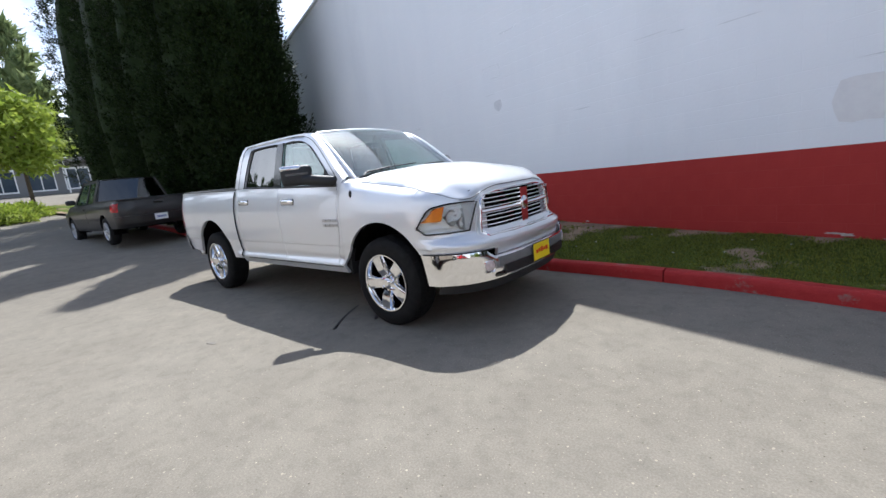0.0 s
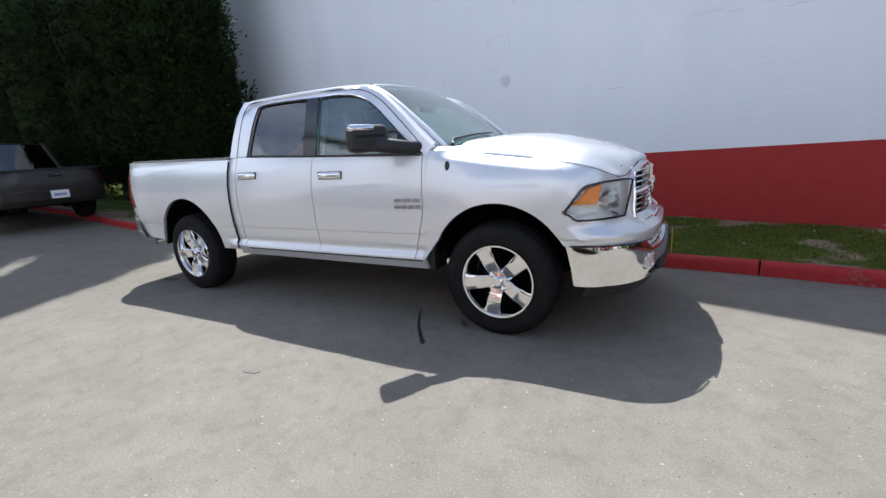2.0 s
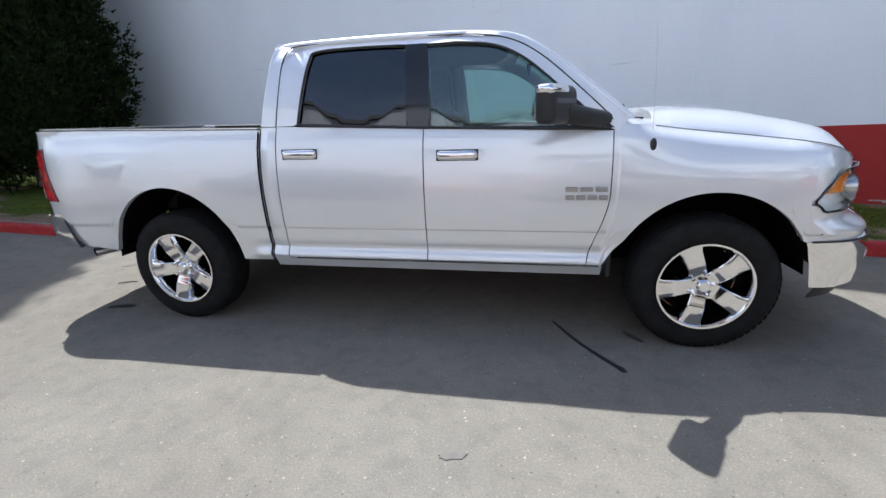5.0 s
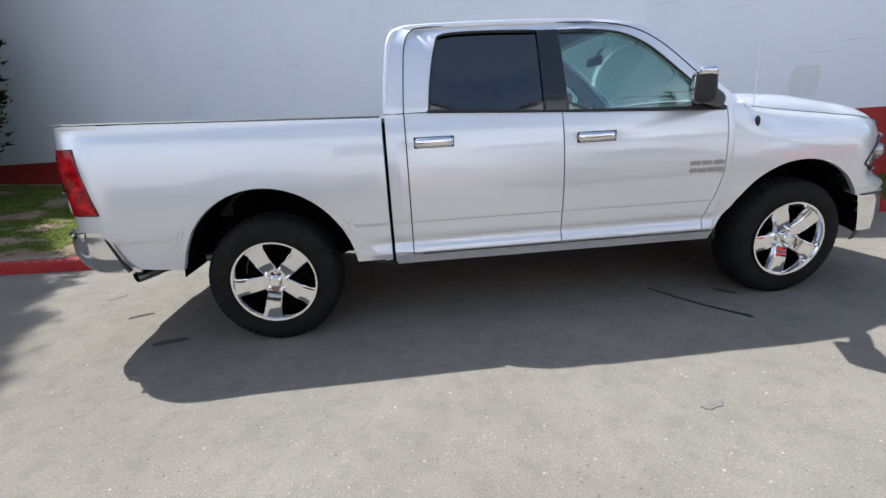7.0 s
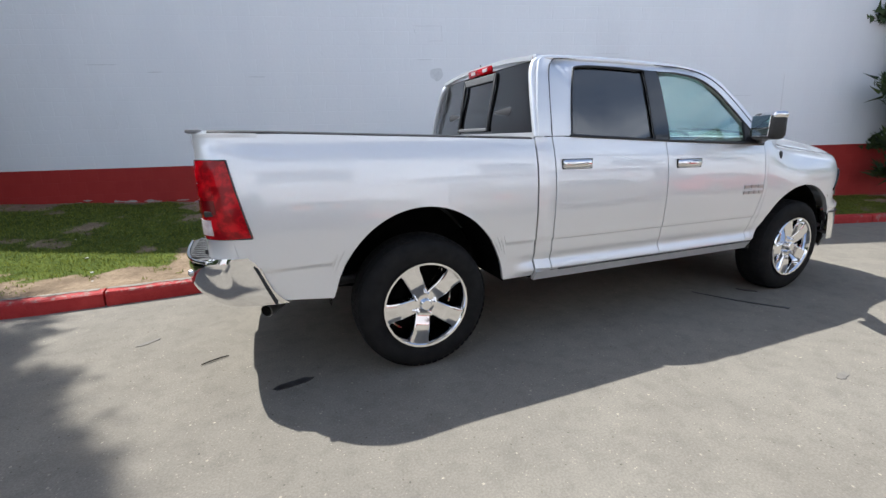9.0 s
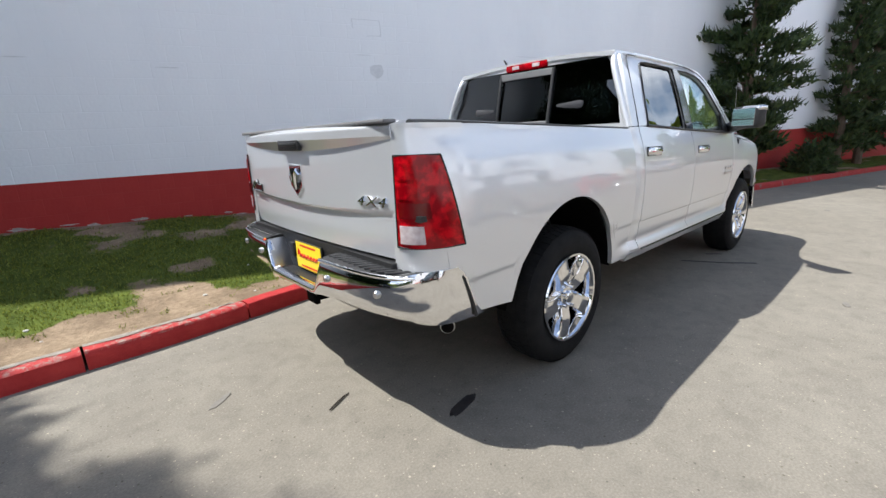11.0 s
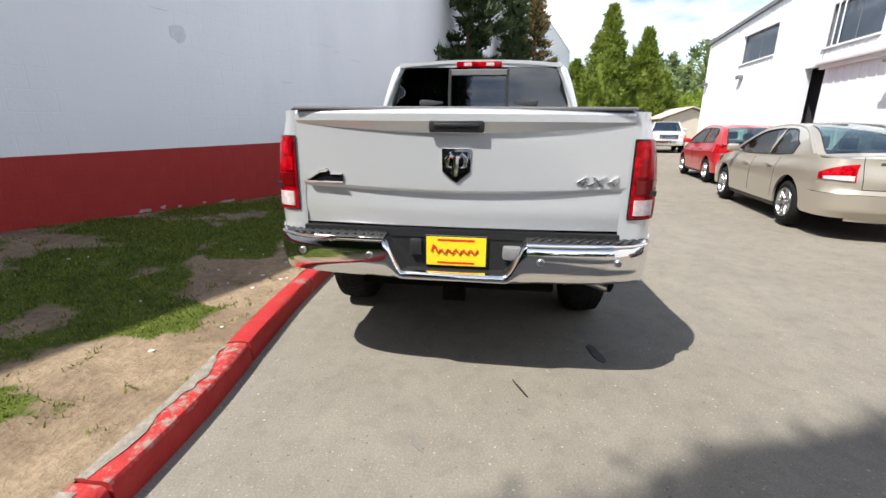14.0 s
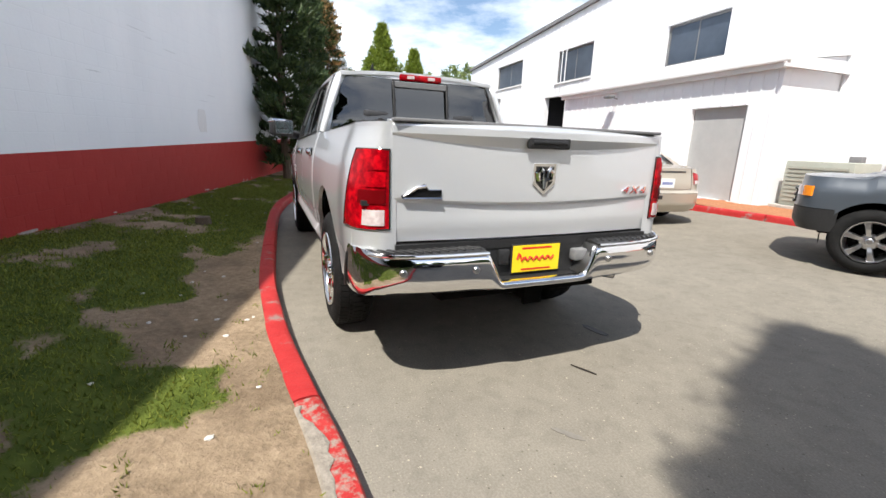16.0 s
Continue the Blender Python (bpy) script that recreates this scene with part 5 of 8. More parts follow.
def half(x, z):
    """Half the body's width at a place along it and a height."""
    w = float(np.interp(z, [p[0] for p in _side], [p[1] for p in _side]))
    if x > 1.25:  # fenders swell round the wheels and draw in towards the nose
        w += 0.012 * math.exp(-((x - 1.785) / 0.45) ** 2) * (1 - 0.5 * smooth((z - 0.9) / 0.35))
        w -= 0.05 * smooth((z - 1.05) / 0.3) * smooth((x - 1.25) / 0.5)
        if x > 1.32:  # the fender rolls over into a rounded crest beside the hood
            t = min(1.0, max(0.0, (z - fender_top(x) + 0.075) / 0.075))
            w -= 0.085 * t ** 2.2 * smooth((x - 1.32) / 0.14)
    if x < -1.05:
        if z < 0.735:
            f = smooth((-1.05 - x) / 0.15)
            w = w * (1 - f) + (0.985 - 0.06 * (0.735 - z)) * f
        w += 0.010 * math.exp(-((x + 1.785) / 0.5) ** 2) * (1 - 0.6 * smooth((z - 0.9) / 0.35))
        if z > 1.3:
            w = max(w, 0.915 - 0.10 * max(0.0, z - 1.375))
    return w


def arch(x, cx, rx, rz, cz=0.42):
    t = (x - cx) / rx
    return cz + rz * math.sqrt(max(0.0, 1 - t * t)) if abs(t) < 1 else -1


def cols(a, b, n, arches=()):
    out = set(lin(a, b, n))
    for cx, rx in arches:
        out |= {cx + rx * math.sin(t) for t in lin(-math.pi / 2, math.pi / 2, 25) if a < cx + rx * math.sin(t) < b}
    return sorted(out)


def slant(z):
    """How far the front door's leading edge leans back towards the sill."""
    return -0.115 * smooth((0.98 - z) / 0.50)


ROWS = [0.53, 0.54, 0.55, 0.565, 0.58, 0.595, 0.61, 0.63, 0.65, 0.68, 0.71, 0.728, 0.735, 0.7385, 0.742, 0.75, 0.77, 0.81, 0.86, 0.91]


def side_panel(name, s, xcols, lo, hi, nrow, material="silver", parent=truck, thick=0.03, lean=None, tuck=None, rows=None):
    """A body panel on one flank, between a lower and an upper edge."""
    bm = BM()
    vs = [(z, None) for z in rows] + [(None, v) for v in lin(0, 1, 12)] if rows else [(None, v) for v in lin(0, 1, nrow)]

    def pt(u, v):
        x = xcols[int(u)]
        z, f = vs[int(v)]
        if z is None:
            z0 = 0.95 if rows else lo(x)
            z = z0 + (hi(x) - z0) * f
        y = half(x, z) - (tuck(x) if tuck else 0.0)
        return (x + (lean(x, z) if lean else 0.0), s * y, z)
    sheet(bm, pt, range(len(xcols)), range(len(vs)), thick=(0, -s * thick, 0))
    return part(name, bm, material, parent, angle=28)


CREST = curve([(1.2, 1.36), (1.38, 1.35), (1.55, 1.325), (1.75, 1.298), (2.02, 1.264), (2.24, 1.232), (2.40, 1.190), (2.53, 1.126), (2.62, 1.10)], 8)


def fender_top(x):
    return float(np.interp(x, [p.x for p in CREST], [p.y for p in CREST]))


def belt(x):
    return interp(x, [(-1.0, 1.405), (-0.72, 1.40), (0.1, 1.365), (1.21, 1.325)])


def plan_x(y, xf, xs=2.1, w=0.985, n=2.5):
    t = min(1.0, abs(y) / w)
    return xs + (xf - xs) * (1 - t ** n) ** (1 / n)


XF = [(0.60, 2.77), (0.68, 2.79), (0.735, 2.80), (0.775, 2.785), (0.815, 2.735), (0.855, 2.70), (0.95, 2.695), (1.08, 2.68), (1.17, 2.655), (1.3, 2.60)]
_xf = [(p.x, p.y) for p in curve(XF, 6)]


def nose(y, z, out=0.0):
    """How far forward the front skin lies at a place across it and a height."""
    w, xf = half(2.1, z) + 0.3 * out, float(np.interp(z, [p[0] for p in _xf], [p[1] for p in _xf])) + out
    nn = 2.5 + 0.5 * smooth((0.83 - z) / 0.08)
    t = min(1.0, abs(y) / w)
    return 2.1 + (xf - 2.1) * (1 - t ** nn) ** (1 / nn)


def hood_edge(x):
    """Half the width between the hood's side joints."""
    z = fender_top(x)
    w = half(min(x, 2.1), z)
    if x <= 2.1:
        return w
    xf = float(np.interp(z, [p[0] for p in _xf], [p[1] for p in _xf]))
    return w * (1 - min(1.0, (x - 2.1) / (xf - 2.1)) ** 2.5) ** 0.4


def rear_skin(a, z):
    """Plan of the bed's rear corner at angle a from flank to tail."""
    w = half(-2.62, z)
    return (-2.62 - 0.30 * math.sin(a) ** (2 / 2.4), 0.822 + (w - 0.822) * math.cos(a) ** (2 / 2.4))


def lamp_lo(y):
    return 0.864 + 0.045 * smooth((abs(y) - 0.975) / 0.022)


def lamp_hi(y):
    return interp(abs(y), [(0.56, 1.092), (0.63, 1.095), (0.75, 1.103), (0.87, 1.099), (0.945, 1.083), (0.965, 1.055), (0.985, 0.99), (0.998, 0.925)])


A_LAMP = 0.165
for s in (-1, 1):
    fa = (1.785, 0.535)
    stations = [(x, None) for x in cols(1.2195, 2.1, 40, (fa,))] + [(None, a) for a in lin(0.012, A_LAMP, 9)]

    def front_pt(i, v, s=s, stations=stations):
        x, a = stations[int(i)]
        if a is not None:
            y0 = half(2.1, 0.93) * math.cos(a) ** 0.8
            x = nose(y0, 0.93)
        lo = max(arch(x, 1.785, 0.535, 0.56), 0.47 if x < 1.785 else 0.695)
        if a is not None:  # follow the arch where the skin bends round to the nose
            for _ in range(12):
                lo = 0.5 * lo + 0.5 * max(arch(nose(half(2.1, lo) * math.cos(a) ** 0.8, lo), 1.785, 0.535, 0.56), 0.695)
        z = lo + (fender_top(x) - lo) * v
        if a is None:
            return (x + slant(z) * max(0.0, 1 - (x - 1.2195) / 0.10), s * half(x, z), z)
        y = half(2.1, z) * math.cos(a) ** 0.8
        return (nose(y, z), s * y, z)
    bm = BM()
    sheet(bm, front_pt, range(len(stations)), [*lin(0, 0.86, 60), *lin(0.868, 1, 16)], thick=(0, -s * 0.03, 0))
    part("front_fender", bm, "silver", truck, angle=32)
    y_end = half(2.1, 0.93) * math.cos(A_LAMP) ** 0.8
    ys2 = [s * (0.555 + (y_end - 0.555) * math.sin(t)) for t in lin(math.pi / 2, 0, 22)]

    def k_of(y, z):
        return y / half(2.1, 0.93) * half(2.1, z)
    bm = BM()
    sheet(bm, lambda u, v: (nose(k_of(u, 0.695 + 0.16 * v), 0.695 + (lamp_lo(u) - 0.006 - 0.695) * v), k_of(u, 0.695 + (lamp_lo(u) - 0.7) * v), 0.695 + (lamp_lo(u) - 0.006 - 0.695) * v), ys2, lin(0, 1, 14), thick=(-0.03, 0, 0))
    part("fender_nose", bm, "silver", truck, angle=40)
    bm = BM()

    def brow(u, v):
        top = fender_top(nose(u, 1.1))
        z = lamp_hi(u) + 0.006 + (max(top, lamp_hi(u) + 0.012) - lamp_hi(u) - 0.006) * v
        return (nose(k_of(u, z), z), k_of(u, z), z)
    sheet(bm, brow, ys2, lin(0, 1, 8), thick=(-0.03, 0, 0))
    part("lamp_brow", bm, "silver", truck, angle=40)
    # black arch lining, its colour deepened to carry the shade inside the arch
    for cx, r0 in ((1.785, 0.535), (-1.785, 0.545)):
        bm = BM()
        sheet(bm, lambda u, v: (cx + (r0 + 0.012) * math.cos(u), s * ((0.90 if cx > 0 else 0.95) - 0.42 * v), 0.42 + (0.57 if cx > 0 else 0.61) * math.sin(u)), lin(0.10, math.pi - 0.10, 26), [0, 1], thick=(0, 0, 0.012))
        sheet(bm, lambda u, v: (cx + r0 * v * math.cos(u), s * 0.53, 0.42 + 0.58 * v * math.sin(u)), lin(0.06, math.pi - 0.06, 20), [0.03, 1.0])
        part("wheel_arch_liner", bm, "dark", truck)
    # doors
    fd = side_panel("front_door", s, cols(0.1165, 1.2135, 22), lambda x: 0.53, belt, 30, lean=lambda x, z: slant(z) * smooth((x - 0.5) / 0.7), rows=ROWS)
    rd = side_panel("rear_door", s, cols(-0.8765, 0.1095, 22), lambda x: 0.53, belt, 30, rows=ROWS)
    side_panel("cab_corner", s, cols(-1.0, -0.884, 9), lambda x: 0.47, lambda x: 1.40, 50, tuck=lambda x: 0.018 * smooth((-0.925 - x) / 0.10))
    # near-black backing strips in place of the shade inside the door gaps
    for xg in (0.113, -0.880, 1.2165):
        bm = BM()
        sheet(bm, lambda u, v: (xg + 0.012 * v + (slant(u) if xg > 1 else 0.0), s * (half(xg, u) - 0.010), u), lin(0.535, 1.33 if xg > 1 else 1.37, 24), [-1, 1], thick=(0, -s * 0.004, 0))
        part("door_gap", bm, "dark", truck)
    side_panel("rocker_panel", s, cols(-0.99, 1.20, 24), lambda x: 0.455, lambda x: 0.522, 6)
    bm = BM()
    tube(bm, [(x, s * (half(x, 0.527) + 0.001), 0.527) for x in lin(-0.82, 1.18, 12)], 0.007, 8)
    part("sill_moulding", bm, "gloss", truck)
    # inner skins so that the gaps read dark
    bm = BM()
    sheet(bm, lambda u, v: (u, s * (half(u, v) - 0.05), v), lin(-1.01, 1.25, 16), lin(0.46, 1.36, 14), thick=(0, -s * 0.01, 0))
    part("door_lining", bm, "interior", truck)
    # bed side with the rear wheel arch
    ra = (-1.785, 0.545)
    bstat = [(None, a) for a in lin(math.pi / 2, 0.06, 14)] + [(x, None) for x in cols(-2.62, -1.021, 40, (ra,))]

    def bed_pt(i, v, s=s, bstat=bstat):
        x, a = bstat[int(i)]
        hi = 1.425 if x is None else interp(x, [(-2.9, 1.427), (-2.62, 1.425), (-1.03, 1.387)])
        lo = (0.60 if a < 0.5 else 0.80) if x is None else max(arch(x, -1.785, 0.545, 0.60), 0.50 if x > -1.785 else interp(x, [(-2.62, 0.575), (-2.3, 0.535)]))
        z = lo + (hi - lo) * v
        if x is None:
            px, py = rear_skin(a, z)
            return (px, s * py, z)
        return (x, s * half(x, z), z)
    bm = BM()
    sheet(bm, bed_pt, range(len(bstat)), lin(0, 1, 80), thick=(0.004, -s * 0.03, 0))
    part("bed_side", bm, "silver", truck, angle=32)
    # near-black filler standing for the shade in the gap between bed and cab
    bm = BM()
    sheet(bm, lambda u, v: (-1.001 - 0.019 * v, s * (half(-1.02, u) - 0.026), u), lin(0.47, 1.36, 14), [0, 1], thick=(0, -s * 0.05, 0))
    part("cab_gap_seal", bm, "dark", truck)
    # black strip over the bed's front edge
    bm = BM()
    sheet(bm, lambda u, v: (-1.0185, s * (half(-1.03, u) - 0.004 - 0.07 * v), u), lin(0.50, 1.374, 18), [0, 1], thick=(-0.002, 0, 0))
    part("bed_edge_seal", bm, "rubber", truck, "black strip on the front edge of the bed side")
    # bed rail cap
    bm = BM()
    sheet(bm, lambda u, v: (u, s * (0.925 - 0.055 * smooth((-2.70 - u) / 0.16) - (0.095 - 0.055 * smooth((-2.70 - u) / 0.16)) * v), interp(u, [(-2.9, 1.430), (-2.62, 1.427), (-1.03, 1.390)]) + 0.012 * math.sin(math.pi * (0.12 + 0.76 * v))), lin(-2.85, -1.03, 24), lin(0, 1, 7), thick=(0, 0, -0.02))
    part("bed_rail_cap", bm, "black", truck)
    bm = BM()
    sheet(bm, lambda u, v: (rear_skin(u, 1.4)[0] * (1 - v) - 2.72 * v, s * (rear_skin(u, 1.4)[1] * (1 - v) + 0.83 * v), 1.425 + 0.006 * math.sin(math.pi * v * 0.8)), lin(0.02, math.pi / 2, 14), lin(0, 1, 5), thick=(0, 0, -0.02))
    part("bed_corner_cap", bm, "silver", truck)
    bm = BM()
    sheet(bm, lambda u, v: (u, s * 0.835, v), [-2.88, -1.04], [1.045, 1.395], thick=(0, -s * 0.02, 0))
    part("bed_inner_side", bm, "black", truck)
    # mud flaps
    for cx, w in ((1.245, 0.45),):
        bm = BM()
        box(bm, cx - 0.012, cx + 0.012, min(s * 0.74, s * 0.945), max(s * 0.74, s * 0.945), 0.52 if cx < 0 else 0.44, 0.70, 0.008)
        part("mud_flap", bm, "black", truck)
    # side windows and their frames
    def gh(a, b, s=s):
        return (a, s * half(a, b), b)
    rear_hole = [(p.x, p.y) for p in curve([(-0.725, 1.412), (-0.70, 1.60), (-0.655, 1.78), (-0.60, 1.835), (-0.3, 1.845), (-0.008, 1.838)], 5)] + [(0.012, 1.378)]
    front_hole = [(0.150, 1.37), (0.118, 1.836)] + [(p.x, p.y) for p in curve([(0.30, 1.836), (0.52, 1.81), (0.70, 1.735), (0.88, 1.60), (1.05, 1.455), (1.165, 1.345)], 5)]
    outer = [(-0.985, 1.405), (-0.965, 1.60), (-0.93, 1.78), (-0.90, 1.86), (-0.86, 1.895), (-0.6, 1.905), (0.0, 1.905), (0.45, 1.895), (0.64, 1.865), (0.78, 1.80), (0.98, 1.655), (1.15, 1.51), (1.30, 1.385), (1.24, 1.33), (1.21, 1.331),
             (0.66, 1.35), (0.1, 1.37), (-0.72, 1.407)]
    bm = BM()
    plate(bm, outer, [rear_hole, front_hole], gh, (0, -s * 0.035, 0), step=0.05)
    part("cab_side_frame", bm, "silver", truck, angle=60)
    bm = BM()
    ln_ = [(p.x, p.y) for p in curve([(-0.882, 1.402), (-0.868, 1.60), (-0.845, 1.78), (-0.80, 1.862), (-0.70, 1.884), (-0.3, 1.889), (0.2, 1.887), (0.46, 1.872), (0.64, 1.83), (0.80, 1.745), (0.98, 1.605), (1.14, 1.46), (1.22, 1.375)], 5)]
    tube(bm, [(a, s * (half(a, b) - 0.001), b) for a, b in ln_], 0.004, 6)
    part("door_joint", bm, "black", truck)
    # black pillar cover between the doors and belt strip
    bm = BM()
    sheet(bm, lambda u, v: (0.004 + 0.154 * u - (0.018 + 0.016 * u) * (v - 1.375) / 0.467, s * (half(0.1, v) + 0.004), v), lin(0, 1, 5), lin(1.375, 1.842, 8), thick=(0, -s * 0.012, 0))
    part("door_pillar_trim", bm, "gloss", truck)
    bm = BM()
    tube(bm, [(x, s * (half(x, belt(x)) + 0.004), belt(x) + 0.006) for x in lin(-0.74, 1.20, 14)], 0.008, 6)
    part("belt_moulding", bm, "black", truck)
    bm = BM()
    plate(bm, [(0.985, 1.358), (1.222, 1.338), (1.14, 1.40), (0.985, 1.508)], (), lambda a, b: (a, s * (half(a, b) + 0.006), b), (0, -s * 0.02, 0), step=9)
    part("mirror_sail", bm, "black", truck)
    for nm, hole, mt, door in (("window", rear_hole, "glass_dark", rd), ("window", front_hole, "glass_side", fd)):
        cx, cz = sum(p[0] for p in hole) / len(hole), sum(p[1] for p in hole) / len(hole)
        bm = BM()
        ring = [(cx + (a - cx) * 1.02, cz + (b - cz) * 1.03) for a, b in hole]
        plate(bm, ring, (), lambda a, b: (a, s * (half(a, b) - 0.016), b), (0, -s * 0.004, 0), step=0.05)
        o = part(nm, bm, mt, door, "dark tinted glass" if mt == "glass_dark" else "clear side glass")
        o.visible_shadow = mt == "glass_dark"
        bm = BM()
        ring3 = [(a, s * (half(a, b) + 0.002), b) for a, b in hole]
        tube(bm, ring3 + ring3[:1], 0.007, 6)
        part("window_seal", bm, "black", door)
    # door handles
    for hx0, hx1, door in ((0.20, 0.45, fd), (-0.83, -0.59, rd)):
        zc = 1.205 if hx0 > 0 else 1.228
        bm = BM()
        yo = half(hx0, zc)
        box(bm, hx0, hx1, -0.012, 0.026, zc - 0.030, zc + 0.030, 0.022, 3, m=Matrix.Translation((0, s * (yo + 0.012), 0)))
        part("door_handle", bm, "chrome", door, "chrome pull handle")
        bm = BM()
        box(bm, hx0 - 0.004, hx1 + 0.004, -0.006, 0.006, zc - 0.034, zc + 0.034, 0.005, 2, m=Matrix.Translation((0, s * (yo + 0.002), 0)))
        part("handle_recess", bm, "gloss", door)
    # name badge on the door as plain chrome blocks
    for row, (zb, hgt, kk) in enumerate(((0.985, 0.028, 3), (0.937, 0.028, 4))):
        for k in range(kk):
            wd = 0.25 / kk
            bm = BM()
            x0 = 0.965 + k * wd
            yb = half(1.1, zb)
            box(bm, x0, x0 + wd * 0.8, -0.004, 0.004, zb, zb + hgt, 0.003, 1, m=Matrix.Translation((0, s * (yb + 0.006), 0)))
            part("door_badge", bm, "satin", fd)
    # towing mirror: a flat arm from the door, a tall head swept back, chrome cap over its outer shoulder
    arm = [(1.185, 0.905, 1.385), (1.12, 0.985, 1.392), (1.03, 1.06, 1.405), (0.93, 1.13, 1.42)]
    bm = BM()
    tube(bm, [(x, s * y, z) for x, y, z in arm], [0.036, 0.040, 0.042, 0.044], 12)
    for v in bm.verts:
        v.co.z = 1.40 + (v.co.z - 1.40) * 1.25
    mr = part("side_mirror", bm, "black", truck, "large black towing mirror")
    HEAD_AT = pose(0.885, s * 1.160, 1.482, 0, 0, s * 31)
    bm = BM()
    box(bm, -0.056, 0.060, -0.148, 0.148, -0.112, 0.082, 0.040, 5)
    for v in bm.verts:
        if v.co.x > 0:
            v.co.x *= 1 - 0.35 * max(0.0, v.co.z / 0.122)
    part("housing", bm, "black", mr, m=HEAD_AT)
    bm = BM()
    box(bm, -0.050, 0.062, -0.05 if s > 0 else -0.152, 0.152 if s > 0 else 0.05, 0.030, 0.086, 0.028, 4)
    for v in bm.verts:
        if v.co.x > 0:
            v.co.x *= 1 - 0.33 * max(0.0, v.co.z / 0.122)
    part("mirror_cap", bm, "chrome", mr, "chrome mirror cap", m=HEAD_AT)
    bm = BM()
    box(bm, 0.051, 0.056, -0.105, 0.105, -0.030, 0.014, 0.002, 1)
    part("housing_recess", bm, "gloss", mr, m=HEAD_AT)
    bm = BM()
    box(bm, -0.0605, -0.054, -0.118, 0.118, -0.028, 0.062, 0.002, 1)
    part("mirror_glass", bm, "mirror", mr, m=HEAD_AT)
    bm = BM()
    box(bm, -0.0605, -0.054, -0.118, 0.118, -0.088, -0.036, 0.002, 1)
    part("convex_glass", bm, "mirror", mr, m=HEAD_AT)

# ---- hood, cowl, windscreen, roof ----
HOOD = [(0.0, 1.425), (0.15, 1.432), (0.40, 1.412), (0.64, 1.36), (0.82, 1.308), (0.93, 1.262), (0.98, 1.232), (1.0, 1.208)]
_hood = [(p.x, p.y) for p in curve(HOOD, 8)]


def hood_pt(u, v):
    """u along the hood from the cowl, v across from the middle (signed)."""
    if u < 0:  # the rear edge turns down to the cowl
        x, y, z = hood_pt(0.0, v)
        return (x - 0.008, y, z - 0.06)
    a = abs(v)
    xs_ = 1.44 + (2.53 - 1.44) * u
    y = a * hood_edge(xs_)
    xfr = nose(a * hood_edge(2.53), 1.19 - 0.07 * a ** 3)
    xb = 1.51 - 0.07 * a ** 2
    x = xb + (xfr - xb) * u
    zc = float(np.interp(u, [p[0] for p in _hood], [p[1] for p in _hood]))
    zc += 0.022 * (1 - smooth((a - 0.15) / 0.5)) * (1 - smooth((u - 0.45) / 0.5))
    zs = fender_top(xs_)
    t = max(0.0, (a - 0.5) / 0.5)
    k = smooth((u - 0.78) / 0.22)
    z = zc + (zs - zc) * ((0.48 * t * t + 0.52 * t ** 4) * (1 - k) + min(1.0, max(0.0, (a - 0.40) / 0.44) ** 2) * k)
    return (x, math.copysign(y, v), z)


bm = BM()
sheet(bm, hood_pt, [-1, *[i / 34 for i in range(35)]], lin(-1, 1, 61), thick=(0, 0, -0.025))
part("hood", bm, "silver", truck, angle=50)
bm = BM()
sheet(bm, lambda u, v: (1.30 + 0.24 * u, v, 1.40 - 0.012 * u - 0.05 * abs(v) ** 2), [0, 0.5, 1], lin(-0.73, 0.73, 21), thick=(0, 0, -0.04))
part("cowl", bm, "black", truck)
for s in (-1, 1):
    bm = BM()
    tube(bm, [(x, s * (hood_edge(x) + 0.003), fender_top(x) + 0.002) for x in lin(1.46, 2.55, 40)], 0.0022, 6)
    part("hood_joint", bm, "trimgrey", truck)
bm = BM()
tube(bm, [Vector(hood_pt(1.0, v)) + Vector((0.004, 0, -0.006)) for v in lin(-1, 1, 31)], 0.0035, 6)
part("hood_joint", bm, "black", truck)


for s in (-1, 1):
    bm = BM()

    def cowl_side(u, v, s=s):
        z0 = fender_top(u) - 0.002
        y0 = half(u, z0)
        z1 = interp(u, [(1.2, 1.405), (1.32, 1.392), (1.5, 1.372)])
        return (u, s * (y0 + (0.74 - y0) * v), z0 + (z1 - z0) * math.sin(v * math.pi / 2) ** 0.8)
    sheet(bm, cowl_side, lin(1.215, 1.55, 14), lin(0, 1, 9), thick=(0, 0, -0.02))
    part("cowl_panel", bm, "silver", truck, angle=50)


def screen_pt(u, v):
    """The windscreen: u from its foot to its head, v across (signed)."""
    yb, yt = 0.80, 0.655
    y = (yb + (yt - yb) * u) * v
    xb = 1.44 - 0.17 * abs(v) ** 2.2
    xt = 0.66 - 0.045 * v * v
    zb, zt = 1.415 - 0.02 * v * v, 1.918 - 0.03 * v * v
    return (xb + (xt - xb) * u, y, zb + (zt - zb) * u + 0.028 * math.sin(math.pi * u))


bm = BM()
sheet(bm, screen_pt, lin(0, 1, 14), lin(-1, 1, 21), thick=(-0.004, 0, -0.004))
ws = part("windscreen", bm, "glass_side", truck, "sloping clear windscreen")
ws.visible_shadow = False
bm = BM()
tube(bm, [Vector(screen_pt(1.0, v)) + Vector((-0.012, 0, -0.008)) for v in lin(-1, 1, 15)], 0.022, 8)
part("screen_header", bm, "silver", truck)


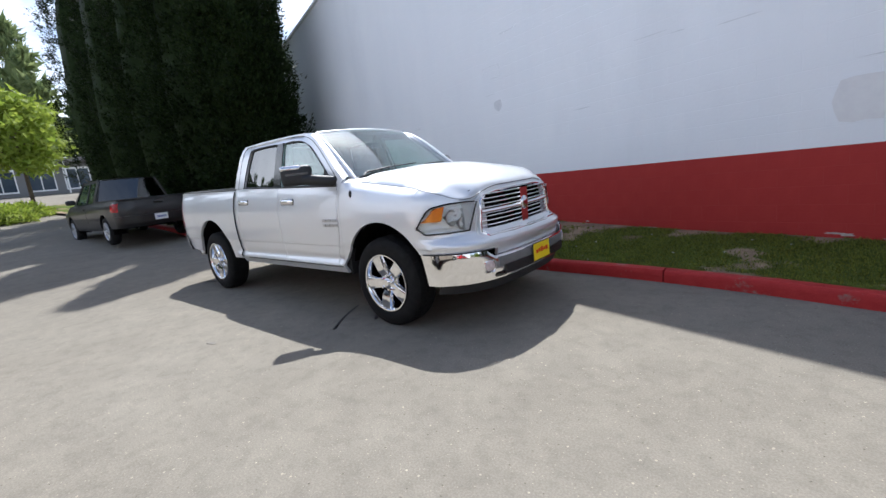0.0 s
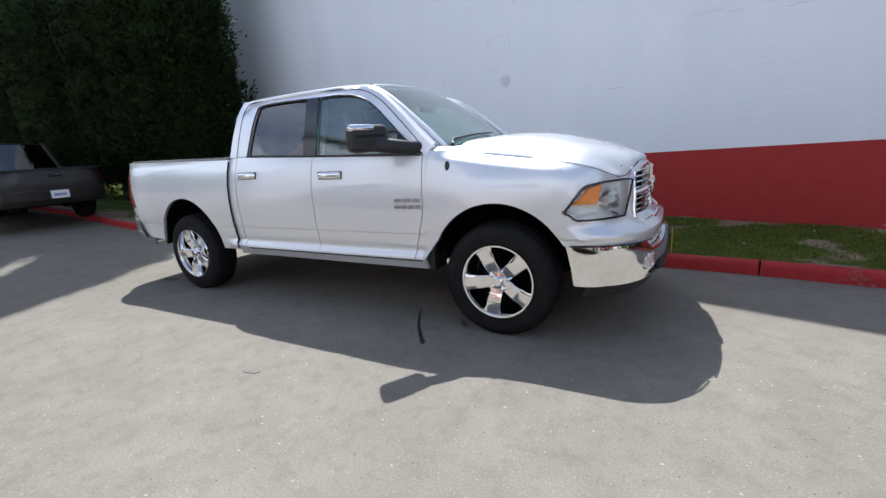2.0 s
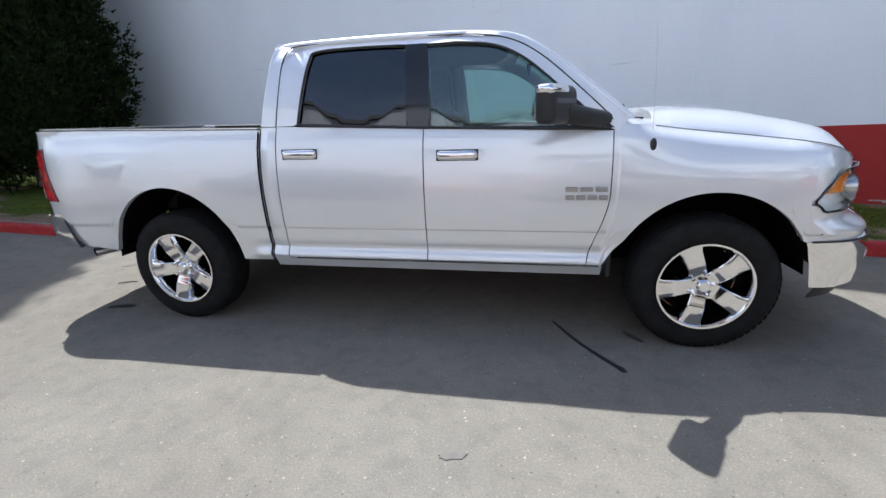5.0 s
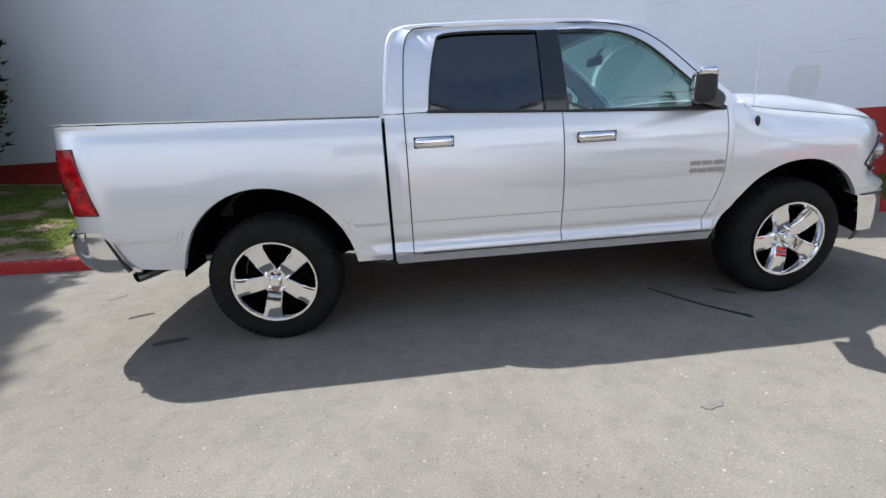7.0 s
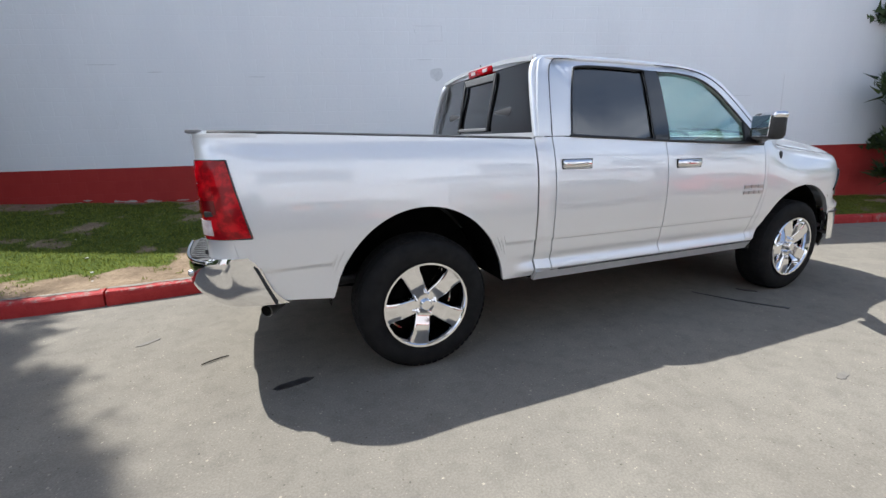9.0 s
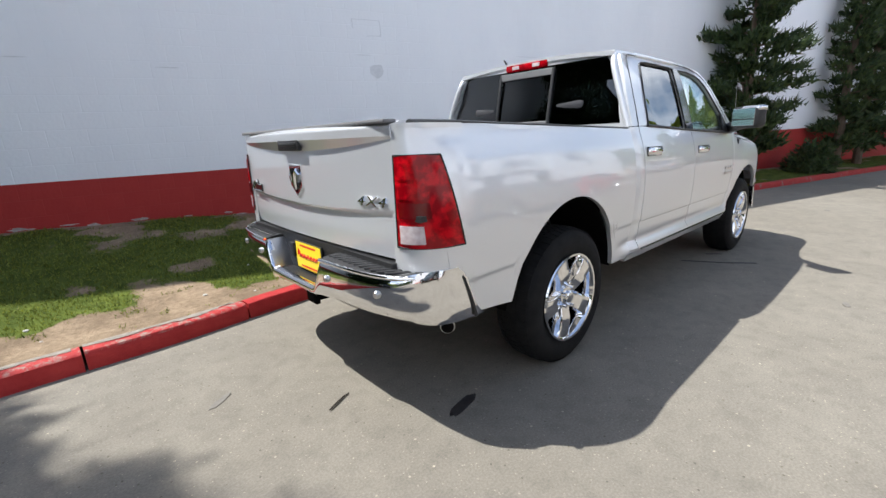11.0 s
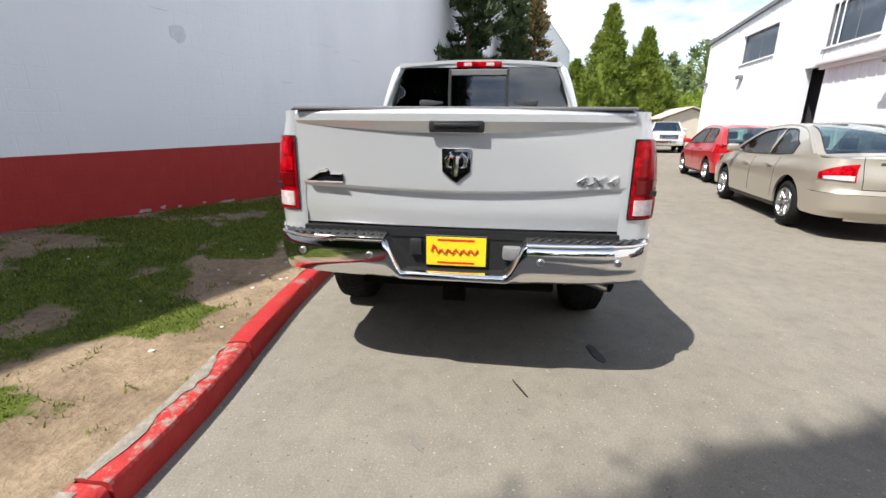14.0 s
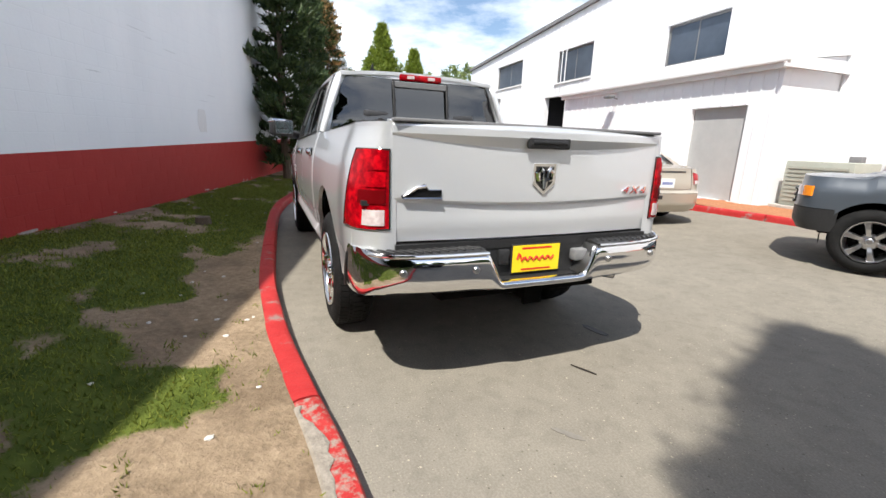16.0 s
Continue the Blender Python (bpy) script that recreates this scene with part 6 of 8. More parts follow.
def roof_pt(u, v):
    x = 0.655 - 1.585 * u
    a = abs(v)
    yw = 0.703 + 0.038 * smooth(u / 0.3) - 0.01 * smooth((u - 0.8) / 0.2)
    edge = 1.878 + 0.026 * smooth(u / 0.35) - 0.012 * smooth((u - 0.8) / 0.2)
    z = edge + (0.038 + 0.02 * math.sin(math.pi * min(1, u * 1.05))) * (1 - a ** 2.4)
    return (x - 0.04 * a * a * (1 - u), math.copysign(a * yw, v), z)


bm = BM()
sheet(bm, roof_pt, lin(0, 1, 24), lin(-1, 1, 33), thick=(0, 0, -0.03))
part("roof", bm, "silver", truck, angle=50)
for s in (-1, 1):
    bm = BM()
    rail = curve([(1.34, s * 0.815, 1.375), (1.18, s * 0.79, 1.515), (0.98, s * 0.757, 1.665), (0.80, s * 0.727, 1.785), (0.66, s * 0.705, 1.853), (0.48, s * 0.712, 1.879), (0.2, s * 0.728, 1.890), (-0.3, s * 0.733, 1.893), (-0.72, s * 0.73, 1.887),
                  (-0.87, s * 0.73, 1.872), (-0.93, s * 0.745, 1.82), (-0.957, s * 0.79, 1.70), (-0.975, s * 0.85, 1.55), (-0.985, s * 0.90, 1.40)], 5)
    tube(bm, rail, 0.022, 14)
    part("roof_rail", bm, "silver", truck, angle=60)
    # painted pillar between windscreen and door frame
    bm = BM()
    edge_ = curve([(1.29, 1.39), (1.15, 1.51), (0.98, 1.655), (0.78, 1.80), (0.64, 1.865)], 4)

    def pillar_pt(i, v, s=s, edge_=edge_):
        p = edge_[int(i)]
        a = Vector((p.x, s * (half(p.x, p.y) - 0.004), p.y))
        b = Vector(screen_pt(min(1.0, max(0.0, (p.y - 1.385) / 0.50)), s * 0.985)) + Vector((0, 0, 0.004))
        return a.lerp(b, v) + Vector((0.3, s * 0.2, 0.5)).normalized() * 0.012 * math.sin(math.pi * v)
    sheet(bm, pillar_pt, range(len(edge_)), lin(0, 1, 6), thick=(-0.012, 0, -0.012))
    part("windscreen_pillar", bm, "silver", truck, angle=60)

# back of the cab with its sliding window
back_out = [(-0.90, 1.385), (-0.87, 1.58), (-0.80, 1.76), (-0.73, 1.905), (0.73, 1.905), (0.80, 1.76), (0.87, 1.58), (0.90, 1.385)]
back_in = [(-0.835, 1.43), (-0.80, 1.60), (-0.745, 1.76), (-0.685, 1.868), (0.685, 1.868), (0.745, 1.76), (0.80, 1.60), (0.835, 1.43)]


def back_fn(a, b):
    return (-1.0 + 0.075 * smooth((b - 1.4) / 0.5) + 0.03 * (a / 0.8) ** 2, a, b)


bm = BM()
plate(bm, back_out, [back_in], back_fn, (0.04, 0, 0), step=0.08)
cb = part("cab_back", bm, "silver", truck, angle=50)
bm = BM()
sheet(bm, lambda u, v: (-0.985, u, v), [-0.88, 0.88], [0.6, 1.39], thick=(0.03, 0, 0))
part("cab_back_lower", bm, "silver", truck)
for a0, a1 in ((-0.845, -0.265), (-0.255, 0.255), (0.265, 0.845)):
    bm = BM()
    def wx(v):
        return 0.835 + (0.685 - 0.835) * (v - 1.43) / 0.438
    sheet(bm, lambda u, v: (back_fn(0, v)[0] + 0.03 * (u / 0.8) ** 2 + (0.016 if abs(u) < 0.26 else 0.008), max(-wx(v) - 0.012, min(wx(v) + 0.012, u)), v), lin(a0, a1, 7), lin(1.42, 1.876, 8), thick=(0.004, 0, 0))
    part("rear_window_pane", bm, "glass_dark", cb, "dark tinted sliding rear window")
for a in (-0.26, 0.26):
    bm = BM()
    box(bm, -0.975, -0.955, a - 0.012, a + 0.012, 1.45, 1.85, 0.004, 1)
    for v in bm.verts:
        v.co.x = back_fn(0, v.co.z)[0] + (v.co.x + 0.965)
    part("window_bar", bm, "black", cb)
for z0, z1, w_ in ((1.80, 1.85, 0.255), (1.45, 1.475, 0.255)):
    bm = BM()
    box(bm, -0.012, 0.0, -w_, w_, z0, z1, 0.004, 1, m=Matrix.Translation((back_fn(0, (z0 + z1) / 2)[0] + 0.006, 0, 0)))
    part("slider_frame", bm, "trimgrey", cb)
bm = BM()
box(bm, -0.935, -0.90, -0.205, 0.205, 1.862, 1.918, 0.012, 2)
hl = part("high_brake_lamp", bm, "redlens", truck, "red high-level brake lamp")
for s in (-1, 1):
    bm = BM()
    box(bm, -0.942, -0.934, s * 0.10 - 0.035, s * 0.10 + 0.035, 1.876, 1.904, 0.003, 1)
    part("cargo_lamp", bm, "clearlens", hl)
bm = BM()
box(bm, -0.76, -0.58, 0.37, 0.43, 1.938, 1.952, 0.004)
tube(bm, [(-0.74, 0.40, 1.945), (-0.66, 0.40, 1.955), (-0.72, 0.40, 2.012)], [0.02, 0.016, 0.006], 8)
part("roof_antenna_fin", bm, "black", truck)
bm = BM()
tube(bm, [(1.432, -0.915, 1.27), (1.42, -0.91, 1.6), (1.40, -0.905, 1.86)], [0.002, 0.0011, 0.0008], 6)
an = part("whip_antenna", bm, "satin", truck)
bm = BM()
bmesh.ops.create_uvsphere(bm, u_segments=14, v_segments=10, radius=1)
for v in bm.verts:
    v.co = Vector((1.425 + 0.019 * v.co.x, -(half(1.425, 1.235) - 0.004) - 0.016 * v.co.y, 1.238 + 0.040 * v.co.z))
part("antenna_foot", bm, "black", an, "black oval antenna foot")
for y0, y1 in ((-0.70, 0.02), (-0.05, 0.62)):
    bm = BM()
    tube(bm, [Vector(screen_pt(q, w_ / 0.80)) + Vector((0.012, 0, 0.014)) for q, w_ in ((-0.03, y0), (0.03, y0 + 0.05), (0.07, (y0 + y1) / 2), (0.09, y1))], [0.012, 0.010, 0.008, 0.006], 6)
    part("wiper", bm, "black", truck)

# ---- front: headlamps, grille, bumper ----
for s in (-1, 1):
    us_ = [math.sin(t) for t in lin(0, math.pi / 2, 20)]

    def lamp_at(u, v, off=0.0, y1=0.997):
        y = 0.712 - 0.085 * v + (y1 - 0.712 + 0.085 * v) * u
        return (nose(y, 0.95) + off, s * y, lamp_lo(y) + (lamp_hi(y) - lamp_lo(y)) * v)
    bm = BM()
    facets = [(k + e) / 5 for k in range(5) for e in (0.0, 0.97)]
    sheet(bm, lambda u, v: Vector(lamp_at(u, v, -0.014 - 0.032 * ((v * 5) % 1.0))) + Vector((0, -s * (0.008 + 0.022 * ((v * 5) % 1.0)), 0)), us_, facets, thick=(-0.02, 0, 0))
    hlm = part("headlamp", bm, "lampshell", truck, "clear headlamp with amber corner")
    bm = BM()
    sheet(bm, lambda u, v: lamp_at(u, v, 0.004), us_, lin(0, 1, 9), thick=(-0.004, 0, 0))
    o = part("lens", bm, "glass_clear", hlm, "clear plastic lens")
    o.visible_shadow = False
    bm = BM()
    ring = [lamp_at(u, 0, 0.006) for u in us_] + [lamp_at(u, 1, 0.006) for u in us_[::-1]]
    tube(bm, ring + ring[:1], 0.007, 6)
    part("lamp_seal", bm, "gloss", hlm)
    for y, r, z in ((0.83, 0.060, 0.985), (0.75, 0.052, 0.93)):
        bm = BM()
        lathe(bm, [(0.004, -0.045), (r * 0.55, -0.03), (r, 0.03), (r + 0.008, 0.03)], (nose(y, 0.95) - 0.035, s * y, z), "x", 24)
        part("reflector", bm, "satin", hlm)
    bm = BM()
    sheet(bm, lambda u, v: (nose(u - 0.025 * v, 0.95) - 0.010, s * (u - 0.025 * v - 0.004), 0.965 + (lamp_hi(u) - 0.012 - 0.965) * v), lin(0.895, 0.984, 9), lin(0, 1, 5), thick=(-0.02, 0, 0))
    part("turn_signal", bm, "amber", hlm, "amber turn signal")
for s in (-1, 1):
    bm = BM()
    sheet(bm, lambda u, v: (nose(u, 0.855 + 0.25 * v) - 0.006, s * u, 0.855 + 0.25 * v), lin(0.53, 0.735, 8), lin(0, 1, 5), thick=(-0.03, 0, 0))
    part("lamp_gap_filler", bm, "silver", truck)
# painted apron between grille and bumper
bm = BM()
sheet(bm, lambda u, v: (nose(u, 0.635 + 0.215 * v) + 0.001, u, 0.635 + 0.215 * v), lin(-0.556, 0.556, 21), lin(0, 1, 14), thick=(-0.03, 0, 0))
part("front_apron", bm, "silver", truck)


def grille_x(y):
    return nose(y, 0.98) - 0.005


GO = [(-0.66, 0.82), (-0.62, 0.765), (0.62, 0.765), (0.66, 0.82), (0.62, 1.09), (0.55, 1.162), (0.36, 1.190), (0.0, 1.200), (-0.36, 1.190), (-0.55, 1.162), (-0.62, 1.10)]
GI = [(-0.615, 0.835), (-0.585, 0.800), (0.585, 0.800), (0.615, 0.835), (0.575, 1.09), (0.515, 1.132), (0.32, 1.158), (0.0, 1.167), (-0.32, 1.158), (-0.515, 1.132), (-0.575, 1.09)]
bm = BM()
plate(bm, GO, [GI], lambda a, b: (nose(a, b) + 0.006, a, b), (-0.06, 0, 0), step=0.06)
grille = part("grille", bm, "silver", truck, "chrome-framed grille with horizontal chrome bars")
bm = BM()
sheet(bm, lambda u, v: (grille_x(u) - 0.06, u, v), lin(-0.63, 0.63, 15), [0.785, 1.185], thick=(-0.01, 0, 0))
part("grille_backing", bm, "dark", grille)
bm = BM()
rim_ = []
for (a0, b0), (a1, b1) in zip(GI, GI[1:] + GI[:1]):
    rim_ += [(a0 + (a1 - a0) * t, b0 + (b1 - b0) * t) for t in (0, 0.25, 0.5, 0.75)]
rim_.append(rim_[0])
tube(bm, [(nose(a, b) + 0.002, a, b) for a, b in rim_], 0.014, 8)
part("grille_rim", bm, "chrome", grille)
for k in range(9):
    z = 0.838 + k * 0.0375
    if k == 4:
        continue
    for s in (-1, 1):
        bm = BM()
        tube(bm, [(grille_x(y) + 0.004, s * y, z) for y in lin(0.04, 0.605 - 0.05 * (z - 0.84) / 0.30, 9)], 0.0072, 8)
        part("grille_bar", bm, "chrome", grille)
for s in (-1, 1):
    bm = BM()
    sheet(bm, lambda u, v: (grille_x(u) + 0.004 + 0.018 * math.sin(math.pi * v), s * u, 0.970 + 0.044 * v), lin(0.03, 0.585, 9), lin(0, 1, 9), thick=(-0.04, 0, 0))
    part("cross_bar", bm, "chrome", grille)
bm = BM()
plate(bm, [(-0.055, 0.83), (0.055, 0.83), (0.065, 1.145), (-0.065, 1.145)], (), lambda a, b: (grille_x(a) + 0.024, a, b), (-0.05, 0, 0), step=9)
part("cross_post", bm, "chrome", grille)
bm = BM()
bmesh.ops.create_uvsphere(bm, u_segments=16, v_segments=10, radius=1)
for v in bm.verts:
    v.co = Vector((2.712 + 0.02 * v.co.x, 0.055 * v.co.y, 1.005 + 0.062 * v.co.z))
part("grille_emblem", bm, "chrome", grille)


def fb_x(y, z):
    """Front bumper face."""
    return plan_x(y, 2.83 - 0.03 * smooth((0.56 - z) / 0.12) - 0.015 * smooth((z - 0.66) / 0.05), 2.12, 0.995, 3.0)


fbs = [0.990 * math.sin(t) for t in lin(-math.pi / 2, math.pi / 2, 61)]
bm = BM()
sheet(bm, lambda u, v: (fb_x(u, 0.44 + 0.26 * v) + 0.06 * (1 - v) * smooth((abs(u) - 0.93) / 0.06), u, 0.435 + (0.262 - 0.062 * smooth((0.70 - abs(u)) / 0.07)) * v), fbs, lin(0, 1, 12), thick=(-0.03, 0, 0))
front_bumper = part("front_bumper", bm, "chrome", truck, "wrap-round chrome front bumper")
# Black strip drawn in place of the shaded gap above the bumper.
for s in (-1, 1):
    bm = BM()
    tube(bm, [(fb_x(u, 0.69) - 0.004, s * u, 0.699) for u in (0.99 * math.sin(t) for t in lin(0.68, 1.56, 24))], 0.006, 6)
    part("bumper_seal", bm, "black", front_bumper, "black line standing for the dark gap along the bumper's top edge")
bm = BM()
sheet(bm, lambda u, v: (fb_x(u, 0.55) + 0.006 + 0.004 * math.sin(math.pi * v), u, 0.545 + 0.075 * v), lin(-0.60, 0.60, 17), lin(0, 1, 5), thick=(-0.02, 0, 0))
part("bumper_centre", bm, "trimgrey", front_bumper)
bm = BM()
sheet(bm, lambda u, v: (fb_x(u, 0.55) + 0.016, u, 0.468 + 0.078 * v), lin(-0.54, 0.54, 13), [0, 1], thick=(-0.02, 0, 0))
part("air_intake", bm, "black", front_bumper)
for s in (-1, 1):
    y = s * 0.69
    bm = BM()
    box(bm, -0.03, 0.004, -0.06, 0.06, -0.06, 0.06, 0.03, 3, m=pose(fb_x(y, 0.57), y, 0.565, 0, 0, s * 26))
    fl = part("fog_lamp_bezel", bm, "chrome", front_bumper)
    bm = BM()
    lathe(bm, [(0.002, 0.012), (0.03, 0.014), (0.045, 0.006), (0.05, -0.02)], (0, 0, 0), "x", 24)
    part("fog_lamp", bm, "clearlens", front_bumper, "round fog lamp", m=pose(fb_x(y, 0.57) + 0.0, y, 0.565, 0, 0, s * 26))
    bm = BM()
    box(bm, -0.01, 0.008, -0.06, 0.06, -0.022, 0.022, 0.01, 2, m=pose(fb_x(s * 0.57, 0.5) + 0.002, s * 0.57, 0.475, 0, 0, s * 18))
    part("tow_hook_slot", bm, "gloss", front_bumper)
bm = BM()
sheet(bm, lambda u, v: (plan_x(u, 2.80, 2.0, 0.97, 3.0) - 0.05 * v, u, 0.445 - 0.10 * v), lin(-0.92, 0.92, 31), lin(0, 1, 4), thick=(-0.02, 0, 0))
part("air_dam", bm, "black", front_bumper)


def number_plate(parent, x, z, yc, facing, material="yellow", w=0.30, h=0.15):
    """A dealer's plate with plain bars in a black frame."""
    f = facing
    bm = BM()
    box(bm, x - 0.004, x + 0.004, yc - w / 2 - 0.008, yc + w / 2 + 0.008, z - h / 2 - 0.008, z + h / 2 + 0.008, 0.003, 1)
    fr = part("plate_frame", bm, "black", parent)
    bm = BM()
    box(bm, x + f * 0.004, x + f * 0.007, yc - w / 2, yc + w / 2, z - h / 2, z + h / 2)
    part("plate", bm, material, fr, smooth=False)
    return fr


fp = number_plate(front_bumper, 2.862, 0.565, -0.02, 1)
bm = BM()
for k in range(5):
    box(bm, 2.8695, 2.871, -0.13 + k * 0.046, -0.094 + k * 0.046, 0.55 + 0.006 * (k % 2), 0.582 + 0.006 * (k % 3))
part("plate_bar", bm, "redink", fp, smooth=False)

# ---- bed and tailgate ----
bm = BM()
box(bm, -2.88, -1.03, -0.525, 0.525, 0.78, 0.82)
# Added shelves and walls, out of sight, keep sunlight from leaking through the bed.
for s in (-1, 1):
    box(bm, -2.9, -1.03, min(s * 0.52, s * 0.955), max(s * 0.52, s * 0.955), 1.036, 1.06)
    box(bm, -2.88, -1.03, min(s * 0.505, s * 0.525), max(s * 0.505, s * 0.525), 0.82, 1.036)
    box(bm, -2.9, -2.36, min(s * 0.525, s * 0.94), max(s * 0.525, s * 0.94), 0.78, 0.82)
part("bed_floor", bm, "black", truck, smooth=False)
bm = BM()
box(bm, -1.06, -1.03, -0.86, 0.86, 0.82, 1.385)
part("bed_front_wall", bm, "black", truck, smooth=False)

TG = 0.815


def tail_x(y, z):
    """Tailgate skin: an overhanging upper lip, a shallow scoop under it and a lower crease."""
    dip = 1 - (y / TG) ** 2
    zl = 1.368 - 0.046 * dip            # lower edge of the undercut below the lip
    x = -2.962
    if z > 1.415:
        x += 0.06 * smooth((z - 1.415) / 0.03)
    if z > zl:
        x -= 0.62 * (min(z, zl + 0.010 + 0.044 * dip) - zl)
    zc = 1.074 - 0.026 * dip
    x += 0.024 * smooth((zc - z) / 0.020) * (1 - smooth((zc - z) / 0.20) * 0.5) * (0.35 + 0.65 * dip)
    x += 0.012 * smooth((0.95 - z) / 0.1)
    return x + 0.044 * (y / TG) ** 2


def tg_rows(y):
    dip = 1 - (y / TG) ** 2
    zl, zc = 1.368 - 0.046 * dip, 1.074 - 0.026 * dip
    zt = zl + 0.010 + 0.044 * dip
    return [*lin(0.855, zc - 0.03, 8), *lin(zc - 0.022, zc + 0.004, 6), *lin(zc + 0.03, zl - 0.006, 8), *lin(zl, zt, 4), zt + 0.004, *lin(zt + 0.010, 1.404, 4), 1.408, 1.412, 1.42, 1.432, 1.44]


bm = BM()
NR = len(tg_rows(0))
sheet(bm, lambda u, v: (tail_x(u, tg_rows(u)[int(v)]), u, tg_rows(u)[int(v)]), lin(-TG, TG, 41), range(NR), thick=(0.05, 0, 0))
tailgate = part("tailgate", bm, "silver", truck, "closed silver tailgate", angle=30)
bm = BM()
box(bm, -2.95, -2.885, -0.812, 0.812, 1.428, 1.445, 0.006, 2)
part("tailgate_cap", bm, "trimgrey", tailgate)
bm = BM()
box(bm, -0.012, 0.012, -0.130, 0.130, -0.029, 0.029, 0.010, 3, m=pose(-2.985, 0, 1.354, 0, 0, 0))
part("tailgate_handle", bm, "black", tailgate, "black tailgate handle")
bm = BM()
box(bm, -0.012, 0.012, -0.105, 0.105, -0.010, 0.010, 0.006, 2, m=pose(-2.992, 0, 1.358, 0, 0, 0))
part("handle_lever", bm, "black", tailgate)
bm = BM()
plate(bm, [(-0.07, 1.25), (0.07, 1.25), (0.068, 1.14), (0.0, 1.085), (-0.068, 1.14)], (), lambda a, b: (-2.969, a, b), (0.014, 0, 0), step=9)
em = part("tailgate_emblem", bm, "chrome", tailgate, "shield-shaped chrome emblem", smooth=False)
for sh in ([(-0.055, 1.235), (0.055, 1.235), (0.05, 1.15), (0.0, 1.105), (-0.05, 1.15)],):
    bm = BM()
    plate(bm, sh, (), lambda a, b: (-2.972, a, b), (0.002, 0, 0), step=9)
    part("shield_ground", bm, "gloss", em, smooth=False)
for s in (-1, 1):
    bm = BM()
    tube(bm, [(-2.975, s * 0.008, 1.20), (-2.973, s * 0.028, 1.222), (-2.973, s * 0.046, 1.20), (-2.973, s * 0.04, 1.165), (-2.971, s * 0.022, 1.16)], [0.011, 0.014, 0.013, 0.011, 0.006], 8)
    part("emblem_curl", bm, "chrome", em)
bm = BM()
tube(bm, [(-2.974, 0, 1.215), (-2.977, 0, 1.17), (-2.975, 0, 1.12)], [0.019, 0.017, 0.009], 8)
part("emblem_bar", bm, "chrome", em)
# plain-shape trim badge and the drive badge
bm = BM()
plate(bm, [(0.575, 1.07), (0.765, 1.07), (0.775, 1.085), (0.735, 1.10), (0.70, 1.128), (0.66, 1.142), (0.64, 1.115), (0.575, 1.115)], (), lambda a, b: (-2.962 + 0.044 * (a / TG) ** 2 - 0.01, a, b), (0.008, 0, 0), step=9)
tb = part("trim_badge", bm, "gloss", tailgate, "black and chrome trim badge", smooth=False)
bm = BM()
tube(bm, [(-2.938, 0.765, 1.082), (-2.944, 0.70, 1.125), (-2.948, 0.655, 1.132)], [0.004, 0.009, 0.008], 6)
tube(bm, [(-2.955, 0.575, 1.072), (-2.938, 0.765, 1.072)], 0.004, 6)
tube(bm, [(-2.954, 0.58, 1.113), (-2.95, 0.64, 1.113)], 0.003, 6)
part("badge_chrome", bm, "chrome", tb)
fc_ = bpy.data.curves.new("drive_badge", "FONT")
fc_.body, fc_.size, fc_.extrude, fc_.bevel_depth = "4X4", 0.075, 0.004, 0.0012
fc_.space_character = 1.25
tmp = new("drive_badge_curve", fc_)
bpy.context.view_layer.update()
me = bpy.data.meshes.new_from_object(tmp.evaluated_get(bpy.context.evaluated_depsgraph_get()))
bpy.data.objects.remove(tmp)
me.materials.clear()
me.materials.append(M["chrome"])
for v in me.vertices:  # slanted figures
    v.co.x += 0.24 * v.co.y
db = new("drive_badge", me)
db.parent = tailgate
db.matrix_basis = Matrix.Translation((-2.944, -0.575, 1.083)) @ pose(0, 0, 0, 0, 0, 4.9) @ Matrix(((0, 0, -1, 0), (-1.36, 0, 0, 0), (0, 0.82, 0, 0), (0, 0, 0, 1)))

